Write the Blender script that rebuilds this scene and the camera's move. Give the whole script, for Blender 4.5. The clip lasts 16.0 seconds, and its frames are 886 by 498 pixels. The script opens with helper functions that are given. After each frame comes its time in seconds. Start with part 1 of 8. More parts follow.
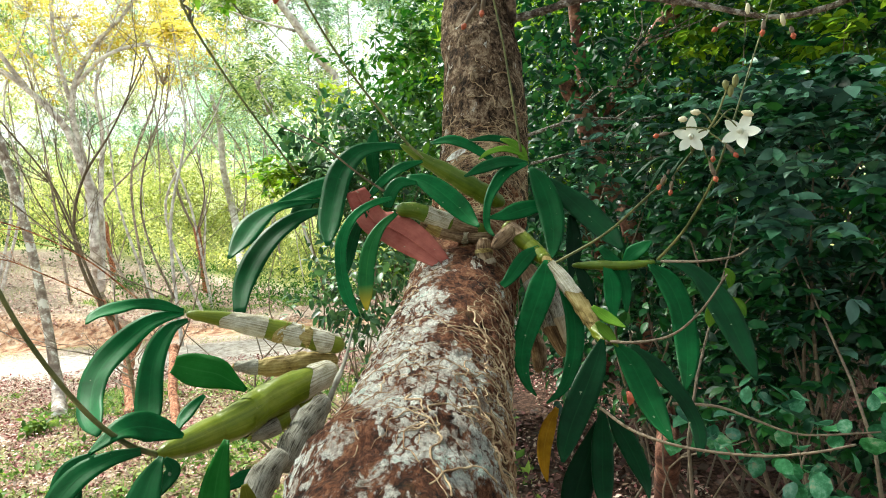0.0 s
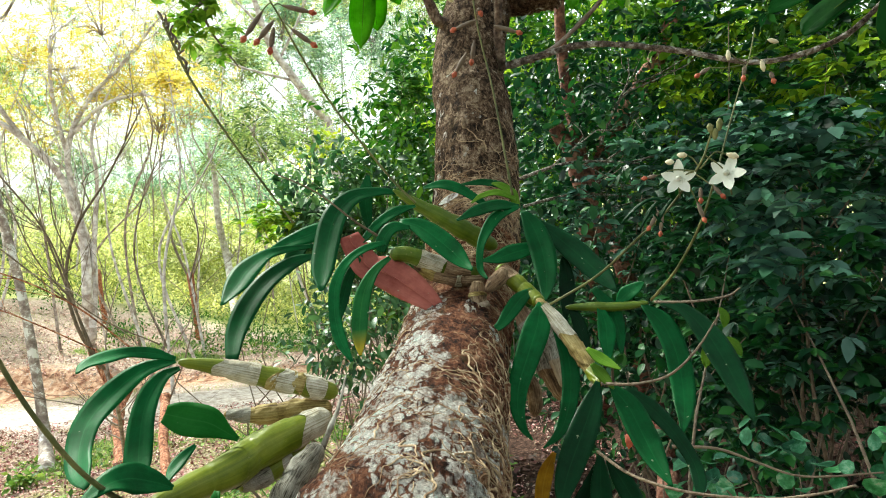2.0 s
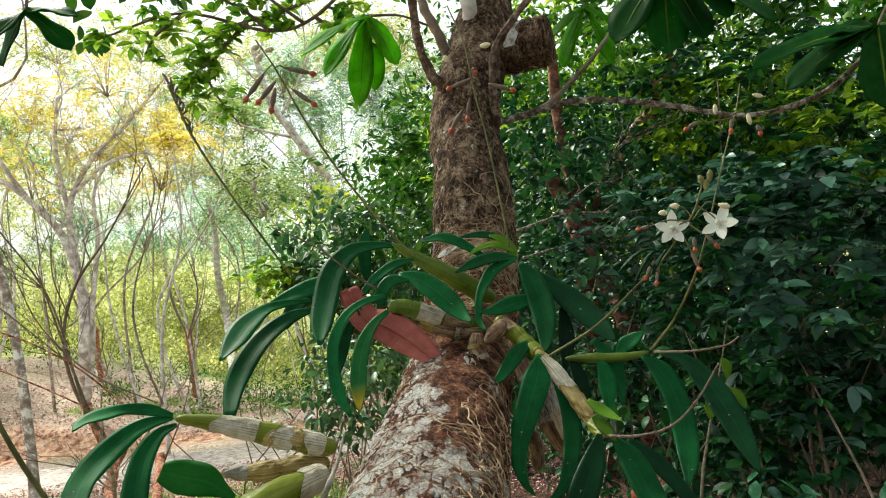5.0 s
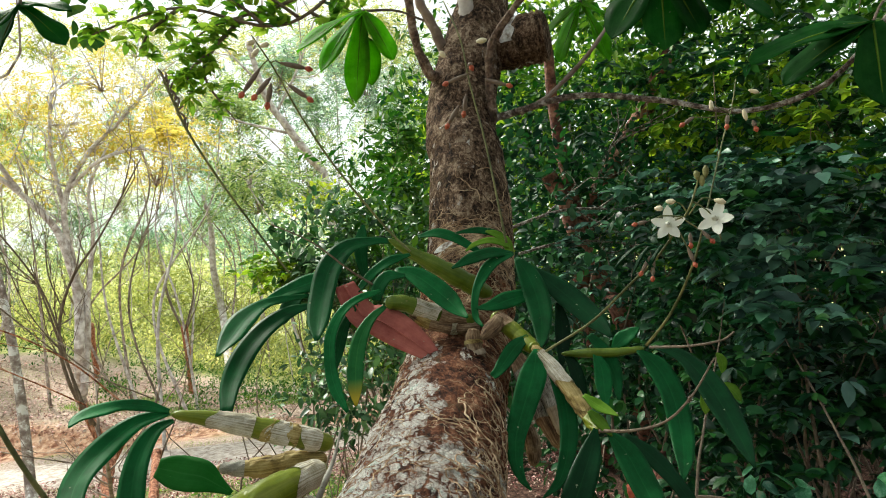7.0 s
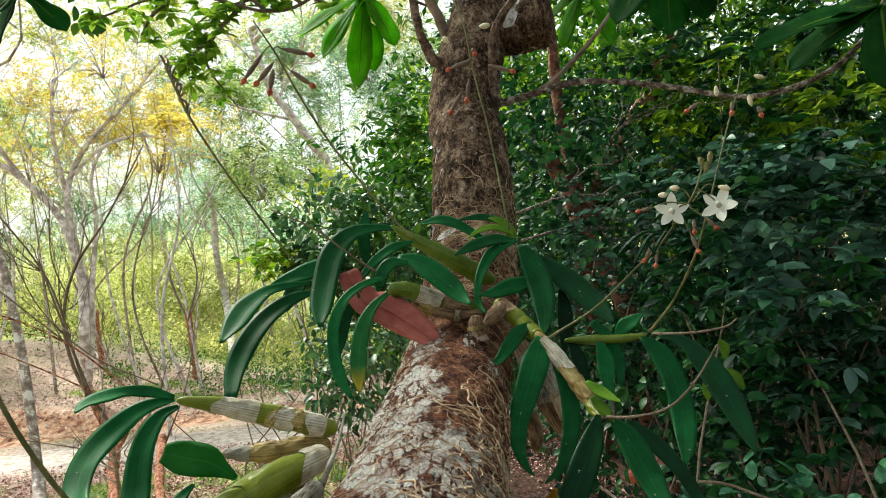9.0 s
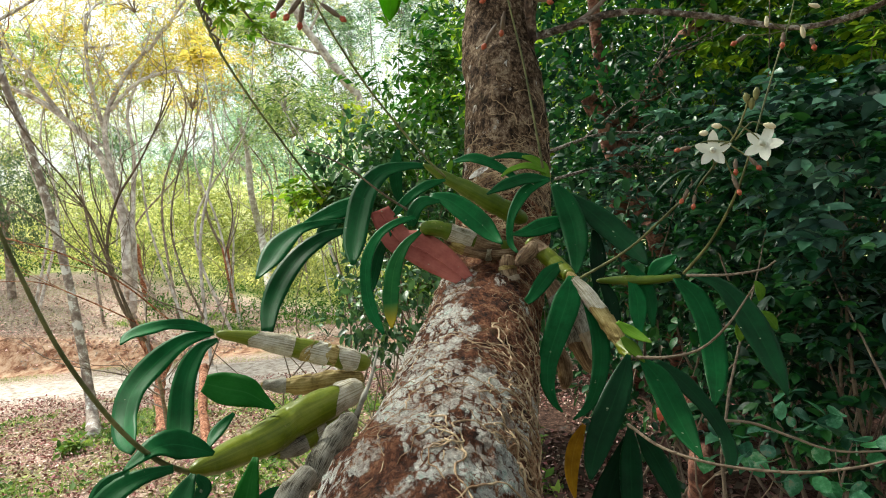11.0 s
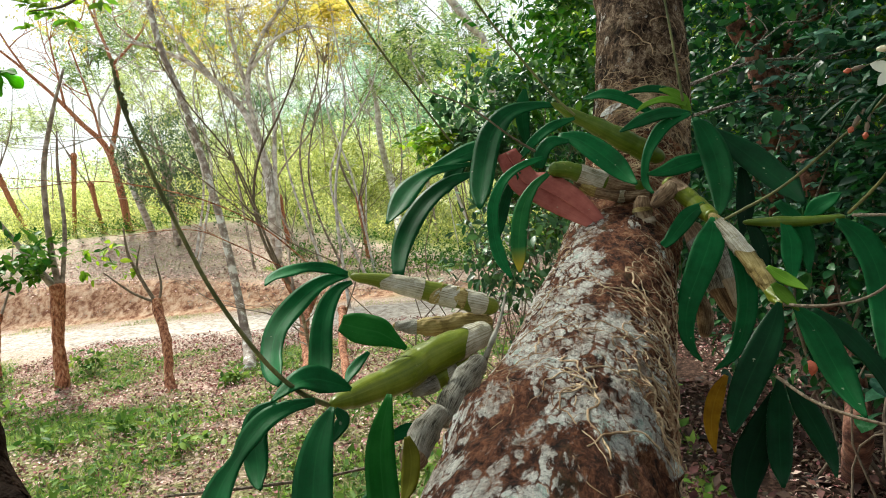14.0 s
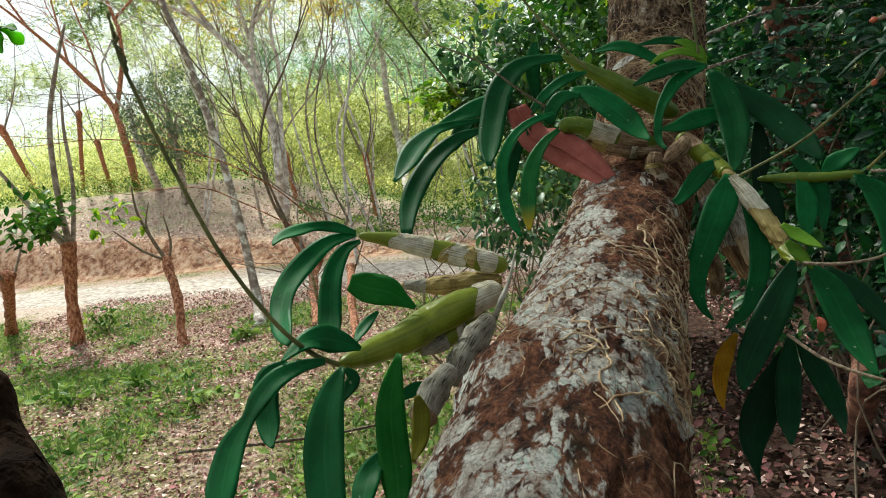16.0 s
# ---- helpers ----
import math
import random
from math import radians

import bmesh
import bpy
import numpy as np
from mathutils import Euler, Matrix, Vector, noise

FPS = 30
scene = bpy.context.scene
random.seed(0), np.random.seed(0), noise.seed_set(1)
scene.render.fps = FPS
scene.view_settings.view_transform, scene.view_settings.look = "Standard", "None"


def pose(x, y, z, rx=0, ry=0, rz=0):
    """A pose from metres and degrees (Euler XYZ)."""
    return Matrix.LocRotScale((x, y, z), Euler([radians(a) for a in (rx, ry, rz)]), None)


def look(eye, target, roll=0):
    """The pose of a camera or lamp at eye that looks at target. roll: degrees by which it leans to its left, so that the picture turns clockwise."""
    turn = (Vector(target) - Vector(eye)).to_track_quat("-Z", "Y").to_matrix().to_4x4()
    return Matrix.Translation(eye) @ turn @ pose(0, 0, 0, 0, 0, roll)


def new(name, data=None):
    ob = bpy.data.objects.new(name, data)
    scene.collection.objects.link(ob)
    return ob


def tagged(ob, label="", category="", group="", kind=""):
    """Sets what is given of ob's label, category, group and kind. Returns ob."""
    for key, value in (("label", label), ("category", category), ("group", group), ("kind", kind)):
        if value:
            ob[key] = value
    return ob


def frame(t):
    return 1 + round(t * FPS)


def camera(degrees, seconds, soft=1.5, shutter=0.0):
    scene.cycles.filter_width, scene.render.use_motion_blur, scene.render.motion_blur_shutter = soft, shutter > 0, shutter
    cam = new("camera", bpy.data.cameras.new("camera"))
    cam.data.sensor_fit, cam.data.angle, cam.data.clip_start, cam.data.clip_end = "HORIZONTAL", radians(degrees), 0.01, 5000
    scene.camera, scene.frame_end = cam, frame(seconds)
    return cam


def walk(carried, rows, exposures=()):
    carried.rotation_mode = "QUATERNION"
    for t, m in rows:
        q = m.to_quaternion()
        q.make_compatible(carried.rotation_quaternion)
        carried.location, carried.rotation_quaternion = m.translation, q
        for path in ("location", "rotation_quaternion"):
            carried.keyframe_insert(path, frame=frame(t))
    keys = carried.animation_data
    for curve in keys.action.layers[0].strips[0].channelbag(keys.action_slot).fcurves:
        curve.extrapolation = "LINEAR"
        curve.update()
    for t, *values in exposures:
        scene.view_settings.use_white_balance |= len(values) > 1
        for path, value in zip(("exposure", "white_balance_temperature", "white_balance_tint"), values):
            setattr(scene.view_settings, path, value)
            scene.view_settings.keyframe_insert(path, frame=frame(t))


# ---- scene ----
def aim(ex, ey, ez, yaw, pitch, roll):
    """A pose at an eye: yaw to the left from +y, pitch upward, and roll, in degrees."""
    eye = Vector((ex, ey, ez))
    y, p = radians(yaw), radians(pitch)
    ahead = Vector((-math.sin(y) * math.cos(p), math.cos(y) * math.cos(p), math.sin(p)))
    return look(eye, eye + ahead, roll)


cam = camera(69.94, 16.0, soft=1.0)
walk(cam, [
    (0.0, aim(-0.0000, 0.0000, 1.8000, 0.000, -1.995, -5.000)),
    (0.5, aim(0.0007, -0.0018, 1.8008, 0.178, -1.220, -5.451)),
    (1.0, aim(0.0012, -0.0018, 1.8006, 0.148, -0.756, -5.566)),
    (1.5, aim(0.0010, -0.0021, 1.8007, -0.084, 0.233, -5.472)),
    (2.0, aim(0.0013, -0.0026, 1.8004, -0.873, 1.841, -5.751)),
    (2.5, aim(0.0013, -0.0042, 1.7999, -1.181, 4.122, -5.840)),
    (3.0, aim(0.0025, -0.0074, 1.7993, -1.349, 5.164, -6.170)),
    (3.5, aim(0.0023, -0.0074, 1.7994, -1.283, 6.180, -6.238)),
    (4.0, aim(0.0026, -0.0082, 1.7991, -1.082, 6.660, -6.621)),
    (6.5, aim(0.0026, -0.0083, 1.7994, -1.982, 6.310, -6.153)),
    (7.0, aim(0.0024, -0.0085, 1.7991, -1.717, 6.177, -6.551)),
    (7.5, aim(0.0023, -0.0079, 1.7993, -1.558, 5.955, -6.511)),
    (8.0, aim(0.0022, -0.0079, 1.7992, -1.480, 5.500, -6.533)),
    (10.5, aim(0.0020, -0.0091, 1.7998, 0.031, 2.608, -6.088)),
    (11.0, aim(0.0020, -0.0060, 1.8006, 2.121, -0.247, -5.937)),
    (11.5, aim(0.0022, -0.0009, 1.7998, 4.960, -2.552, -6.307)),
    (12.0, aim(0.0014, 0.0049, 1.7996, 8.324, -3.441, -6.505)),
    (12.5, aim(0.0009, 0.0041, 1.7994, 10.387, -3.509, -6.355)),
    (13.0, aim(0.0004, 0.0028, 1.7993, 11.958, -3.796, -6.654)),
    (13.5, aim(0.0006, 0.0008, 1.7992, 13.004, -3.855, -6.840)),
    (14.0, aim(-0.0003, 0.0046, 1.7976, 14.039, -3.809, -6.953)),
    (14.5, aim(-0.0007, 0.0031, 1.7984, 14.344, -3.896, -6.935)),
    (15.0, aim(-0.0006, 0.0047, 1.7985, 14.453, -4.189, -6.765)),
    (15.5, aim(-0.0019, 0.0100, 1.7986, 14.619, -6.195, -7.334)),
    (16.0, aim(-0.0028, 0.0107, 1.7988, 15.216, -7.594, -7.270)),
], exposures=[(0.0, 1.18, 6380, -3), (2.0, 1.14, 6380, -3), (3.5, 0.71, 6480, 1), (8.0, 0.70, 6530, 2), (10.5, 0.68, 6530, 2), (12.0, 0.70, 6480, 2), (13.5, 0.67, 6430, 1), (14.5, 0.46, 6380, 0), (16.0, 0.34, 6330, -1)])

# ---- world and sun ----
world = bpy.data.worlds.new("sky")
scene.world = world
world.use_nodes = True
wn = world.node_tree.nodes
wl = world.node_tree.links
sky = wn.new("ShaderNodeTexSky")
sky.sky_type = "NISHITA"
sky.sun_disc = False
sky.sun_elevation = radians(52)
sky.sun_rotation = radians(-45)
sky.dust_density = 4.0
sky.air_density = 1.0
veil = wn.new("ShaderNodeMix")
veil.data_type = "RGBA"
veil.inputs["Factor"].default_value = 0.75
veil.inputs["B"].default_value = (9.0, 9.2, 9.4, 1)
wl.new(sky.outputs["Color"], veil.inputs["A"])
wl.new(veil.outputs["Result"], wn["Background"].inputs["Color"])
wn["Background"].inputs["Strength"].default_value = 0.1

sun = new("sun", bpy.data.lights.new("sun", "SUN"))
sun.data.energy = 5.0
sun.data.angle = radians(8)
sun.data.color = (1.0, 0.95, 0.86)
sun.matrix_world = look((0, 0, 0), (0.45, -0.45, -0.77))


# ---- materials ----
def material(name, stops, scale=8.0, rough=0.7, bump=0.3, bump_scale=60.0, detail=6.0, spread=0.0,
             translucent=0.0, stretch=(1, 1, 1), island=0.0, spec=0.5):
    """A node material: noise through a colour ramp, a finer noise as relief, and an optional shift of value by piece."""
    m = bpy.data.materials.new(name)
    m.use_nodes = True
    nt = m.node_tree
    n, l = nt.nodes, nt.links
    bsdf = n["Principled BSDF"]
    tc = n.new("ShaderNodeTexCoord")
    mp = n.new("ShaderNodeMapping")
    mp.inputs["Scale"].default_value = stretch
    l.new(tc.outputs["Object"], mp.inputs["Vector"])
    no = n.new("ShaderNodeTexNoise")
    no.inputs["Scale"].default_value = scale
    no.inputs["Detail"].default_value = detail
    no.inputs["Roughness"].default_value = 0.65
    l.new(mp.outputs["Vector"], no.inputs["Vector"])
    ramp = n.new("ShaderNodeValToRGB")
    while len(ramp.color_ramp.elements) < len(stops):
        ramp.color_ramp.elements.new(0.5)
    for e, (pos, c) in zip(ramp.color_ramp.elements, stops):
        e.position = pos
        e.color = (*c, 1)
    l.new(no.outputs["Fac"], ramp.inputs["Fac"])
    colour = ramp.outputs["Color"]
    if island:
        hsv = n.new("ShaderNodeHueSaturation")
        l.new(colour, hsv.inputs["Color"])
        rnd = n.new("ShaderNodeNewGeometry").outputs["Random Per Island"]
        mr = n.new("ShaderNodeMapRange")
        mr.inputs["To Min"].default_value = 1 - island
        mr.inputs["To Max"].default_value = 1 + island
        l.new(rnd, mr.inputs["Value"])
        l.new(mr.outputs["Result"], hsv.inputs["Value"])
        mh = n.new("ShaderNodeMapRange")
        mh.inputs["To Min"].default_value = 0.5 + 0.06 * island
        mh.inputs["To Max"].default_value = 0.5 - 0.06 * island
        l.new(rnd, mh.inputs["Value"])
        l.new(mh.outputs["Result"], hsv.inputs["Hue"])
        colour = hsv.outputs["Color"]
    l.new(colour, bsdf.inputs["Base Color"])
    bsdf.inputs["Roughness"].default_value = rough
    bsdf.inputs["Specular IOR Level"].default_value = spec
    if bump:
        bn = n.new("ShaderNodeTexNoise")
        bn.inputs["Scale"].default_value = bump_scale
        bn.inputs["Detail"].default_value = 4
        l.new(mp.outputs["Vector"], bn.inputs["Vector"])
        bp = n.new("ShaderNodeBump")
        bp.inputs["Strength"].default_value = bump
        bp.inputs["Distance"].default_value = 0.02
        l.new(bn.outputs["Fac"], bp.inputs["Height"])
        l.new(bp.outputs["Normal"], bsdf.inputs["Normal"])
    if translucent:
        tr = n.new("ShaderNodeBsdfTranslucent")
        l.new(colour, tr.inputs["Color"])
        mix = n.new("ShaderNodeMixShader")
        mix.inputs["Fac"].default_value = translucent
        l.new(bsdf.outputs["BSDF"], mix.inputs[1])
        l.new(tr.outputs["BSDF"], mix.inputs[2])
        l.new(mix.outputs["Shader"], n["Material Output"].inputs["Surface"])
    return m


def nodes_of(name):
    m = bpy.data.materials.new(name)
    m.use_nodes = True
    return m, m.node_tree.nodes, m.node_tree.links


def noise_node(n, l, vec, scale, detail=6.0, rough=0.6, distort=0.0):
    t = n.new("ShaderNodeTexNoise")
    t.inputs["Scale"].default_value = scale
    t.inputs["Detail"].default_value = detail
    t.inputs["Roughness"].default_value = rough
    t.inputs["Distortion"].default_value = distort
    l.new(vec, t.inputs["Vector"])
    return t.outputs["Fac"]


def ramp_node(n, l, fac, stops):
    r = n.new("ShaderNodeValToRGB")
    while len(r.color_ramp.elements) < len(stops):
        r.color_ramp.elements.new(0.5)
    for e, (pos, c) in zip(r.color_ramp.elements, stops):
        e.position = pos
        e.color = (*c, 1) if len(c) == 3 else c
    l.new(fac, r.inputs["Fac"])
    return r.outputs["Color"]


def mix_node(n, l, fac, a, b):
    x = n.new("ShaderNodeMix")
    x.data_type = "RGBA"
    l.new(fac, x.inputs["Factor"])
    l.new(a, x.inputs["A"])
    l.new(b, x.inputs["B"])
    return x.outputs["Result"]


def math_node(n, l, op, a, b):
    x = n.new("ShaderNodeMath")
    x.operation = op
    for k, v in enumerate((a, b)):
        if isinstance(v, (int, float)):
            x.inputs[k].default_value = v
        else:
            l.new(v, x.inputs[k])
    return x.outputs["Value"]


BLACK, WHITE = (0, 0, 0), (1, 1, 1)


def bark_material(name, cover, grainway, tones, patch=13.0, thin=0.13, span=(0.41, 0.47, 0.525, 0.60)):
    """Fibrous bark in tones from dark to pale under a cracked crust of grey lichen; cover is how far the lichen spreads."""
    m, n, l = nodes_of(name)
    bsdf = n["Principled BSDF"]
    vec = n.new("ShaderNodeTexCoord").outputs["Object"]
    mp = n.new("ShaderNodeMapping")
    mp.inputs["Scale"].default_value = grainway
    l.new(vec, mp.inputs["Vector"])
    way = mp.outputs["Vector"]
    fibre = noise_node(n, l, way, 150, 10, 0.8, 0.5)
    lumps = noise_node(n, l, way, 34, 8, 0.72, 0.6)
    tone = math_node(n, l, "ADD", math_node(n, l, "MULTIPLY", fibre, 0.55), math_node(n, l, "MULTIPLY", lumps, 0.45))
    base = ramp_node(n, l, tone, list(zip(span, tones)))
    big = noise_node(n, l, way, patch, 9, 0.62, 0.6)
    pos = n.new("ShaderNodeSeparateXYZ")
    l.new(vec, pos.inputs[0])
    # lichen thins along y for barer bark, also standing in for orchid shade
    fade = n.new("ShaderNodeMapRange")
    for k, v in (("From Min", 0.66), ("From Max", 0.84), ("To Max", thin)):
        fade.inputs[k].default_value = v
    l.new(pos.outputs["Y"], fade.inputs["Value"])
    big = math_node(n, l, "SUBTRACT", big, fade.outputs["Result"])
    side = n.new("ShaderNodeMapRange")
    for k, v in (("From Min", -0.035), ("From Max", 0.06), ("To Min", -0.045), ("To Max", 0.13)):
        side.inputs[k].default_value = v
    l.new(pos.outputs["X"], side.inputs["Value"])
    big = math_node(n, l, "SUBTRACT", big, side.outputs["Result"])
    edge = math_node(n, l, "ADD", big, math_node(n, l, "MULTIPLY", math_node(n, l, "SUBTRACT", lumps, 0.5), 0.30))
    mask = ramp_node(n, l, edge, [(0.485 - cover, BLACK), (0.515 - cover, WHITE)])
    wob = n.new("ShaderNodeMix")
    wob.data_type = "VECTOR"
    wob.inputs["Factor"].default_value = 0.035
    l.new(way, wob.inputs["A"])
    jit = n.new("ShaderNodeTexNoise")
    jit.inputs["Scale"].default_value, jit.inputs["Detail"].default_value = 45, 5
    l.new(way, jit.inputs["Vector"])
    l.new(jit.outputs["Color"], wob.inputs["B"])
    cell = n.new("ShaderNodeTexVoronoi")
    cell.feature = "DISTANCE_TO_EDGE"
    cell.inputs["Scale"].default_value = 95
    l.new(wob.outputs["Result"], cell.inputs["Vector"])
    chink = math_node(n, l, "ADD", cell.outputs["Distance"], math_node(n, l, "MULTIPLY", math_node(n, l, "SUBTRACT", lumps, 0.5), 1.1))
    crack = ramp_node(n, l, chink, [(0.01, BLACK), (0.10, WHITE)])
    holes = ramp_node(n, l, noise_node(n, l, way, 120, 8, 0.78, 0.4), [(0.40, BLACK), (0.46, WHITE)])
    lich = ramp_node(n, l, noise_node(n, l, way, 46, 9, 0.75, 0.3), [(0.36, (0.30, 0.22, 0.18)), (0.44, (0.54, 0.47, 0.42)), (0.51, (0.72, 0.69, 0.64)), (0.575, (0.84, 0.82, 0.78)), (0.63, (0.52, 0.64, 0.57)), (0.66, (0.86, 0.85, 0.81))])
    both = math_node(n, l, "MULTIPLY", math_node(n, l, "MULTIPLY", mask, crack), holes)
    col = mix_node(n, l, both, base, lich)
    grain = ramp_node(n, l, noise_node(n, l, vec, 420, 6, 0.85), [(0.38, (0.38, 0.35, 0.33)), (0.48, (1.0, 1.0, 1.0)), (0.62, (1.5, 1.5, 1.5))])
    mul = n.new("ShaderNodeMix")
    mul.data_type, mul.blend_type = "RGBA", "MULTIPLY"
    mul.inputs["Factor"].default_value = 0.85
    l.new(col, mul.inputs["A"])
    l.new(grain, mul.inputs["B"])
    col = mul.outputs["Result"]
    moss = ramp_node(n, l, noise_node(n, l, way, 26, 7, 0.72), [(0.59, BLACK), (0.68, WHITE)])
    green = n.new("ShaderNodeRGB")
    green.outputs[0].default_value = (0.085, 0.062, 0.024, 1)
    col = mix_node(n, l, math_node(n, l, "MULTIPLY", moss, 0.7), col, green.outputs[0])
    l.new(col, bsdf.inputs["Base Color"])
    bsdf.inputs["Roughness"].default_value = 0.95
    bsdf.inputs["Specular IOR Level"].default_value = 0.2
    hgt = math_node(n, l, "ADD", math_node(n, l, "MULTIPLY", fibre, 0.8), math_node(n, l, "ADD", math_node(n, l, "MULTIPLY", both, 0.28), math_node(n, l, "MULTIPLY", lumps, 0.8)))
    bp = n.new("ShaderNodeBump")
    bp.inputs["Strength"].default_value = 1.0
    bp.inputs["Distance"].default_value = 0.014
    l.new(hgt, bp.inputs["Height"])
    l.new(bp.outputs["Normal"], bsdf.inputs["Normal"])
    return m


def ground_material():
    """Earth with dry litter and grass; bare red soil on the cut bank, green scrub soil beyond it."""
    m, n, l = nodes_of("earth_and_litter")
    bsdf = n["Principled BSDF"]
    vec = n.new("ShaderNodeTexCoord").outputs["Object"]
    fine = noise_node(n, l, vec, 15, 12, 0.82)
    litter = ramp_node(n, l, fine, [(0.38, (0.09, 0.045, 0.036)), (0.46, (0.29, 0.18, 0.14)), (0.53, (0.50, 0.35, 0.285)), (0.62, (0.70, 0.56, 0.48))])
    grass = ramp_node(n, l, noise_node(n, l, vec, 32, 8, 0.75), [(0.40, (0.05, 0.062, 0.018)), (0.50, (0.17, 0.20, 0.05)), (0.62, (0.36, 0.37, 0.15))])
    pos = n.new("ShaderNodeSeparateXYZ")
    l.new(vec, pos.inputs[0])
    lush = n.new("ShaderNodeMapRange")
    for k, v in (("From Min", 8.0), ("From Max", 4.5), ("To Max", 0.05)):
        lush.inputs[k].default_value = v
    l.new(pos.outputs["Y"], lush.inputs["Value"])
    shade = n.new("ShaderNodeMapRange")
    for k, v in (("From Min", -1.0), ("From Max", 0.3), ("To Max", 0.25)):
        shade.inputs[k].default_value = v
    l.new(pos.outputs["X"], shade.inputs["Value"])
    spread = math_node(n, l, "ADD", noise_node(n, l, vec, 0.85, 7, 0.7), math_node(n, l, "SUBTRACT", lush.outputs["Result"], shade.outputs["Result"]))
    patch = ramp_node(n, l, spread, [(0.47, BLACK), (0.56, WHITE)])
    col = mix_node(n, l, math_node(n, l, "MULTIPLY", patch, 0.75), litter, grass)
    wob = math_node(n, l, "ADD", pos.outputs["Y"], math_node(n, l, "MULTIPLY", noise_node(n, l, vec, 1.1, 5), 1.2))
    # thicket shade painted on the ground to the east as dark brown
    floor_shade = ramp_node(n, l, noise_node(n, l, vec, 30, 8, 0.75), [(0.40, (0.018, 0.009, 0.007)), (0.50, (0.055, 0.028, 0.020)), (0.62, (0.13, 0.075, 0.055))])
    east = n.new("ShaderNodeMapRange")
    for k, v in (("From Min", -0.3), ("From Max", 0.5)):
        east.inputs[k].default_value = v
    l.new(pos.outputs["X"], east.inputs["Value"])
    col = mix_node(n, l, east.outputs["Result"], col, floor_shade)
    dust = ramp_node(n, l, fine, [(0.38, (0.22, 0.15, 0.12)), (0.50, (0.46, 0.36, 0.30)), (0.62, (0.68, 0.58, 0.50))])
    verge = n.new("ShaderNodeMapRange")
    for k, v in (("From Min", 9.0), ("From Max", 9.75)):
        verge.inputs[k].default_value = v
    l.new(wob, verge.inputs["Value"])
    past = n.new("ShaderNodeMapRange")
    for k, v in (("From Min", 13.6), ("From Max", 12.8)):
        past.inputs[k].default_value = v
    l.new(wob, past.inputs["Value"])
    col = mix_node(n, l, math_node(n, l, "MULTIPLY", verge.outputs["Result"], past.outputs["Result"]), col, dust)
    red = ramp_node(n, l, noise_node(n, l, vec, 5, 8, 0.7), [(0.40, (0.17, 0.07, 0.04)), (0.50, (0.42, 0.24, 0.15)), (0.61, (0.58, 0.41, 0.29))])
    on = n.new("ShaderNodeMapRange")
    for k, v in (("From Min", 13.2), ("From Max", 13.7)):
        on.inputs[k].default_value = v
    l.new(wob, on.inputs["Value"])
    off = n.new("ShaderNodeMapRange")
    for k, v in (("From Min", 14.4), ("From Max", 15.2), ("To Min", 1.0), ("To Max", 0.25)):
        off.inputs[k].default_value = v
    l.new(wob, off.inputs["Value"])
    col = mix_node(n, l, math_node(n, l, "MULTIPLY", on.outputs["Result"], off.outputs["Result"]), col, red)
    top = n.new("ShaderNodeMapRange")
    for k, v in (("From Min", 14.2), ("From Max", 15.4), ("To Max", 0.75)):
        top.inputs[k].default_value = v
    l.new(wob, top.inputs["Value"])
    col = mix_node(n, l, top.outputs["Result"], col, dust)
    scrub = ramp_node(n, l, noise_node(n, l, vec, 0.6, 8, 0.7), [(0.38, (0.24, 0.29, 0.09)), (0.50, (0.46, 0.48, 0.20)), (0.64, (0.64, 0.60, 0.34))])
    far = n.new("ShaderNodeMapRange")
    for k, v in (("From Min", 20.5), ("From Max", 22.5)):
        far.inputs[k].default_value = v
    l.new(wob, far.inputs["Value"])
    col = mix_node(n, l, far.outputs["Result"], col, scrub)
    l.new(col, bsdf.inputs["Base Color"])
    bsdf.inputs["Roughness"].default_value = 0.95
    bsdf.inputs["Specular IOR Level"].default_value = 0.15
    bp = n.new("ShaderNodeBump")
    bp.inputs["Strength"].default_value = 0.8
    bp.inputs["Distance"].default_value = 0.03
    l.new(fine, bp.inputs["Height"])
    l.new(bp.outputs["Normal"], bsdf.inputs["Normal"])
    return m


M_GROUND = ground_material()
M_BARK = bark_material("bark_lichen", 0.022, (1.0, 0.5, 1.0), ((0.014, 0.006, 0.004), (0.105, 0.036, 0.018), (0.25, 0.098, 0.050), (0.46, 0.26, 0.15)), 15.0)
M_BARK_FLAKY = bark_material("bark_brown", 0.004, (1.0, 1.0, 0.7), ((0.010, 0.006, 0.004), (0.078, 0.046, 0.028), (0.20, 0.125, 0.078), (0.46, 0.35, 0.25)), 42.0, 0.03, (0.43, 0.475, 0.52, 0.575))
M_ROAD = material("road_sand", [(0.38, (0.24, 0.185, 0.155)), (0.5, (0.42, 0.36, 0.315)), (0.62, (0.58, 0.52, 0.47))], 9, 0.95, 0.5, 30, detail=9)


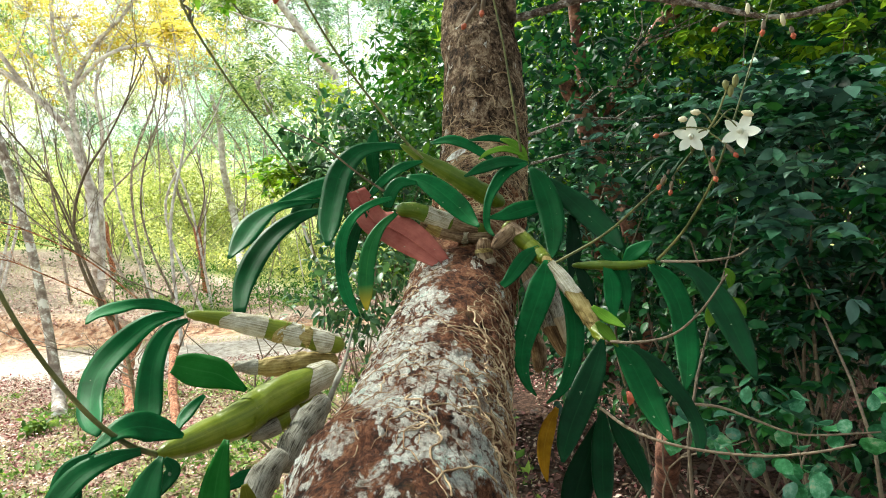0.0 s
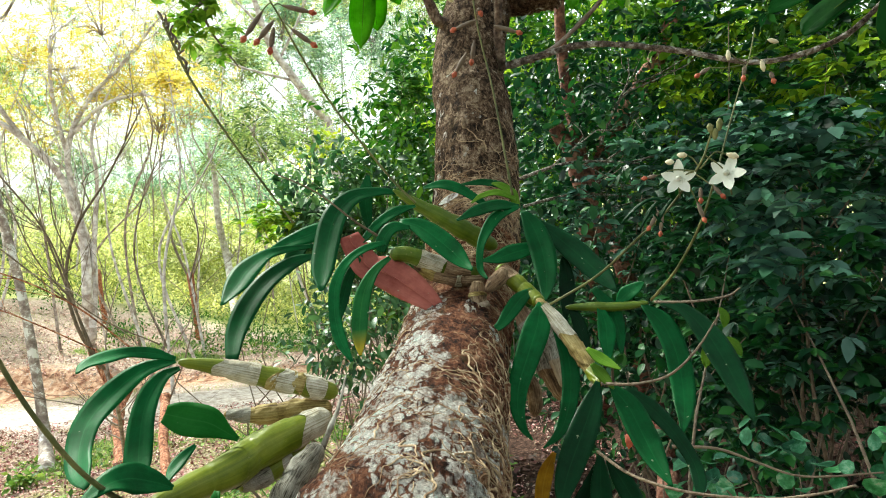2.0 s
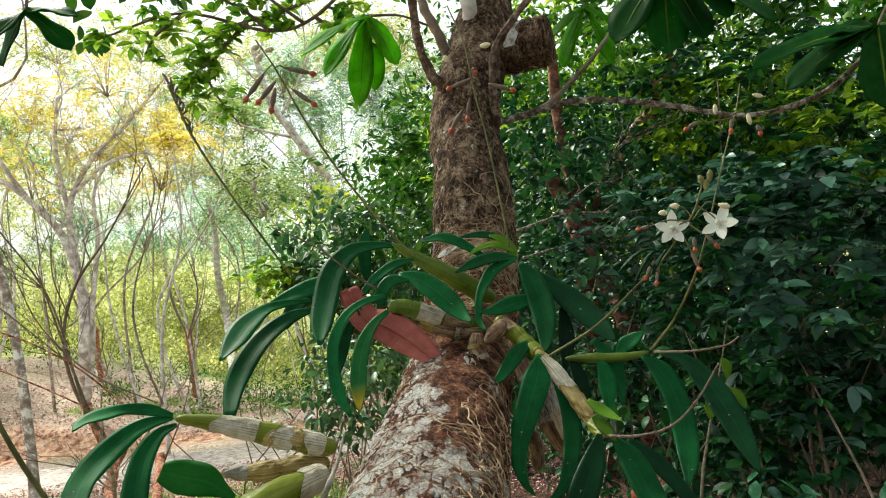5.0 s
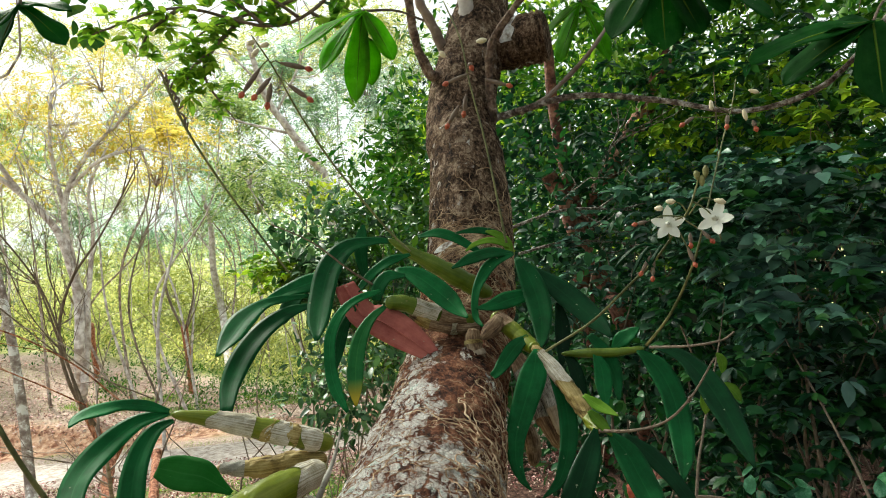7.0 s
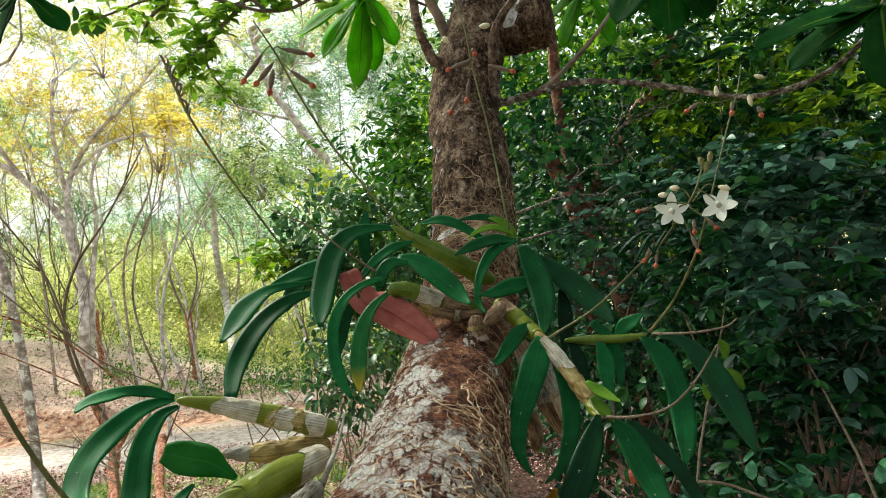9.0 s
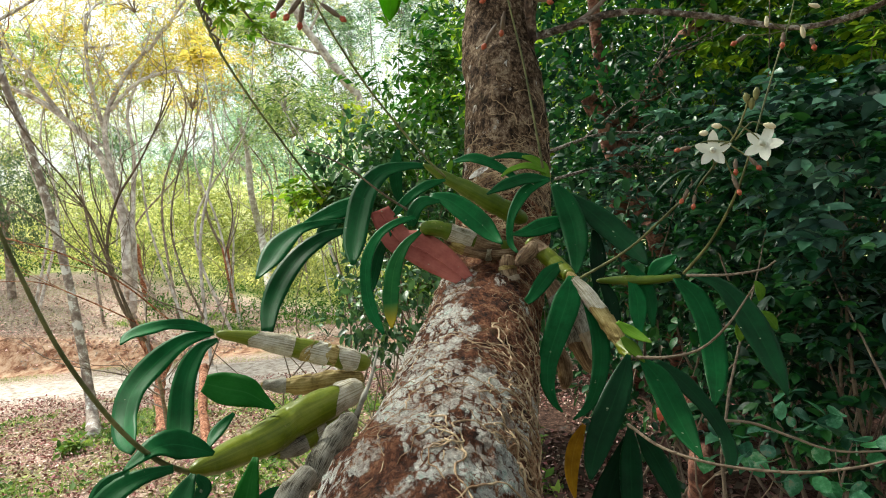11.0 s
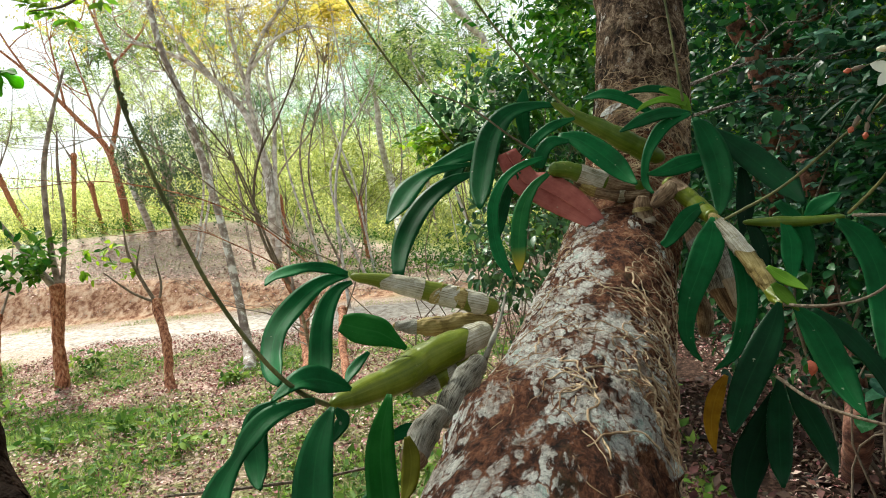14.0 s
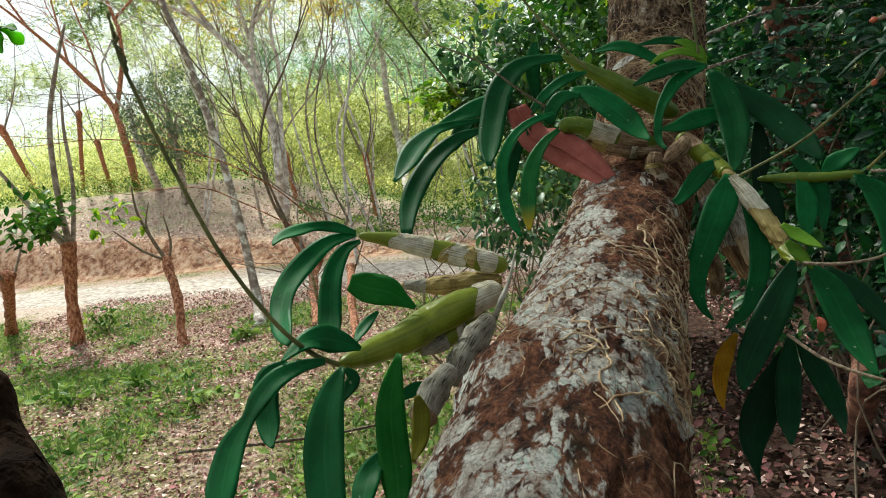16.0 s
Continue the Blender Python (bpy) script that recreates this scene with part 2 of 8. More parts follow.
def blade_material(name, dark, light, rib, rough=0.47, spec=0.2, translucent=0.15, specks=True, tip=None, glow=1.0):
    """A leathery leaf: a pale midrib and fine parallel veins along the blade, blotches, a few pale specks."""
    m, n, l = nodes_of(name)
    bsdf = n["Principled BSDF"]
    tc = n.new("ShaderNodeTexCoord")
    sep = n.new("ShaderNodeSeparateXYZ")
    l.new(tc.outputs["UV"], sep.inputs[0])
    col = ramp_node(n, l, noise_node(n, l, tc.outputs["Object"], 26, 6, 0.7), [(0.30, dark), (0.70, light)])
    mp = n.new("ShaderNodeMapping")
    mp.inputs["Scale"].default_value = (26, 0.7, 1)
    l.new(tc.outputs["UV"], mp.inputs["Vector"])
    vein = noise_node(n, l, mp.outputs["Vector"], 1.0, 3, 0.6)
    veins = ramp_node(n, l, vein, [(0.35, (0.82, 0.82, 0.82)), (0.65, (1.08, 1.08, 1.08))])
    mul = n.new("ShaderNodeMix")
    mul.data_type, mul.blend_type = "RGBA", "MULTIPLY"
    mul.inputs["Factor"].default_value = 0.45
    l.new(col, mul.inputs["A"])
    l.new(veins, mul.inputs["B"])
    off = math_node(n, l, "ABSOLUTE", math_node(n, l, "SUBTRACT", sep.outputs["X"], 0.5), 0)
    line = ramp_node(n, l, off, [(0.0, (0.4, 0.4, 0.4)), (0.03, BLACK)])
    ribc = n.new("ShaderNodeRGB")
    ribc.outputs[0].default_value = (*rib, 1)
    col = mix_node(n, l, line, mul.outputs["Result"], ribc.outputs[0])
    if specks:
        spot = ramp_node(n, l, noise_node(n, l, tc.outputs["Object"], 120, 2, 0.5), [(0.735, BLACK), (0.755, (0.7, 0.7, 0.7))])
        pale = n.new("ShaderNodeRGB")
        pale.outputs[0].default_value = (0.32, 0.36, 0.24, 1)
        col = mix_node(n, l, spot, col, pale.outputs[0])
    if tip:
        end = ramp_node(n, l, sep.outputs["Y"], [(0.72, BLACK), (0.92, WHITE)])
        tc2 = n.new("ShaderNodeRGB")
        tc2.outputs[0].default_value = (*tip, 1)
        col = mix_node(n, l, end, col, tc2.outputs[0])
    info = n.new("ShaderNodeObjectInfo")
    mr = n.new("ShaderNodeMapRange")
    mr.inputs["To Min"].default_value, mr.inputs["To Max"].default_value = 0.65, 1.35
    l.new(info.outputs["Random"], mr.inputs["Value"])
    hsv = n.new("ShaderNodeHueSaturation")
    l.new(mr.outputs["Result"], hsv.inputs["Value"])
    l.new(col, hsv.inputs["Color"])
    col = hsv.outputs["Color"]
    l.new(col, bsdf.inputs["Base Color"])
    bsdf.inputs["Specular IOR Level"].default_value = spec
    bsdf.inputs["IOR"].default_value = 1.35
    rr_ = n.new("ShaderNodeMapRange")
    rr_.inputs["To Min"].default_value, rr_.inputs["To Max"].default_value = rough - 0.1, rough + 0.14
    l.new(noise_node(n, l, tc.outputs["Object"], 55, 5, 0.7), rr_.inputs["Value"])
    l.new(rr_.outputs["Result"], bsdf.inputs["Roughness"])
    bp = n.new("ShaderNodeBump")
    bp.inputs["Strength"].default_value, bp.inputs["Distance"].default_value = 0.25, 0.0005
    l.new(vein, bp.inputs["Height"])
    l.new(bp.outputs["Normal"], bsdf.inputs["Normal"])
    tr = n.new("ShaderNodeBsdfTranslucent")
    thru = n.new("ShaderNodeHueSaturation")
    thru.inputs["Value"].default_value = glow
    l.new(col, thru.inputs["Color"])
    l.new(thru.outputs["Color"], tr.inputs["Color"])
    mix = n.new("ShaderNodeMixShader")
    mix.inputs["Fac"].default_value = translucent
    l.new(bsdf.outputs["BSDF"], mix.inputs[1])
    l.new(tr.outputs["BSDF"], mix.inputs[2])
    l.new(mix.outputs["Shader"], n["Material Output"].inputs["Surface"])
    return m


def fibre_material(name, stops, across=42.0, along=2.0, rough=0.7, bump=0.5, blotch=None):
    """A fibrous skin with lines along its length, and optional pale or dark blotches."""
    m, n, l = nodes_of(name)
    bsdf = n["Principled BSDF"]
    tc = n.new("ShaderNodeTexCoord")
    mp = n.new("ShaderNodeMapping")
    mp.inputs["Scale"].default_value = (across, along, 1)
    l.new(tc.outputs["UV"], mp.inputs["Vector"])
    lines = noise_node(n, l, mp.outputs["Vector"], 1.0, 6, 0.7)
    body = noise_node(n, l, tc.outputs["Object"], 38, 6, 0.7)
    fac = math_node(n, l, "ADD", math_node(n, l, "MULTIPLY", lines, 0.55), math_node(n, l, "MULTIPLY", body, 0.45))
    col = ramp_node(n, l, fac, stops)
    if blotch:
        spot = ramp_node(n, l, noise_node(n, l, tc.outputs["Object"], 75, 5, 0.7), [(0.62, BLACK), (0.68, (0.8, 0.8, 0.8))])
        c = n.new("ShaderNodeRGB")
        c.outputs[0].default_value = (*blotch, 1)
        col = mix_node(n, l, spot, col, c.outputs[0])
    l.new(col, bsdf.inputs["Base Color"])
    bsdf.inputs["Roughness"].default_value = rough
    bsdf.inputs["Specular IOR Level"].default_value = 0.3
    bp = n.new("ShaderNodeBump")
    bp.inputs["Strength"].default_value, bp.inputs["Distance"].default_value = bump, 0.0025
    l.new(fac, bp.inputs["Height"])
    l.new(bp.outputs["Normal"], bsdf.inputs["Normal"])
    return m


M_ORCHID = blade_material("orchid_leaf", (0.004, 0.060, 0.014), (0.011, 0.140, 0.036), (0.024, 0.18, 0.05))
# copy of the orchid leaf with shade put into a darker green
M_ORCHID_SHADED = blade_material("orchid_leaf_shaded", (0.003, 0.024, 0.008), (0.006, 0.050, 0.016), (0.012, 0.07, 0.022), 0.42, 0.2)
# palmate leaf copy with shade put into a darker base
M_BIG_LEAF_SHADED = blade_material("palmate_leaf_shaded", (0.010, 0.08, 0.014), (0.03, 0.16, 0.026), (0.05, 0.2, 0.04), 0.5, 0.12, 0.5, glow=1.6)
M_ORCHID_TIPPED = blade_material("orchid_leaf_yellow_tip", (0.006, 0.065, 0.015), (0.020, 0.130, 0.030), (0.05, 0.19, 0.04), tip=(0.28, 0.22, 0.015))
M_BULB = fibre_material("bulb_green", [(0.36, (0.075, 0.105, 0.005)), (0.50, (0.145, 0.185, 0.012)), (0.66, (0.24, 0.26, 0.035))], 22, 1.2, 0.36, 0.25, (0.34, 0.32, 0.14))
# copy of the orchid leaf, brightened in colour for light falling through
M_ORCHID_LIT = blade_material("orchid_leaf_lit", (0.018, 0.19, 0.020), (0.045, 0.30, 0.045), (0.08, 0.36, 0.08), translucent=0.45, glow=1.3)
M_BULB_DRY = fibre_material("bulb_dry", [(0.34, (0.16, 0.11, 0.07)), (0.50, (0.40, 0.32, 0.23)), (0.66, (0.58, 0.50, 0.40))], 40, 2, 0.85, 0.8)
M_ROOT = material("root_thread", [(0.4, (0.27, 0.155, 0.08)), (0.6, (0.62, 0.46, 0.29))], 40, 0.85, 0.3, 200)
M_DEAD_LEAF = blade_material("dead_leaf_red", (0.24, 0.055, 0.045), (0.48, 0.16, 0.125), (0.15, 0.05, 0.04), 0.6, 0.3, 0.2)
M_TWIG = material("twig", [(0.3, (0.10, 0.07, 0.05)), (0.7, (0.26, 0.20, 0.14))], 30, 0.85, 0.5, 150)
M_STEM = material("flower_stem", [(0.36, (0.06, 0.075, 0.02)), (0.62, (0.19, 0.19, 0.065))], 30, 0.6, 0.2, 150)
M_POST = material("red_bark", [(0.38, (0.11, 0.034, 0.017)), (0.48, (0.31, 0.108, 0.052)), (0.54, (0.45, 0.185, 0.098)), (0.62, (0.58, 0.33, 0.21))], 34, 0.9, 1.0, 70, detail=10, stretch=(1, 1, 0.45))
M_PALE = material("pale_bark", [(0.36, (0.27, 0.22, 0.19)), (0.5, (0.48, 0.44, 0.41)), (0.62, (0.72, 0.69, 0.66))], 6, 0.9, 0.6, 40)
M_GREY = material("grey_bark", [(0.36, (0.14, 0.10, 0.08)), (0.5, (0.28, 0.22, 0.18)), (0.62, (0.44, 0.38, 0.33))], 8, 0.9, 0.6, 45)
# thicket leaf whose very dark green holds the wood's shade
M_LEAF_DARK_SHADE = material("leaf_dark_shade", [(0.38, (0.005, 0.040, 0.013)), (0.62, (0.018, 0.098, 0.028))], 3, 0.45, 0.0, translucent=0.2, island=0.7, spec=0.3)
M_LEAF_MID = material("leaf_mid", [(0.38, (0.018, 0.092, 0.007)), (0.62, (0.082, 0.21, 0.017))], 3, 0.5, 0.0, translucent=0.28, island=0.5, spec=0.2)
# hill leaves, paled in colour for haze and strong sun
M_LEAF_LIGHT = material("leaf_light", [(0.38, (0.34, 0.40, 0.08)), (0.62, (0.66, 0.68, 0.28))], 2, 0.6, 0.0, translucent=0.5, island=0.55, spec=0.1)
M_LEAF_OCHRE = material("leaf_ochre", [(0.38, (0.42, 0.35, 0.05)), (0.62, (0.70, 0.59, 0.14))], 2, 0.6, 0.0, translucent=0.65, island=0.4, spec=0.1)
M_GRASS = material("grass", [(0.38, (0.18, 0.25, 0.06)), (0.62, (0.52, 0.54, 0.24))], 2, 0.7, 0.0, translucent=0.3, island=0.4, spec=0.1)
M_GRASS_GREEN = material("grass_green", [(0.38, (0.11, 0.24, 0.04)), (0.62, (0.36, 0.50, 0.14))], 2, 0.7, 0.0, translucent=0.35, island=0.4)
M_SHEATH = fibre_material("papery_sheath", [(0.38, (0.10, 0.075, 0.04)), (0.455, (0.34, 0.30, 0.20)), (0.53, (0.58, 0.54, 0.44)), (0.62, (0.78, 0.75, 0.68))], 60, 1.6, 0.85, 1.0, (0.26, 0.24, 0.10))
M_BULB_OLD = fibre_material("bulb_ochre", [(0.40, (0.09, 0.055, 0.015)), (0.50, (0.30, 0.22, 0.07)), (0.61, (0.50, 0.40, 0.18))], 30, 2, 0.75, 0.8)
M_BULB_GREY = fibre_material("bulb_grey", [(0.41, (0.03, 0.025, 0.018)), (0.47, (0.19, 0.175, 0.14)), (0.54, (0.35, 0.335, 0.29)), (0.64, (0.54, 0.52, 0.46))], 90, 5.0, 0.95, 1.0, (0.10, 0.085, 0.055))
M_ORCHID_YELLOW = blade_material("leaf_yellowing", (0.16, 0.16, 0.012), (0.34, 0.33, 0.03), (0.40, 0.38, 0.06), translucent=0.35)
M_ORCHID_DYING = blade_material("leaf_dying", (0.22, 0.10, 0.006), (0.50, 0.28, 0.015), (0.5, 0.32, 0.04), translucent=0.35)
M_ORCHID_FRESH = blade_material("leaf_fresh", (0.07, 0.18, 0.012), (0.16, 0.30, 0.03), (0.22, 0.34, 0.06), translucent=0.3, specks=False)
# backlit palmate leaf: glow multiplies the colour of light passed through
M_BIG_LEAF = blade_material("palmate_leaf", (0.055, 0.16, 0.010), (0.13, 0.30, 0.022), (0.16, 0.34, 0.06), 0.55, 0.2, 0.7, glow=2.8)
M_CAPSULE = material("seed_capsule", [(0.3, (0.13, 0.09, 0.07)), (0.7, (0.22, 0.17, 0.12))], 60, 0.7, 0.3, 200)
M_CAPSULE_TIP = material("red_tip", [(0.3, (0.36, 0.06, 0.03)), (0.7, (0.52, 0.13, 0.06))], 60, 0.6, 0.2, 200)
M_BUD = material("flower_bud", [(0.3, (0.62, 0.55, 0.34)), (0.7, (0.78, 0.70, 0.52))], 60, 0.55, 0.1, 200)
M_DRY = [material("dry_leaf", [(0.3, c), (0.7, tuple(v * 1.6 for v in c))], 9, 0.8, 0.0, island=0.6) for c in ((0.18, 0.08, 0.062), (0.43, 0.31, 0.26))]
M_LEAF_PALE = material("leaf_pale_mottled", [(0.40, (0.020, 0.115, 0.045)), (0.52, (0.050, 0.205, 0.095)), (0.60, (0.14, 0.32, 0.20)), (0.66, (0.27, 0.31, 0.20))], 26, 0.55, 0.0, translucent=0.25, island=0.5, spec=0.25)
# blue-green leaf, its base lightened for the sheen of the sky
M_LEAF_BLUE_SHEEN = material("leaf_bluegreen_sheen", [(0.38, (0.050, 0.15, 0.10)), (0.62, (0.13, 0.28, 0.20))], 6, 0.42, 0.0, translucent=0.2, island=0.7, spec=0.45)
# skyline and feathery leaves: distance haze put into pale, bluish colours
M_LEAF_FAR_HAZED = material("leaf_far_hazed", [(0.38, (0.36, 0.44, 0.18)), (0.62, (0.62, 0.68, 0.36))], 0.5, 0.7, 0.0, translucent=0.5, island=0.55, spec=0.1)
M_LEAF_FEATHER_HAZED = material("leaf_feathery_hazed", [(0.38, (0.20, 0.38, 0.22)), (0.62, (0.45, 0.62, 0.44))], 0.8, 0.7, 0.0, translucent=0.5, island=0.6)
M_LEAF_OLIVE = material("leaf_olive", [(0.38, (0.24, 0.29, 0.05)), (0.62, (0.50, 0.54, 0.14))], 1, 0.7, 0.0, translucent=0.6, island=0.4, spec=0.1)
# green of the hill trees, lifted in colour for haze
M_LEAF_MIDFAR_HAZED = material("leaf_midfar_hazed", [(0.38, (0.15, 0.26, 0.07)), (0.62, (0.38, 0.50, 0.18))], 1, 0.7, 0.0, translucent=0.45, island=0.65, spec=0.1)
M_LEAF_GREYGREEN = material("leaf_greygreen", [(0.38, (0.06, 0.11, 0.05)), (0.62, (0.18, 0.26, 0.13))], 1, 0.6, 0.0, translucent=0.3, island=0.4, spec=0.3)
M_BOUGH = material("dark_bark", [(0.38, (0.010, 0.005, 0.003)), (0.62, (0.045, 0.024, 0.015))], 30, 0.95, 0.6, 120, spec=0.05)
M_MOTTLED = material("mottled_bark", [(0.40, (0.20, 0.15, 0.13)), (0.50, (0.36, 0.30, 0.26)), (0.55, (0.46, 0.41, 0.37)), (0.575, (0.76, 0.74, 0.71))], 9, 0.9, 0.6, 40)
M_BRANCH = material("branch_bark", [(0.38, (0.05, 0.034, 0.027)), (0.5, (0.17, 0.125, 0.10)), (0.6, (0.46, 0.43, 0.39))], 60, 0.9, 0.8, 200)
# bough leaf with light from behind put into a bright base
M_LEAF_BACKLIT = material("leaf_backlit", [(0.38, (0.10, 0.25, 0.015)), (0.62, (0.30, 0.50, 0.05))], 8, 0.5, 0.0, translucent=0.7, island=0.4, spec=0.25)
# red bark again, darkened in colour for the thicket's shade
M_RED_SHADE = material("shaded_red_bark", [(0.40, (0.06, 0.022, 0.015)), (0.50, (0.17, 0.065, 0.042)), (0.62, (0.30, 0.15, 0.10))], 14, 0.9, 0.8, 45)
# fallen leaf with the thicket's shade put into its colour
M_DRY_SHADED = material("shaded_dry_leaf", [(0.38, (0.035, 0.016, 0.012)), (0.62, (0.12, 0.055, 0.038))], 9, 0.8, 0.0, island=0.6)
# leaf with sunlight put into a bright yellow-green
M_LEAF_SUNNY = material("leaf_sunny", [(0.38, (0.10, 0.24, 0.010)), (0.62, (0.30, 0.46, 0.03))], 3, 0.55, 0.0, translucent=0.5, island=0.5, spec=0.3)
M_BULB_BROWN = fibre_material("bulb_brown", [(0.40, (0.045, 0.025, 0.015)), (0.50, (0.20, 0.125, 0.07)), (0.60, (0.42, 0.31, 0.20))], 30, 3, 0.85, 1.0)
M_SCAB = material("white_lichen", [(0.38, (0.30, 0.24, 0.20)), (0.47, (0.58, 0.55, 0.52)), (0.6, (0.80, 0.79, 0.77))], 70, 0.95, 1.0, 160)
M_LIMB = material("limb_bark", [(0.38, (0.055, 0.032, 0.022)), (0.5, (0.17, 0.105, 0.072)), (0.62, (0.34, 0.25, 0.19))], 60, 0.9, 0.8, 200)
# green of the right stem; on the mid bulbs the darker tone is shade
M_BULB_GREEN_SHADE = fibre_material("stem_green_shade", [(0.36, (0.045, 0.085, 0.005)), (0.50, (0.09, 0.145, 0.010)), (0.66, (0.16, 0.21, 0.025))], 22, 1.2, 0.36, 0.25, (0.26, 0.25, 0.09))
M_LEAF_CREEP = material("leaf_creeping", [(0.38, (0.07, 0.17, 0.02)), (0.62, (0.22, 0.34, 0.06))], 3, 0.6, 0.0, translucent=0.35, island=0.55, spec=0.25)
M_LEAF_LIME = material("leaf_lime", [(0.38, (0.22, 0.33, 0.02)), (0.62, (0.48, 0.54, 0.05))], 4, 0.55, 0.0, translucent=0.5, island=0.3, spec=0.3)
# bush leaf with milder shade put into its green
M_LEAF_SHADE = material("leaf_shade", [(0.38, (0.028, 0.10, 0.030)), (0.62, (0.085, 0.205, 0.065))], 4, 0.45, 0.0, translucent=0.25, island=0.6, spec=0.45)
M_FLOWER = material("flower_white", [(0.3, (0.72, 0.74, 0.62)), (0.7, (0.82, 0.83, 0.76))], 40, 0.5, 0.1, 200, translucent=0.25)


# ---- builders ----
def obj(name, bm, mat, parent=None, label="", smooth=True):
    me = bpy.data.meshes.new(name)
    bm.to_mesh(me)
    bm.free()
    me.materials.append(mat)
    if smooth:
        me.polygons.foreach_set("use_smooth", [True] * len(me.polygons))
    ob = new(name, me)
    if parent:
        ob.parent = parent
    if label:
        ob["label"] = label
    return ob


part = obj


def thing(name, label, category, group="", kind=""):
    return tagged(new(name), label, category, group, kind)


def spline(pts, n):
    """n + 1 points and tangents on a Catmull-Rom curve through pts."""
    p = [Vector(a) for a in pts]
    p = [p[0] * 2 - p[1], *p, p[-1] * 2 - p[-2]]
    out = []
    for i in range(n + 1):
        s = i / n * (len(p) - 3)
        k = min(int(s), len(p) - 4)
        u = s - k
        a, b, c, d = p[k:k + 4]
        out.append(0.5 * (2 * b + (c - a) * u + (2 * a - 5 * b + 4 * c - d) * u * u + (3 * b - a - 3 * c + d) * u ** 3))
    tang = [(out[min(i + 1, n)] - out[max(i - 1, 0)]).normalized() for i in range(n + 1)]
    return out, tang


def lerp_list(vals, s):
    x = s * (len(vals) - 1)
    k = min(int(x), len(vals) - 2)
    return vals[k] + (vals[k + 1] - vals[k]) * (x - k)


def tube(bm, pts, radii, seg=8, n=12, rough=0.0, freq=10.0, ring=None, ridges=0, uv=False):
    """A closed, tapered tube along a curve; rough lifts the skin by noise, ring(s) scales the radius."""
    c, tg = spline(pts, n)
    ref = Vector((0, 0, 1)) if abs(tg[0].z) < 0.8 else Vector((1, 0, 0))
    u = (ref - tg[0] * ref.dot(tg[0])).normalized()
    rows = []
    for i in range(n + 1):
        u = (u - tg[i] * u.dot(tg[i])).normalized()
        v = tg[i].cross(u)
        r = lerp_list(radii, i / n) * (ring(i / n) if ring else 1)
        row = []
        for k in range(seg):
            a = 2 * math.pi * k / seg
            w = u * math.cos(a) + v * math.sin(a)
            q = c[i] + w * r
            if rough:
                q = q + w * (r * rough * noise.noise(q * freq))
            if ridges:
                q = q + w * (r * 0.012 * math.cos(ridges * a + 0.6 * math.sin(i * 0.2)))
            row.append(bm.verts.new(q))
        rows.append(row)
    lay = bm.loops.layers.uv.verify() if uv else None
    for i, (a, b) in enumerate(zip(rows, rows[1:])):
        for k in range(seg):
            f = bm.faces.new((a[k], a[(k + 1) % seg], b[(k + 1) % seg], b[k]))
            if uv:
                for lp, (x, y) in zip(f.loops, ((k, i), (k + 1, i), (k + 1, i + 1), (k, i + 1))):
                    lp[lay].uv = (x / seg, y / n)
    bm.faces.new(rows[0][::-1])
    bm.faces.new(rows[-1])
    return bm


def strap_leaf(name, base, mid, tip, width, parent, mat=None, face=(0.0, -0.35, 1.0), fold=0.22, thick=0.0009, label="", peak=0.55, n=14, twist=0.0, root=0.30, point=0.75):
    """A long leathery leaf: a folded blade with a rounded, tapering outline, two skins and an edge."""
    b, m, t = Vector(base), Vector(mid), Vector(tip)
    ctrl = m * 2 - (b + t) * 0.5
    ref = Vector(face).normalized()
    bm = bmesh.new()
    rows = []
    cols = (-1.0, -0.55, 0.0, 0.55, 1.0)
    for i in range(n + 1):
        s = i / n
        p = b * (1 - s) ** 2 + ctrl * 2 * s * (1 - s) + t * s * s
        tg = ((ctrl - b) * (1 - s) + (t - ctrl) * s).normalized()
        nr = ref - tg * ref.dot(tg)
        nr.normalize()
        if twist:
            nr = Matrix.Rotation(twist * s, 3, tg) @ nr
        side = tg.cross(nr)
        prof = (root + (1 - root) * math.sin(math.pi * min(s / peak, 1) / 2)) if s < peak else math.cos(math.pi / 2 * ((s - peak) / (1 - peak))) ** point
        w = width * 0.5 * max(prof, 0.03)
        wave = 0.05 * width * math.sin(s * 9 + b.x * 90)
        row = []
        for off in (thick, -thick):
            for cc in cols:
                q = p + side * (w * cc) + nr * (fold * w * abs(cc) ** 1.3 + wave * cc * abs(cc) + off)
                row.append(bm.verts.new(q))
        rows.append(row)
    lay = bm.loops.layers.uv.verify()
    for i, (a, c) in enumerate(zip(rows, rows[1:])):
        for k in range(4):
            f = bm.faces.new((a[k], a[k + 1], c[k + 1], c[k]))
            g = bm.faces.new((a[k + 6], a[k + 5], c[k + 5], c[k + 6]))
            q = [(cols[j] * 0.5 + 0.5) for j in (k, k + 1)]
            for lp, (x, y) in zip(f.loops, ((q[0], i), (q[1], i), (q[1], i + 1), (q[0], i + 1))):
                lp[lay].uv = (x, y / n)
            for lp, (x, y) in zip(g.loops, ((q[1], i), (q[0], i), (q[0], i + 1), (q[1], i + 1))):
                lp[lay].uv = (x, y / n)
        bm.faces.new((a[5], a[0], c[0], c[5]))
        bm.faces.new((a[4], a[9], c[9], c[4]))
    return part(name, bm, mat or M_ORCHID, parent, label)


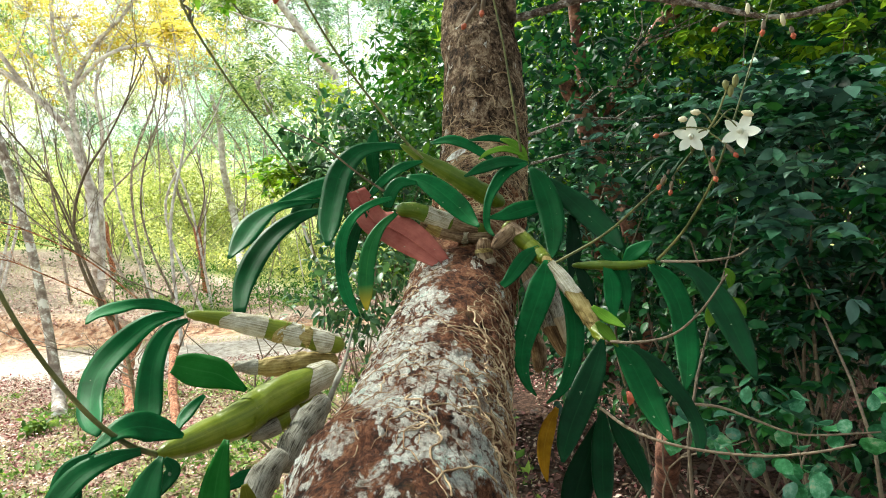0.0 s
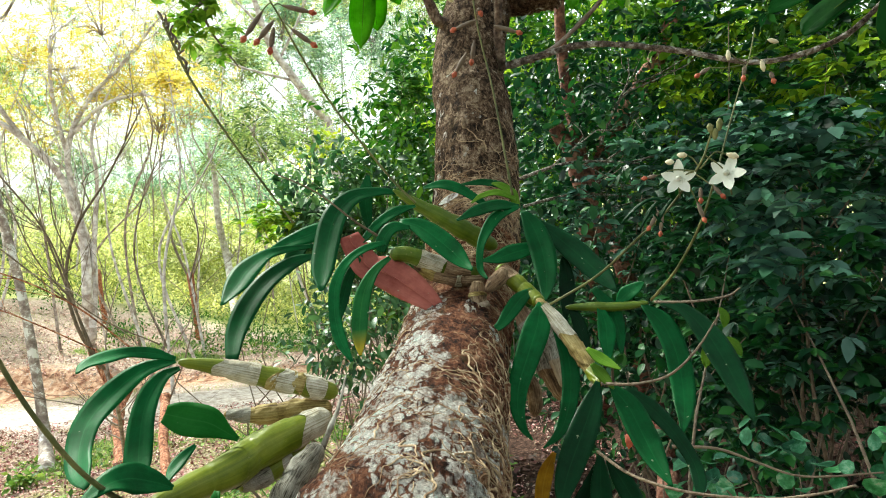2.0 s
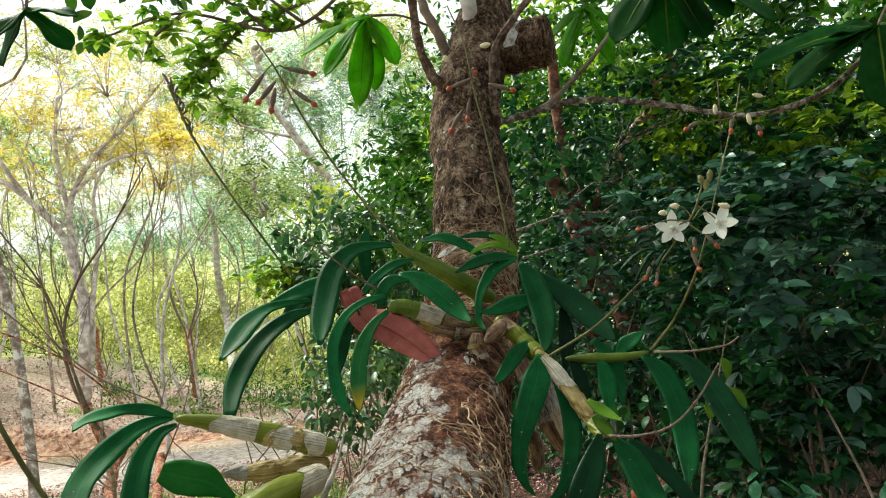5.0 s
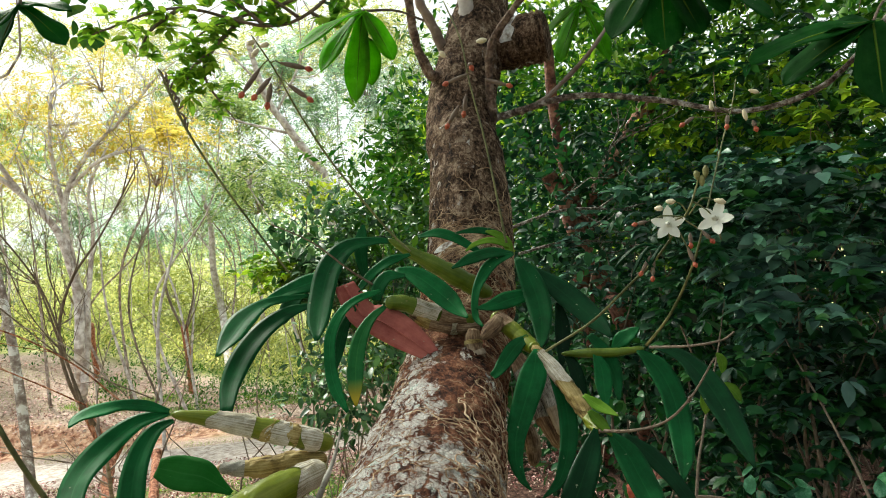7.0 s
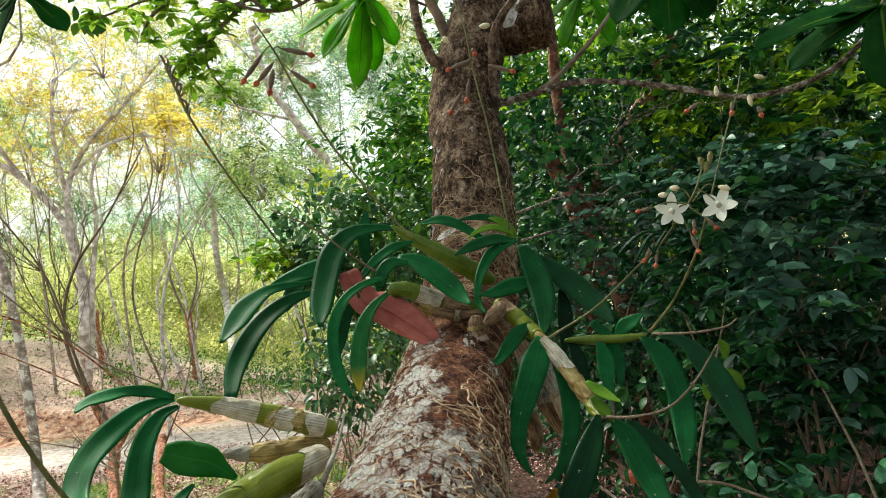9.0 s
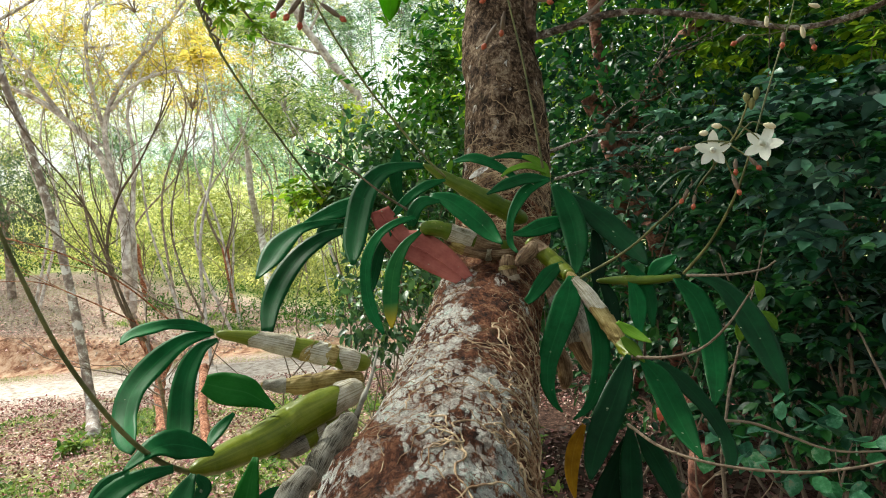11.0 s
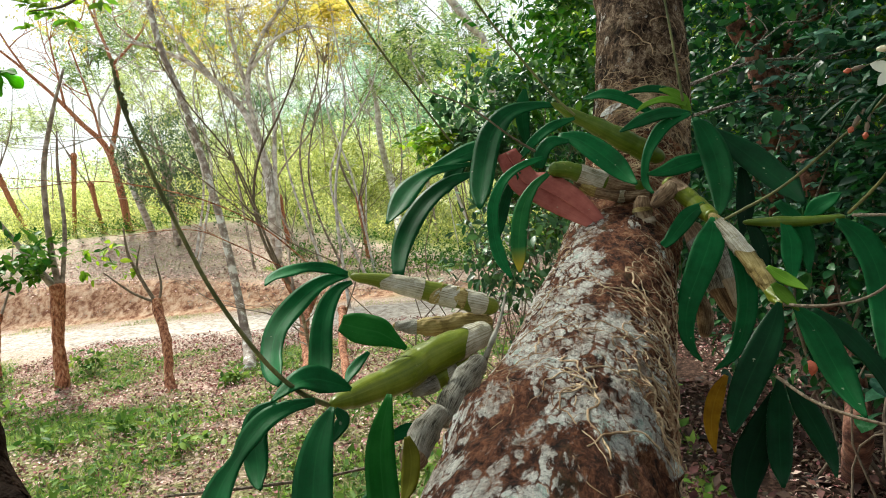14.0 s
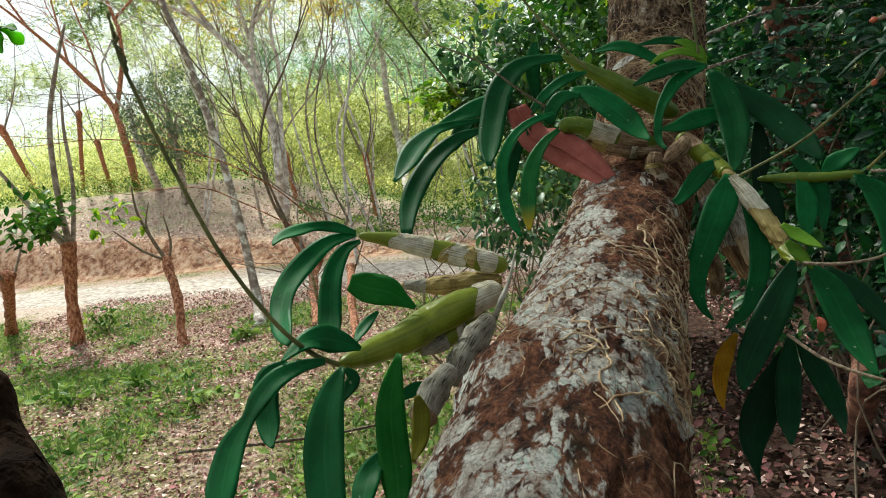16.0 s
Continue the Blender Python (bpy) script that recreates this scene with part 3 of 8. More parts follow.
LEAF_V = np.array([(0, 0, 0), (-0.16, 0.18, 0.04), (0, 0.2, 0.0), (0.16, 0.18, 0.04), (-0.225, 0.46, 0.06), (0, 0.48, -0.01), (0.225, 0.46, 0.06), (-0.165, 0.75, 0.02), (0, 0.76, -0.04), (0.165, 0.75, 0.02), (0, 1.0, -0.13)])
LEAF_F = [(0, 2, 1), (0, 3, 2), (1, 2, 5, 4), (2, 3, 6, 5), (4, 5, 8, 7), (5, 6, 9, 8), (7, 8, 10), (8, 9, 10)]
KITE_V = np.array([(0, 0, 0), (-0.21, 0.45, 0.05), (0.21, 0.45, 0.05), (0, 1.0, -0.08)])
KITE_F = [(0, 3, 1), (0, 2, 3)]


def leaf_cloud(name, places, ways, ups, sizes, mat, parent=None, label="", width=1.0, plain=False):
    """Many small folded leaves in one mesh: places, the ways they point, the sides that they face and their lengths."""
    places, ways, ups = (np.asarray(a, float) for a in (places, ways, ups))
    ways /= np.linalg.norm(ways, axis=1, keepdims=True) + 1e-9
    side = np.cross(ways, ups)
    side /= np.linalg.norm(side, axis=1, keepdims=True) + 1e-9
    up = np.cross(side, ways)
    sz = np.asarray(sizes)[:, None, None]
    shape, faces = (KITE_V, KITE_F) if plain else (LEAF_V, LEAF_F)
    v = shape[None]
    pts = places[:, None] + sz * (v[..., :1] * width * side[:, None] + v[..., 1:2] * ways[:, None] + v[..., 2:] * up[:, None])
    k = len(shape)
    count = len(places)
    me = bpy.data.meshes.new(name)
    me.vertices.add(count * k)
    me.vertices.foreach_set("co", pts.reshape(-1))
    loops = np.concatenate([np.array(f) for f in faces])
    sizes_f = np.array([len(f) for f in faces])
    every = (loops[None] + k * np.arange(count)[:, None]).reshape(-1)
    tot = np.tile(sizes_f, count)
    me.loops.add(len(every))
    me.loops.foreach_set("vertex_index", every.astype(np.int32))
    me.polygons.add(len(tot))
    me.polygons.foreach_set("loop_start", np.r_[0, np.cumsum(tot)[:-1]].astype(np.int32))
    me.update(calc_edges=True)
    me.materials.append(mat)
    ob = new(name, me)
    if parent:
        ob.parent = parent
    if label:
        ob["label"] = label
    return ob


def sprays(rng, tips, dirs, per, leaf, spread=1.0, droop=0.3, length=0.35, rosette=False):
    """Leaves set along short twigs that start at tips and run along dirs: places, ways, ups and sizes."""
    tips, dirs = np.asarray(tips, float), np.asarray(dirs, float)
    k = len(tips)
    s = rng.uniform(0.1, 1.0, (k, per, 1)) * length
    place = tips[:, None] + dirs[:, None] * s + rng.normal(0, 0.18 * length * spread, (k, per, 3))
    way = dirs[:, None] * 0.6 + rng.normal(0, 0.7 * spread, (k, per, 3))
    way[..., 2] -= droop
    if rosette:
        turn = np.arange(per) * (2 * math.pi / per) + rng.uniform(0, 6.28, (k, 1))
        place = tips[:, None] + rng.normal(0, 0.08 * leaf, (k, per, 3))
        way = np.stack([np.cos(turn), np.sin(turn), np.full((k, per), -droop)], -1) + dirs[:, None] * 0.5 + rng.normal(0, 0.15, (k, per, 3))
    up = rng.normal(0, 0.45, (k, per, 3)) + np.array((0, 0, 1.0))
    size = leaf * rng.uniform(0.6, 1.25, (k, per))
    return place.reshape(-1, 3), way.reshape(-1, 3), up.reshape(-1, 3), size.reshape(-1)

# ---- the large structure ----
# ground height
def smooth(a, b, x):
    u = min(1.0, max(0.0, (x - a) / (b - a)))
    return u * u * (3 - 2 * u)


def ground_z(x, y):
    """The lie of the land: level under the trees, a cut bank beyond the road that grows to the west, a hill behind."""
    rise = smooth(3.0, 14.0, -x)
    z = rise * (0.95 * smooth(13.0, 13.9, y) + 1.3 * smooth(13.9, 21.0, y))
    z += 0.16 * max(0.0, y - 22.0) * (1 - smooth(90, 260, y)) + 11.0 * smooth(90, 260, y)
    z += 0.05 * math.sin(x * 0.9 + 1.3) * math.sin(y * 0.7 + 0.4) * (1 - smooth(9.0, 9.8, y) * (1 - smooth(12.2, 13.0, y)))
    return z
# end ground height


def grid_axis(lo, hi, near, n):
    s = np.linspace(-1, 1, n)
    k = np.sinh(s * near) / math.sinh(near)
    return np.where(k < 0, -lo * k, hi * k)


def sheet(name, xs, ys, lift, mat, rough=0.0):
    bm = bmesh.new()
    rows = []
    for y in ys:
        row = []
        for x in xs:
            z = ground_z(x, y) + lift
            if rough:
                z += rough * noise.noise(Vector((x * 1.7, y * 1.7, 0))) + 0.4 * rough * noise.noise(Vector((x * 6, y * 6, 2)))
            row.append(bm.verts.new((x, y, z)))
        rows.append(row)
    for a, b in zip(rows, rows[1:]):
        for k in range(len(xs) - 1):
            bm.faces.new((a[k], a[k + 1], b[k + 1], b[k]))
    return obj(name, bm, mat)


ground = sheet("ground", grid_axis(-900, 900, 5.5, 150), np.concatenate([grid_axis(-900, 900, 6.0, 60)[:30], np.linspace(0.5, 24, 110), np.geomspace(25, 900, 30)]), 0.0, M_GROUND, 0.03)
tagged(ground, "brown earth strewn with dry leaves and grass", "ground", kind="structure")
bm = bmesh.new()
rows = []
for i in range(16):
    v = i / 15
    row = []
    for x in np.linspace(-60, 30, 260):
        y = 9.75 + 2.15 * v + 0.22 * noise.noise(Vector((x * 0.45, v * 0.7, 9))) * (1 if v in (0, 1) else 0.6)
        rut = -0.02 * (math.exp(-((v - 0.3) / 0.07) ** 2) + math.exp(-((v - 0.7) / 0.07) ** 2))
        z = ground_z(x, y) + 0.045 - 0.07 * abs(2 * v - 1) ** 6 + rut + 0.012 * noise.noise(Vector((x * 3, y * 3, 1)))
        row.append(bm.verts.new((x, y, z)))
    rows.append(row)
for r0, r1 in zip(rows, rows[1:]):
    for k in range(259):
        bm.faces.new((r0[k], r0[k + 1], r1[k + 1], r1[k]))
road = obj("road", bm, M_ROAD)
tagged(road, "pale sandy dirt road through the woods", "road", kind="structure")

# ---- the leaning tree ----
tree = thing("leaning_tree", "leaning tree with flaky lichened bark and clinging roots", "tree")
AXIS = [(0.05, -1.5, -0.15), (0.05, -0.85, 0.75), (-0.05, -0.25, 1.48), (-0.04036, 0.2985, 1.633), (-0.03447, 0.3631, 1.637), (-0.01618, 0.5463, 1.658), (0.01308, 0.7882, 1.697), (0.03755, 0.9224, 1.743), (0.06839, 1.032, 1.842), (0.08623, 1.093, 1.936), (0.1015, 1.164, 2.092), (0.09785, 1.193, 2.134), (0.122, 1.243, 2.265), (0.1686, 1.303, 2.398), (0.2176, 1.368, 2.587), (0.3781, 1.645, 3.355)]
GIRTH = [0.11, 0.090, 0.075, 0.061, 0.062, 0.065, 0.069, 0.074, 0.075, 0.074, 0.070, 0.069, 0.067, 0.066, 0.05, 0.03]


def bark_relief(q):
    a = noise.noise(q * 7.0) * 0.003 + noise.noise(q * 28.0 + Vector((3, 1, 7))) * 0.0022
    f = noise.noise(q * 60.0) * 0.5 + noise.noise(q * 110.0) * 0.5
    return a + 0.0030 * max(-0.6, f) + 0.002 * noise.noise(q * 230.0)


class Limb:
    """A round limb along a curve, whose skin can be asked for by length s (0 to 1) and angle."""

    def __init__(self, axis, girth, n):
        self.c, self.t = spline(axis, n)
        self.n, self.girth = n, girth
        u = Vector((0, 0, 1))
        u = (u - self.t[0] * u.dot(self.t[0])).normalized()
        self.u = []
        for tg in self.t:
            u = (u - tg * u.dot(tg)).normalized()
            self.u.append(u)

    def at(self, s, a, lift=0.0, relief=True):
        x = min(max(s, 0.0), 1.0) * self.n
        k = min(int(x), self.n - 1)
        f = x - k
        c, tg = self.c[k].lerp(self.c[k + 1], f), self.t[k].lerp(self.t[k + 1], f).normalized()
        u = self.u[k].lerp(self.u[k + 1], f).normalized()
        w = u * math.cos(a) + tg.cross(u) * math.sin(a)
        r = lerp_list(self.girth, min(max(s, 0.0), 1.0))
        q = c + w * r
        return q + w * (lift + (bark_relief(q) if relief else 0))


bole = Limb(AXIS, GIRTH, 300)


def limb_skin(limb, s0, s1, rows, seg):
    bm = bmesh.new()
    grid = [[bm.verts.new(limb.at(s0 + (s1 - s0) * i / rows, 2 * math.pi * k / seg)) for k in range(seg)] for i in range(rows + 1)]
    for a, b in zip(grid, grid[1:]):
        for k in range(seg):
            bm.faces.new((a[k], a[(k + 1) % seg], b[(k + 1) % seg], b[k]))
    bm.faces.new(grid[0][::-1])
    bm.faces.new(grid[-1])
    return bm


part("butt", limb_skin(bole, 0.0, 0.181, 60, 60), M_BARK_FLAKY, tree)
part("trunk", limb_skin(bole, 0.18, 0.52, 260, 170), M_BARK, tree)
part("upper_trunk", limb_skin(bole, 0.519, 1.0, 240, 110), M_BARK_FLAKY, tree)

rr = random.Random(8)


def root_run(limb, s, a, heading, length, r):
    """A thin root that wanders over the skin, mostly along the limb."""
    pts, left = [], length
    step = 0.006
    off = rr.gauss(0, 0.3)
    while left > 0:
        pts.append(limb.at(s, a, r * 0.35))
        rad = lerp_list(limb.girth, min(max(s, 0), 1))
        off = 0.86 * off + rr.gauss(0, 0.42)
        s += math.cos(heading + off) * step / 3.6
        a += math.sin(heading + off) * step / rad
        left -= step
        if not 0.17 < s < 0.66:
            break
    return pts


def root_threads(count, low, high, centre, spread, thick, longest):
    """Roots that start between two lengths of the bole and round an angle of its skin; thicker ones send off side roots."""
    for _ in range(count):
        s, a = rr.uniform(low, high), rr.gauss(centre, spread)
        r = thick * rr.choice((0.3, 0.4, 0.55, 0.75, 1.0))
        way = rr.choice((0.0, math.pi)) + rr.gauss(0, 0.35)
        pts = root_run(bole, s, a, way, longest * rr.uniform(0.35, 1.0) * (0.4 + 0.6 * r / thick), r)
        if len(pts) > 4:
            tube(bm, pts, [r * 0.75, r, r * 0.9, r * 0.55, r * 0.2], 5, len(pts) * 2)
        if r > 0.5 * thick:
            for _ in range(2):
                q = root_run(bole, s + rr.gauss(0, 0.008), a + rr.gauss(0, 0.12), way + rr.choice((-0.7, 0.7)), longest * rr.uniform(0.15, 0.4), r * 0.5)
                if len(q) > 4:
                    tube(bm, q, [r * 0.5, r * 0.45, r * 0.15], 5, len(q) * 2)


bm = bmesh.new()
root_threads(16, 0.19, 0.26, 0.6, 0.5, 0.0007, 0.16)
root_threads(85, 0.25, 0.36, 0.72, 0.36, 0.0009, 0.20)
root_threads(70, 0.30, 0.48, 1.15, 0.4, 0.0007, 0.18)
root_threads(55, 0.26, 0.48, -1.1, 0.35, 0.0008, 0.18)
root_threads(34, 0.34, 0.46, 0.2, 0.6, 0.0006, 0.12)
root_threads(260, 0.46, 0.58, 0.0, 0.8, 0.0009, 0.18)
root_threads(60, 0.53, 0.64, 0.0, 0.9, 0.0011, 0.22)
tagged(part("root_web", bm, M_ROOT, tree, "web of thin tan roots"), kind="stuff")

# the sawn stub and the limbs at the fork
stub = Limb([(0.1755, 1.311, 2.378), (0.2168, 1.28, 2.359), (0.2602, 1.253, 2.352), (0.2969, 1.244, 2.354), (0.306, 1.241, 2.354)], [0.05, *(0.0500 + 0.0042 * (k % 2) + 0.002 * math.sin(k * 2.3) for k in range(20)), 0.047, 0.044, 0.038, 0.028, 0.010], 90)
part("stub", limb_skin(stub, 0, 1, 110, 60), M_BARK_FLAKY, tree, "ringed broken stub of a limb")
bm = bmesh.new()
grid = [[bm.verts.new(stub.at(0.36 + 0.10 * i / 6 + 0.02 * math.sin(k), 0.75 + 1.1 * k / 12, 0.003)) for k in range(13)] for i in range(7)]
for r0, r1 in zip(grid, grid[1:]):
    for k in range(12):
        bm.faces.new((r0[k], r0[k + 1], r1[k + 1], r1[k]))
part("paint_mark", bm, M_SCAB, tree, "faded pale paint mark")
bm = bmesh.new()
grid = [[bm.verts.new(bole.at(0.5543 + (0.0062 + 0.001 * math.sin(2 * k)) * math.cos(math.pi * i / 8), -0.924 + 0.26 * math.sin(math.pi * i / 8) * (k / 6 - 1) + 0.03 * math.sin(i), 0.002)) for k in range(13)] for i in range(9)]
for r0, r1 in zip(grid, grid[1:]):
    for k in range(12):
        bm.faces.new((r0[k], r0[k + 1], r1[k + 1], r1[k]))
part("lichen_scab", bm, M_SCAB, tree, "crusty white lichen patch")
def place_set_a(name, mat, pts, r):
    bm = bmesh.new()
    tube(bm, pts, r, 12, 90, 0.34, 45)
    part(name, bm, mat, tree)


place_set_a("branch", M_BRANCH, ((0.1505, 1.187, 2.172), (0.1873, 1.172, 2.171), (0.3185, 1.139, 2.183), (0.4497, 1.076, 2.138), (0.5554, 1.018, 2.087), (0.6407, 0.9667, 2.088), (0.7016, 0.9378, 2.125), (0.811, 0.9108, 2.239)), (0.0090, 0.0058, 0.0045, 0.0045, 0.0036))
place_set_a("branch", M_GREY, ((0.2173, 1.186, 2.176), (0.2798, 1.174, 2.205), (0.3651, 1.146, 2.276), (0.4464, 1.115, 2.381)), (0.0050, 0.0042, 0.0034))
place_set_a("branch", M_LIMB, ((0.1626, 1.168, 2.159), (0.1595, 1.147, 2.225), (0.1689, 1.119, 2.29), (0.2081, 1.091, 2.337), (0.279, 1.064, 2.402)), (0.0088, 0.0072, 0.0066, 0.0066))
place_set_a("branch", M_LIMB, ((0.07273, 1.204, 2.267), (0.04949, 1.188, 2.281), (0.03024, 1.165, 2.336), (0.02612, 1.138, 2.414), (0.02643, 1.116, 2.492)), (0.0128, 0.0093, 0.0081, 0.0081))
place_set_a("branch", M_PALE, ((0.156, 1.281, 2.376), (0.148, 1.26, 2.423), (0.1413, 1.244, 2.497), (0.1433, 1.228, 2.638)), (0.0215, 0.0177, 0.0152))
place_set_a("branch", M_GREY, ((0.09358, 1.258, 2.342), (0.07264, 1.238, 2.39), (0.04809, 1.214, 2.441), (0.03586, 1.2, 2.507)), (0.0111, 0.0098, 0.0074))

# ---- orchids on the trunk ----
def bulb(name, pts, r, parent, mat=None, label="", joints=5, sheaths=()):
    """A jointed pseudobulb; sheaths are (start, end, material) stretches wrapped by a papery, slant-cut sheath."""
    rad = list(r)
    swell = lambda s: (1 - 0.07 * math.exp(-(((s * joints) % 1 - 0.5) / 0.045) ** 2) + 0.02 * math.cos(s * joints * 2 * math.pi)) * min(1, 0.35 + 0.65 * math.sqrt(min(s, 1 - s) / 0.06))
    bm = bmesh.new()
    tube(bm, pts, rad, 44, 64, 0.05, 60, ring=swell, ridges=14, uv=True)
    body = part(name, bm, mat or M_BULB, parent, label)
    c, tg = spline(pts, 60)
    for s0, s1, m in sheaths:
        bm = bmesh.new()
        grid = []
        seg, rows = 48, 14
        for i in range(rows + 1):
            row = []
            for k in range(seg):
                a = 2 * math.pi * k / seg
                s = s0 + (s1 - s0) * i / rows
                s += (0.035 * math.cos(a + s1 * 20) + 0.012 * math.sin(3 * a)) * (i / rows if s1 < 0.97 else 0)
                s = min(max(s, 0), 1)
                x = s * 60
                q = min(int(x), 59)
                p, t = c[q].lerp(c[q + 1], x - q), tg[q]
                u = (Vector((0, 0, 1)) - t * t.z).normalized()
                w = u * math.cos(a) + t.cross(u) * math.sin(a)
                rr_ = lerp_list(rad, s) * swell(s) * ((1.02 if m is M_BULB else 1.045) + 0.014 * math.cos(16 * a + 0.5 * math.sin(i))) + 0.0004 * (1 + math.sin(5 * a + i * 0.7))
                row.append(bm.verts.new(p + w * rr_))
            grid.append(row)
        lay = bm.loops.layers.uv.verify()
        for i, (a, b) in enumerate(zip(grid, grid[1:])):
            for k in range(seg):
                f = bm.faces.new((a[k], a[(k + 1) % seg], b[(k + 1) % seg], b[k]))
                for lp, (x, y) in zip(f.loops, ((k, i), (k + 1, i), (k + 1, i + 1), (k, i + 1))):
                    lp[lay].uv = (x / seg, s0 + (s1 - s0) * y / rows)
        part("sheath", bm, m, body, "papery dry sheath")
    return body


def strap(parent, spots, mat=None, face=(0.0, -1.0, 0.62), fold=0.2, name="leaf", label="", n=22):
    """A strap leaf along spots of (x, y, z, width): a channelled blade with a keel, two skins and a wavy rim."""
    c, tg = spline([p[:3] for p in spots], n)
    wd, _ = spline([(p[3], 0.0, 0.001 * k) for k, p in enumerate(spots)], n)
    ref = Vector(face).normalized()
    cols = (-1.0, -0.7, -0.36, 0.0, 0.36, 0.7, 1.0)
    m = len(cols)
    bm = bmesh.new()
    rows = []
    for i in range(n + 1):
        nr = (ref - tg[i] * ref.dot(tg[i])).normalized()
        side = tg[i].cross(nr)
        w = max(wd[i].x, 0.0012) * 0.5
        wave = 0.07 * w * math.sin(i * 0.55 + spots[0][0] * 90)
        row = []
        for off in (0.0006, -0.0006):
            for cc in cols:
                row.append(bm.verts.new(c[i] + side * (w * cc) + nr * (fold * w * (abs(cc) ** 1.2 - 0.35 * cc ** 4) + wave * cc * abs(cc) + off)))
        rows.append(row)
    lay = bm.loops.layers.uv.verify()
    for i, (a, b) in enumerate(zip(rows, rows[1:])):
        for k in range(m - 1):
            f = bm.faces.new((a[k], a[k + 1], b[k + 1], b[k]))
            g = bm.faces.new((a[k + 1 + m], a[k + m], b[k + m], b[k + 1 + m]))
            x0, x1 = cols[k] * 0.5 + 0.5, cols[k + 1] * 0.5 + 0.5
            for lp, (x, y) in zip(f.loops, ((x0, i), (x1, i), (x1, i + 1), (x0, i + 1))):
                lp[lay].uv = (x, y / n)
            for lp, (x, y) in zip(g.loops, ((x1, i), (x0, i), (x0, i + 1), (x1, i + 1))):
                lp[lay].uv = (x, y / n)
        bm.faces.new((a[m], a[0], b[0], b[m]))
        bm.faces.new((a[m - 1], a[2 * m - 1], b[2 * m - 1], b[m - 1]))
    bm.faces.new([*rows[0][:m][::-1], *rows[0][m:]])
    bm.faces.new([*rows[-1][:m], *rows[-1][m:][::-1]])
    return part(name, bm, mat or M_ORCHID, parent, label)


left_orchid = thing("orchid", "orchid clump with fat green bulbs and dark strap leaves", "orchid")
bulb("pseudobulb", [(-0.1019, 0.5967, 1.6951), (-0.124, 0.5833, 1.706), (-0.161, 0.5701, 1.7214), (-0.1961, 0.5568, 1.7352), (-0.2248, 0.5434, 1.7446)], [0.0075, 0.0099, 0.0097, 0.007, 0.0039], left_orchid, M_BULB, sheaths=((0.14, 0.29, M_SHEATH), (0.295, 0.335, M_BULB_OLD), (0.34, 0.43, M_SHEATH), (0.435, 0.47, M_BULB_OLD), (0.53, 0.76, M_SHEATH)))
bulb("pseudobulb", [(-0.1084, 0.5963, 1.6828), (-0.1372, 0.5864, 1.6853), (-0.1713, 0.5764, 1.6863), (-0.1986, 0.5666, 1.6919)], [0.007, 0.0095, 0.0078, 0.0031], left_orchid, M_BULB_OLD, sheaths=((0.2, 0.42, M_BULB_OLD), (0.5, 0.68, M_BULB_OLD), (0.74, 0.98, M_BULB_GREY)))
bulb("pseudobulb", [(-0.1046, 0.5662, 1.6817), (-0.1307, 0.541, 1.6759), (-0.1561, 0.5158, 1.6694), (-0.1695, 0.4906, 1.6642), (-0.1849, 0.4655, 1.6623), (-0.1935, 0.4405, 1.6632), (-0.1992, 0.4156, 1.6667)], [0.0102, 0.0131, 0.0139, 0.0137, 0.0113, 0.0087, 0.0049], left_orchid, M_BULB, sheaths=((0.02, 0.17, M_SHEATH), (0.18, 0.49, M_BULB)), joints=4)
bulb("pseudobulb", [(-0.1228, 0.5555, 1.6614), (-0.1396, 0.5386, 1.6537), (-0.1561, 0.5217, 1.6473), (-0.17, 0.5049, 1.6451)], [0.007, 0.0092, 0.0085, 0.0041], left_orchid, M_BULB, sheaths=((0.3, 0.42, M_SHEATH), (0.6, 0.98, M_BULB_GREY)))
bulb("pseudobulb", [(-0.1079, 0.5257, 1.6662), (-0.1188, 0.5086, 1.6542), (-0.13, 0.4914, 1.6389), (-0.1366, 0.4743, 1.6273)], [0.0066, 0.011, 0.0115, 0.0073], left_orchid, M_BULB_GREY, sheaths=((0.1, 0.5, M_BULB_GREY), (0.58, 0.97, M_BULB_GREY)), joints=3)
bulb("pseudobulb", [(-0.1316, 0.4665, 1.6433), (-0.1418, 0.4483, 1.6324), (-0.1475, 0.431, 1.6198), (-0.1484, 0.4158, 1.6125)], [0.0079, 0.0106, 0.0095, 0.0044], left_orchid, M_BULB_GREY, sheaths=((0.3, 0.62, M_BULB_GREY), (0.66, 0.97, M_BULB_BROWN)), joints=3)
strap(left_orchid, [(-0.227, 0.5435, 1.7472, 0.0039), (-0.2418, 0.5345, 1.7545, 0.0096), (-0.2565, 0.5211, 1.7584, 0.0102), (-0.2671, 0.5052, 1.7568, 0.0163), (-0.2705, 0.4876, 1.7541, 0.014), (-0.268, 0.4686, 1.7515, 0.0025)])
strap(left_orchid, [(-0.2271, 0.5435, 1.7463, 0.0058), (-0.2501, 0.5321, 1.7417, 0.0152), (-0.2685, 0.5152, 1.7263, 0.0231), (-0.2782, 0.4954, 1.7093, 0.024), (-0.2741, 0.4737, 1.6925, 0.0204), (-0.2606, 0.4505, 1.6834, 0.017), (-0.2433, 0.4261, 1.6801, 0.0046)])
strap(left_orchid, [(-0.2238, 0.5432, 1.7391, 0.0039), (-0.2351, 0.5367, 1.7348, 0.0115), (-0.2427, 0.527, 1.7227, 0.0179), (-0.2453, 0.5157, 1.7064, 0.0213), (-0.2439, 0.503, 1.6862, 0.0217), (-0.2396, 0.4895, 1.6716, 0.0194), (-0.2332, 0.4755, 1.6632, 0.006)])
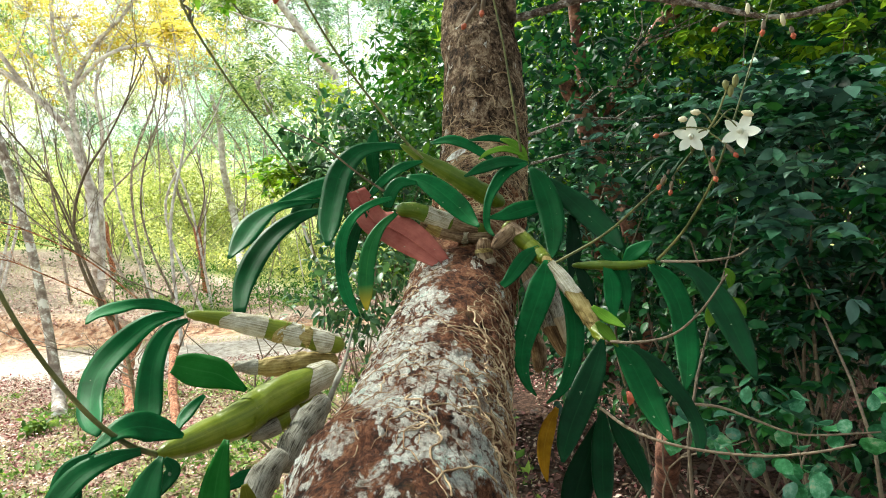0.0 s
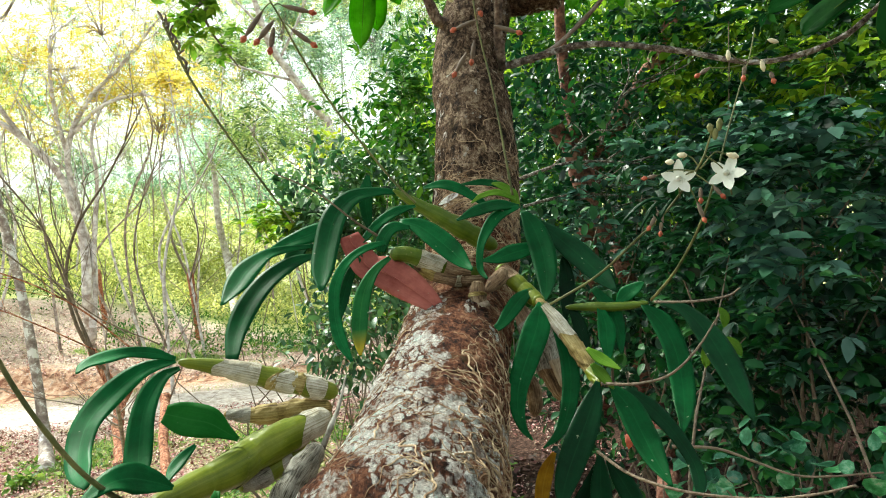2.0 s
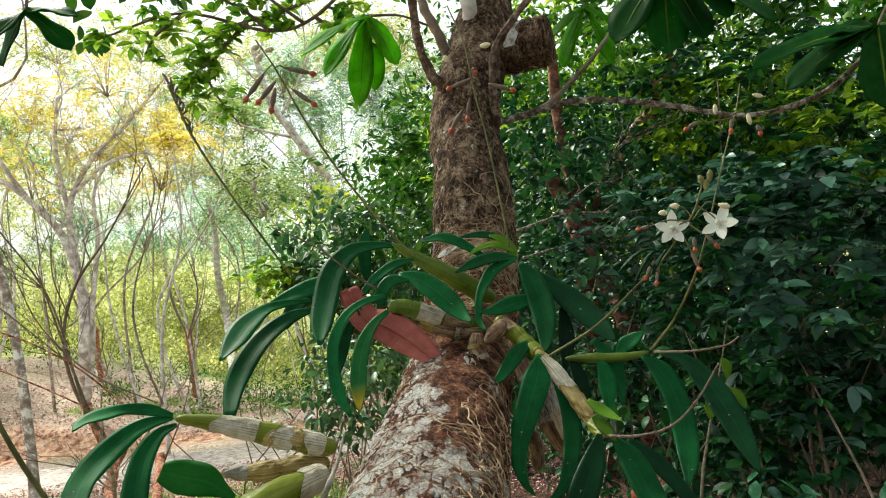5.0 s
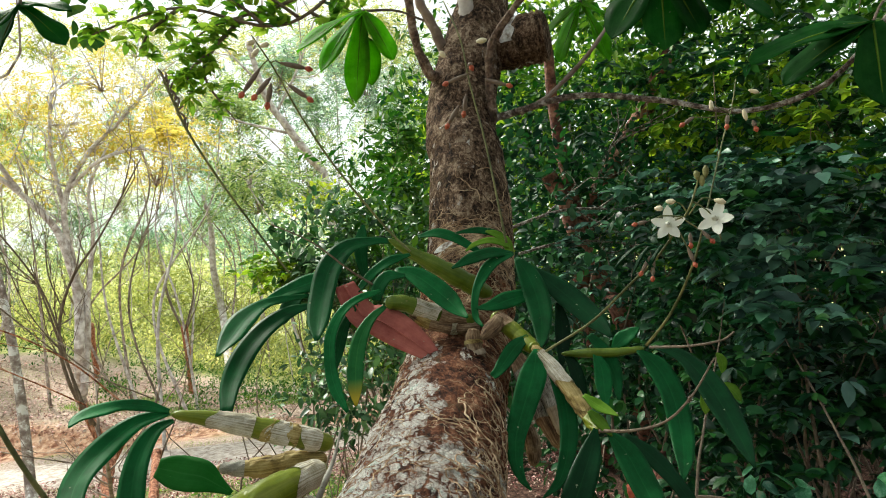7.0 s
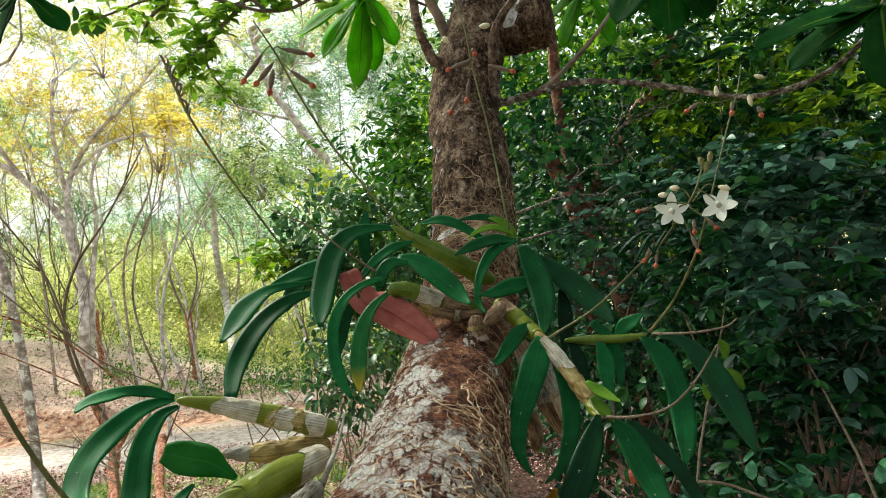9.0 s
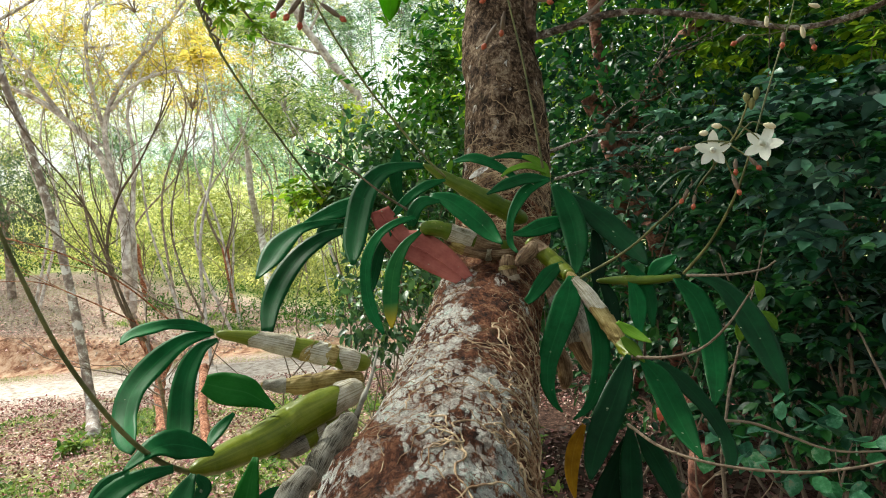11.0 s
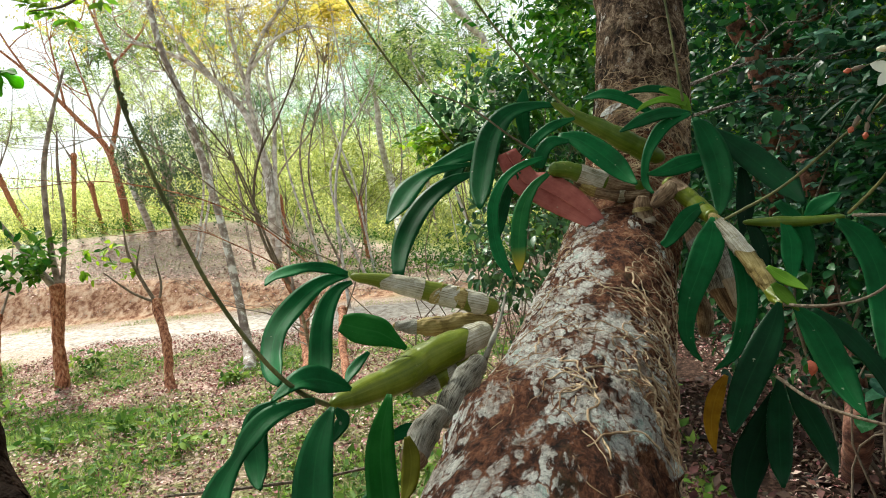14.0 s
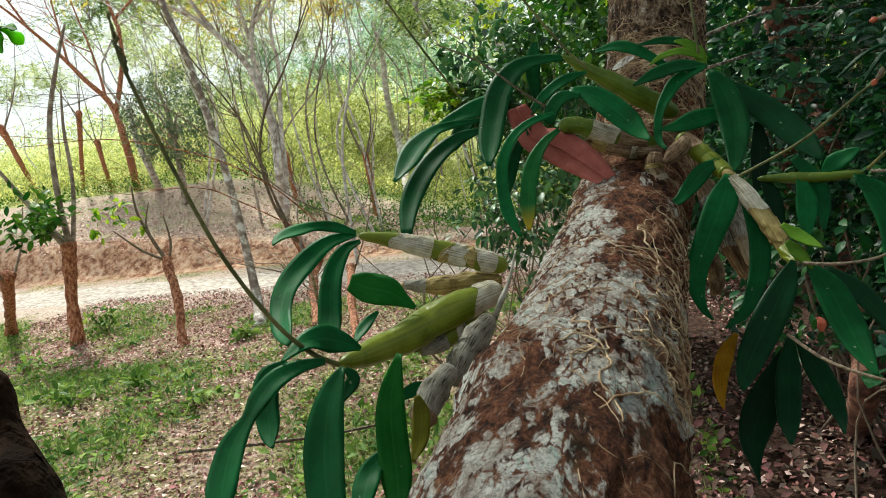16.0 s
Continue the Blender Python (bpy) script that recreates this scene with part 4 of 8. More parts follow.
strap(left_orchid, [(-0.1644, 0.4963, 1.6851, 0.0036), (-0.1745, 0.4965, 1.6922, 0.0125), (-0.1859, 0.4968, 1.6995, 0.0241), (-0.2012, 0.497, 1.704, 0.0268), (-0.2116, 0.4971, 1.7076, 0.0214), (-0.2195, 0.4972, 1.71, 0.0143)], mat=M_ORCHID_LIT)
strap(left_orchid, [(-0.1847, 0.4209, 1.6754, 0.003), (-0.194, 0.4144, 1.6823, 0.0142), (-0.2038, 0.4047, 1.6885, 0.0204), (-0.2106, 0.3931, 1.6899, 0.017), (-0.2145, 0.3802, 1.6879, 0.0096), (-0.2163, 0.3662, 1.6858, 0.0017)])
strap(left_orchid, [(-0.1916, 0.377, 1.6812, 0.0044), (-0.2058, 0.3685, 1.6809, 0.0095), (-0.2172, 0.3582, 1.6768, 0.0151), (-0.2239, 0.3475, 1.6688, 0.0156), (-0.2277, 0.3366, 1.6598, 0.009), (-0.232, 0.3248, 1.6497, 0.0169), (-0.2321, 0.3134, 1.6394, 0.0211), (-0.2297, 0.3024, 1.6298, 0.0199), (-0.226, 0.2911, 1.6195, 0.0056)])
strap(left_orchid, [(-0.2232, 0.3839, 1.6802, 0.0031), (-0.2324, 0.3754, 1.6737, 0.0152), (-0.2322, 0.3664, 1.6633, 0.0194), (-0.2272, 0.3571, 1.6496, 0.0168), (-0.2217, 0.3478, 1.6423, 0.0107), (-0.2157, 0.3386, 1.64, 0.0017)])
strap(left_orchid, [(-0.1763, 0.3704, 1.6791, 0.0033), (-0.1806, 0.361, 1.6677, 0.0164), (-0.1817, 0.3492, 1.6541, 0.0229), (-0.1798, 0.3362, 1.6384, 0.026), (-0.175, 0.323, 1.624, 0.0255), (-0.1685, 0.3095, 1.6113, 0.0202), (-0.1612, 0.2963, 1.6049, 0.0042)])
strap(left_orchid, [(-0.1629, 0.44, 1.6645, 0.0042), (-0.1673, 0.43, 1.6447, 0.0166), (-0.1676, 0.4186, 1.6278, 0.0219), (-0.1642, 0.4063, 1.6078, 0.0239), (-0.1596, 0.394, 1.5932, 0.0233), (-0.1557, 0.381, 1.582, 0.0151), (-0.1514, 0.3684, 1.5776, 0.0029)], mat=M_ORCHID_LIT)
strap(left_orchid, [(-0.1976, 0.4963, 1.684, 0.0027), (-0.2052, 0.4888, 1.6769, 0.0097), (-0.208, 0.4781, 1.6715, 0.0095), (-0.2081, 0.4656, 1.6668, 0.0025)])
strap(left_orchid, [(-0.1435, 0.4109, 1.643, 0.0039), (-0.1402, 0.4051, 1.6309, 0.0124), (-0.1406, 0.3958, 1.6168, 0.0115), (-0.1436, 0.385, 1.6069, 0.0022)], mat=M_ORCHID_YELLOW, label="yellowing leaf")
strap(left_orchid, [(-0.1684, 0.4095, 1.6063, 0.0048), (-0.1776, 0.3956, 1.5964, 0.0157), (-0.1785, 0.3796, 1.5886, 0.0183), (-0.1756, 0.3617, 1.5772, 0.0037)])
strap(left_orchid, [(-0.1852, 0.3929, 1.6707, 0.0031), (-0.1797, 0.391, 1.664, 0.0092), (-0.1826, 0.3857, 1.6574, 0.0083), (-0.1858, 0.3797, 1.6519, 0.0022)])
strap(left_orchid, [(-0.1491, 0.4702, 1.6288, 0.0036), (-0.1621, 0.4615, 1.6279, 0.0115), (-0.173, 0.4509, 1.6255, 0.0061), (-0.1759, 0.4414, 1.6245, 0.0017)])
bm = bmesh.new()
tube(bm, [(-0.0905, 0.585, 1.712), (-0.0949, 0.5616, 1.691), (-0.1, 0.5425, 1.678), (-0.108, 0.5327, 1.662)], [0.0010, 0.0016, 0.0024, 0.0030], 8, 16, 0.3, 80)
part("old_bract", bm, M_BULB_GREY, left_orchid, "grey dried bract")

mid_orchid = thing("orchid", "orchid clump with arching dark green strap leaves", "orchid")
bulb("pseudobulb", [(-0.0452, 0.8545, 1.9151), (-0.019, 0.8598, 1.8952), (0.0101, 0.8652, 1.8763), (0.0395, 0.8705, 1.8564), (0.067, 0.8759, 1.838), (0.0899, 0.8814, 1.8237)], [0.003, 0.0076, 0.0115, 0.0139, 0.014, 0.0079], mid_orchid, M_BULB_GREEN_SHADE)
bulb("pseudobulb", [(-0.0519, 0.7814, 1.8263), (-0.0303, 0.7913, 1.8225), (-0.0031, 0.8008, 1.8104), (0.0284, 0.8104, 1.7976), (0.0589, 0.8202, 1.7905)], [0.0084, 0.0106, 0.0114, 0.0101, 0.008], mid_orchid, M_BULB_GREEN_SHADE, sheaths=((0.36, 0.58, M_SHEATH), (0.62, 0.85, M_BULB_BROWN)))
bulb("pseudobulb", [(-0.0245, 0.7958, 1.8093), (-0.0008, 0.8037, 1.7958), (0.031, 0.8117, 1.7857), (0.0627, 0.8199, 1.7829)], [0.0057, 0.0093, 0.0094, 0.008], mid_orchid, M_BULB_BROWN, sheaths=((0.1, 0.35, M_BULB_OLD), (0.6, 0.7, M_SHEATH)))
bulb("pseudobulb", [(0.0528, 0.7848, 1.7814), (0.0498, 0.7809, 1.7656), (0.0536, 0.777, 1.748), (0.0579, 0.7733, 1.7367)], [0.0077, 0.0105, 0.0097, 0.0062], mid_orchid, M_BULB_BROWN, sheaths=((0.3, 0.42, M_BULB_OLD), (0.55, 0.66, M_BULB_DRY)))
bulb("pseudobulb", [(0.0853, 0.7703, 1.794), (0.0785, 0.7666, 1.7843), (0.0686, 0.763, 1.7763), (0.0595, 0.7594, 1.769)], [0.0055, 0.0096, 0.0089, 0.0034], mid_orchid, M_BULB_BROWN, "dry papery bulb")
bulb("pseudobulb", [(0.0802, 0.8003, 1.7959), (0.0972, 0.783, 1.7775), (0.1127, 0.7657, 1.7593), (0.1214, 0.7487, 1.7492)], [0.0086, 0.0105, 0.0103, 0.008], mid_orchid, M_BULB, sheaths=((0.08, 0.3, M_BULB_BROWN),))
strap(mid_orchid, [(-0.0354, 0.8644, 1.9109, 0.0061), (-0.0665, 0.8528, 1.9137, 0.0151), (-0.099, 0.8355, 1.9069, 0.0252), (-0.1212, 0.8146, 1.8811, 0.0333), (-0.1308, 0.7912, 1.8447, 0.0331), (-0.1343, 0.7662, 1.8132, 0.0273), (-0.1338, 0.7401, 1.7899, 0.0053)])
strap(mid_orchid, [(-0.1516, 0.8121, 1.8467, 0.0058), (-0.1819, 0.7985, 1.8452, 0.0107), (-0.2021, 0.7784, 1.84, 0.018), (-0.2196, 0.7547, 1.824, 0.0309), (-0.2295, 0.7283, 1.8032, 0.026), (-0.2367, 0.6999, 1.7857, 0.0037)])
strap(mid_orchid, [(-0.1109, 0.8333, 1.8796, 0.0104), (-0.1457, 0.8256, 1.8658, 0.0264), (-0.1774, 0.8147, 1.8563, 0.0217), (-0.2026, 0.8022, 1.8479, 0.0043)])
strap(mid_orchid, [(-0.1464, 0.8017, 1.8344, 0.0057), (-0.1741, 0.7879, 1.8273, 0.0182), (-0.2008, 0.7673, 1.8087, 0.0274), (-0.2182, 0.7433, 1.7839, 0.0285), (-0.2281, 0.7165, 1.7538, 0.0243), (-0.2269, 0.6878, 1.7248, 0.0135)])
strap(mid_orchid, [(-0.1691, 0.8423, 1.8502, 0.015), (-0.1847, 0.8376, 1.8327, 0.0254), (-0.1924, 0.831, 1.8147, 0.0044)])
strap(mid_orchid, [(-0.0833, 0.8827, 1.8625, 0.0063), (-0.0868, 0.8838, 1.8943, 0.0173), (-0.0843, 0.8848, 1.9224, 0.0188), (-0.0794, 0.8855, 1.9425, 0.0047)])
strap(mid_orchid, [(-0.0375, 0.8028, 1.8671, 0.0057), (-0.0152, 0.7957, 1.8582, 0.0219), (0.0046, 0.7852, 1.8417, 0.0307), (0.0236, 0.7729, 1.8215, 0.0275), (0.0361, 0.7595, 1.8051, 0.0162), (0.0446, 0.7453, 1.7962, 0.0033)])
strap(mid_orchid, [(-0.0166, 0.8336, 1.8877, 0.0044), (-0.0434, 0.8261, 1.8812, 0.0147), (-0.0658, 0.8151, 1.8676, 0.0138), (-0.0882, 0.8021, 1.845, 0.0071)])
strap(mid_orchid, [(-0.0558, 0.7669, 1.8399, 0.0055), (-0.0824, 0.7603, 1.8338, 0.0102), (-0.1034, 0.7505, 1.8192, 0.012), (-0.1168, 0.7388, 1.7931, 0.0132), (-0.1183, 0.7257, 1.761, 0.0136), (-0.1123, 0.7118, 1.7332, 0.014), (-0.0998, 0.6973, 1.7098, 0.0037)])
strap(mid_orchid, [(-0.0517, 0.7612, 1.8209, 0.0054), (-0.0699, 0.7539, 1.8075, 0.0121), (-0.0835, 0.7432, 1.7854, 0.0179), (-0.09, 0.7306, 1.7569, 0.0189), (-0.0913, 0.7169, 1.7321, 0.016), (-0.0906, 0.7025, 1.7146, 0.0031)], mat=M_ORCHID_TIPPED)
strap(mid_orchid, [(-0.0898, 0.7915, 1.8291, 0.007), (-0.1054, 0.7834, 1.8023, 0.0126), (-0.1148, 0.7718, 1.7735, 0.0138), (-0.1199, 0.7587, 1.7493, 0.0034)])
strap(mid_orchid, [(-0.0251, 0.7925, 1.8574, 0.0056), (-0.0462, 0.7913, 1.8585, 0.0169), (-0.0583, 0.7892, 1.8474, 0.0183), (-0.0639, 0.7865, 1.8295, 0.0112)])
strap(mid_orchid, [(-0.0045, 0.9047, 1.9197, 0.0048), (0.0222, 0.9015, 1.9217, 0.016), (0.0453, 0.8963, 1.9127, 0.0159), (0.0638, 0.8902, 1.8992, 0.0134), (0.0818, 0.8835, 1.8843, 0.0063)])
strap(mid_orchid, [(0.1271, 0.9039, 1.8953, 0.0064), (0.1096, 0.902, 1.9102, 0.0128), (0.082, 0.8988, 1.9185, 0.0112), (0.0497, 0.8946, 1.9176, 0.0032)])
strap(mid_orchid, [(0.1267, 0.8882, 1.8761, 0.0063), (0.1192, 0.8901, 1.8975, 0.0158), (0.1062, 0.8923, 1.91, 0.0111), (0.0933, 0.8946, 1.9154, 0.0032)], mat=M_ORCHID_FRESH, label="fresh yellow-green bract", name="bract")
strap(mid_orchid, [(0.1239, 0.8836, 1.8885, 0.0055), (0.0987, 0.8816, 1.8998, 0.0102), (0.0753, 0.878, 1.8968, 0.0078), (0.0602, 0.8736, 1.8883, 0.0023)], mat=M_ORCHID_FRESH, label="fresh yellow-green bract", name="bract")
strap(mid_orchid, [(0.1248, 0.8632, 1.8761, 0.0061), (0.0941, 0.8537, 1.8794, 0.0182), (0.0659, 0.8395, 1.8737, 0.0179), (0.0359, 0.8227, 1.8623, 0.0029)])
strap(mid_orchid, [(0.1225, 0.8581, 1.8751, 0.0061), (0.0924, 0.8497, 1.8648, 0.0166), (0.0746, 0.8374, 1.8459, 0.0149), (0.0627, 0.8229, 1.824, 0.0103), (0.0585, 0.8067, 1.7964, 0.0086), (0.0646, 0.7899, 1.7831, 0.0035)])
strap(mid_orchid, [(0.1259, 0.8529, 1.869, 0.0061), (0.1363, 0.8398, 1.8459, 0.0284), (0.1418, 0.8206, 1.8148, 0.0329), (0.1406, 0.7985, 1.7856, 0.0285), (0.1337, 0.7743, 1.762, 0.0152), (0.1255, 0.7487, 1.7502, 0.0027)])
strap(mid_orchid, [(0.1433, 0.8725, 1.8576, 0.0062), (0.1709, 0.8583, 1.8288, 0.0275), (0.1945, 0.838, 1.7996, 0.0359), (0.2125, 0.8145, 1.7735, 0.0305), (0.2231, 0.7888, 1.7516, 0.0042)], mat=M_ORCHID_SHADED)
strap(mid_orchid, [(0.1477, 0.8411, 1.8172, 0.0075), (0.1266, 0.8361, 1.8159, 0.0209), (0.1044, 0.8288, 1.8124, 0.0251), (0.0809, 0.8201, 1.8069, 0.0161), (0.0611, 0.8107, 1.8063, 0.0029)])
strap(mid_orchid, [(0.1157, 0.7593, 1.7655, 0.0068), (0.0985, 0.754, 1.7556, 0.0182), (0.0828, 0.7462, 1.7406, 0.0173), (0.0681, 0.7373, 1.7273, 0.0106), (0.0505, 0.7279, 1.7244, 0.0052), (0.034, 0.718, 1.7288, 0.0019)])
strap(mid_orchid, [(0.1748, 0.8506, 1.8015, 0.0076), (0.1749, 0.8447, 1.7712, 0.0204), (0.1712, 0.8368, 1.7454, 0.0187), (0.1633, 0.8276, 1.7175, 0.0037)], mat=M_ORCHID_SHADED)

right_orchid = thing("orchid", "hanging orchid clump with long glossy leaves and flower stems", "orchid")
bulb("pseudobulb", [(0.1178, 0.7489, 1.7542), (0.1363, 0.7253, 1.7243), (0.1513, 0.7017, 1.6935), (0.1584, 0.6785, 1.6726), (0.1592, 0.6557, 1.6645)], [0.006, 0.0084, 0.0088, 0.0067, 0.0035], right_orchid, M_BULB_OLD, sheaths=((0.08, 0.36, M_SHEATH), (0.44, 0.62, M_BULB_OLD), (0.7, 0.95, M_BULB)))
bulb("pseudobulb", [(0.1058, 0.8284, 1.7403), (0.1176, 0.8038, 1.7046), (0.1315, 0.7791, 1.6638), (0.1368, 0.7546, 1.633)], [0.0104, 0.0158, 0.0168, 0.0081], right_orchid, M_BULB_BROWN, sheaths=((0.2, 0.7, M_BULB_GREY),))
bulb("pseudobulb", [(0.1256, 0.7979, 1.7261), (0.1339, 0.777, 1.699), (0.1383, 0.7561, 1.6737), (0.1376, 0.7352, 1.6503)], [0.0086, 0.0118, 0.0115, 0.0059], right_orchid, M_BULB_DRY, sheaths=((0.2, 0.6, M_BULB_GREY),))
bulb("pseudobulb", [(0.1078, 0.8154, 1.6527), (0.11, 0.8048, 1.636), (0.1092, 0.7942, 1.6201), (0.1046, 0.7839, 1.6099)], [0.0073, 0.0101, 0.0093, 0.0049], right_orchid, M_BULB_BROWN)
bulb("pseudobulb", [(0.1603, 0.7983, 1.7374), (0.1912, 0.7849, 1.7355), (0.2223, 0.7715, 1.7336), (0.2526, 0.7582, 1.7358)], [0.0029, 0.0063, 0.0055, 0.0034], right_orchid, M_BULB_GREEN_SHADE)
strap(right_orchid, [(0.1199, 0.7387, 1.7505, 0.0066), (0.112, 0.7272, 1.7263, 0.0299), (0.0961, 0.7105, 1.6971, 0.0286), (0.0795, 0.6911, 1.6668, 0.0217), (0.073, 0.67, 1.6438, 0.0151), (0.0748, 0.6477, 1.6298, 0.0082), (0.0797, 0.6243, 1.6251, 0.0017)])
strap(right_orchid, [(0.13, 0.7385, 1.745, 0.0053), (0.1363, 0.7278, 1.7176, 0.0156), (0.1404, 0.7125, 1.6865, 0.0198), (0.1363, 0.6949, 1.658, 0.0193), (0.1254, 0.6756, 1.6349, 0.0158), (0.1112, 0.6552, 1.6199, 0.01), (0.0911, 0.6339, 1.6134, 0.0017)])
strap(right_orchid, [(0.1572, 0.6558, 1.6688, 0.0047), (0.1467, 0.6459, 1.6486, 0.0209), (0.1304, 0.6315, 1.6244, 0.0284), (0.111, 0.6147, 1.5968, 0.0255), (0.0994, 0.5966, 1.5806, 0.0162), (0.0931, 0.5775, 1.5741, 0.0031)], mat=M_ORCHID_SHADED)
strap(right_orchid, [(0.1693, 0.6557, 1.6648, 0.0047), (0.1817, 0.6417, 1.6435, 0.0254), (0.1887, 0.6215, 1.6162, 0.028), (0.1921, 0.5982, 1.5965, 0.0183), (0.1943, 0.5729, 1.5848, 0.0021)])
strap(right_orchid, [(0.187, 0.6655, 1.6584, 0.0048), (0.2103, 0.656, 1.6349, 0.0189), (0.227, 0.6425, 1.6101, 0.0156), (0.2354, 0.627, 1.5877, 0.0136), (0.2332, 0.6101, 1.5735, 0.0143), (0.2243, 0.5921, 1.5613, 0.0021)], mat=M_ORCHID_SHADED)
strap(right_orchid, [(0.1625, 0.7049, 1.5793, 0.0058), (0.1559, 0.6875, 1.5537, 0.0211), (0.1487, 0.665, 1.5329, 0.0238), (0.142, 0.6401, 1.5149, 0.0183), (0.1371, 0.6148, 1.5066, 0.0031)], mat=M_ORCHID_SHADED)
strap(right_orchid, [(0.1577, 0.7071, 1.5668, 0.0058), (0.1391, 0.6887, 1.5358, 0.0254), (0.1216, 0.6675, 1.512, 0.0328), (0.1107, 0.6467, 1.495, 0.0254), (0.1087, 0.6268, 1.4783, 0.0086), (0.1075, 0.607, 1.4708, 0.0016)], mat=M_ORCHID_SHADED)
strap(right_orchid, [(0.1695, 0.7062, 1.5749, 0.0046), (0.1802, 0.6941, 1.5533, 0.0216), (0.187, 0.6755, 1.5335, 0.0222), (0.1892, 0.6532, 1.5168, 0.0129), (0.1852, 0.6283, 1.5096, 0.0021)], mat=M_ORCHID_SHADED)
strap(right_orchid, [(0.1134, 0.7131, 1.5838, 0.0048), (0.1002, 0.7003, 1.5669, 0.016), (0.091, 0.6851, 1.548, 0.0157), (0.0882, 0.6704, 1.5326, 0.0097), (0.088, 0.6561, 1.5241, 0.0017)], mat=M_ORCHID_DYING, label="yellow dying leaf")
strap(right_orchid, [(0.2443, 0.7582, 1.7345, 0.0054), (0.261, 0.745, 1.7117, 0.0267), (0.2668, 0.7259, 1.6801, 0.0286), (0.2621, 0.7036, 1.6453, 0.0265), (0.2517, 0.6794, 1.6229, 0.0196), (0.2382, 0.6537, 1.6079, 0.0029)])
strap(right_orchid, [(0.2649, 0.7582, 1.7361, 0.0054), (0.2908, 0.7454, 1.7225, 0.018), (0.3055, 0.7264, 1.6963, 0.0293), (0.3128, 0.7043, 1.6662, 0.0316), (0.3154, 0.6799, 1.6357, 0.0232), (0.3136, 0.6539, 1.612, 0.0024)], mat=M_ORCHID_SHADED)
strap(right_orchid, [(0.1979, 0.7782, 1.7353, 0.007), (0.2005, 0.7679, 1.715, 0.0199), (0.1963, 0.7532, 1.6949, 0.0189), (0.1913, 0.736, 1.6734, 0.0026)])
strap(right_orchid, [(0.1978, 0.799, 1.757, 0.0086), (0.2125, 0.7862, 1.7335, 0.019), (0.2157, 0.7677, 1.7067, 0.0172), (0.2101, 0.7463, 1.6803, 0.0033)])
strap(right_orchid, [(0.2197, 0.7783, 1.7376, 0.0042), (0.231, 0.7738, 1.7473, 0.0194), (0.2433, 0.7671, 1.7547, 0.0151), (0.2507, 0.7591, 1.7611, 0.002)])
strap(right_orchid, [(0.166, 0.7983, 1.7369, 0.0071), (0.1732, 0.7903, 1.7154, 0.017), (0.1734, 0.7789, 1.6883, 0.0154), (0.1672, 0.7658, 1.6662, 0.0034)], mat=M_ORCHID_SHADED)
strap(right_orchid, [(0.153, 0.672, 1.7015, 0.0048), (0.1656, 0.6614, 1.6898, 0.013), (0.1796, 0.6462, 1.6808, 0.0017)], mat=M_ORCHID_FRESH, label="fresh yellow-green bract", name="bract")
strap(right_orchid, [(0.1552, 0.6664, 1.6857, 0.0054), (0.1629, 0.6579, 1.6744, 0.013), (0.1703, 0.6456, 1.6618, 0.0017)], mat=M_ORCHID_FRESH, label="fresh yellow-green bract", name="bract")

fallen_leaf = thing("dead_leaf", "large dry reddish brown leaf caught on the orchid", "leaf")
blade = strap(fallen_leaf, [(-0.1045, 0.8024, 1.855, 0.0271), (-0.0954, 0.7964, 1.8369, 0.0326), (-0.0823, 0.7878, 1.8143, 0.0407), (-0.0593, 0.7782, 1.8032, 0.0472), (-0.0328, 0.7674, 1.7837, 0.0425), (-0.0072, 0.7557, 1.7614, 0.027), (0.0144, 0.7434, 1.7401, 0.002)], mat=M_DEAD_LEAF, face=(0.35, -1.0, 0.5), fold=0.12, name="blade")
bm = bmesh.new()
tube(bm, [(-0.104, 0.7984, 1.8548), (-0.0949, 0.7924, 1.8367), (-0.0819, 0.7838, 1.8142), (-0.059, 0.7742, 1.8032), (-0.0326, 0.7634, 1.7838), (-0.0071, 0.7517, 1.7616), (0.0143, 0.7394, 1.7405)], [0.0011, 0.0011, 0.0009, 0.0003], 6, 24)
part("midrib", bm, M_DEAD_LEAF, blade)

# ---- flower stems, flowers and seed capsules ----
def stem(pts, r, mat, parent, name="flower_stem", n=40, label=""):
    bm = bmesh.new()
    tube(bm, pts, [v * 0.78 for v in r], 7, n, 0.1, 90)
    return part(name, bm, mat, parent, label)


def petal(bm, c, way, nrm, ln, wd):
    side = way.cross(nrm).normalized()
    rows = []
    for i in range(7):
        s = i / 6
        w = wd * 0.5 * max(math.sin(math.pi * min(1, s * 0.92 + 0.06)) ** 0.8, 0.05)
        p = c + way * (ln * s) + nrm * (0.18 * ln * s * s)
        rows.append([bm.verts.new(p + side * w * k + nrm * (0.15 * w * abs(k))) for k in (-1, 0, 1)])
    for a, b in zip(rows, rows[1:]):
        for k in range(2):
            bm.faces.new((a[k], a[k + 1], b[k + 1], b[k]))


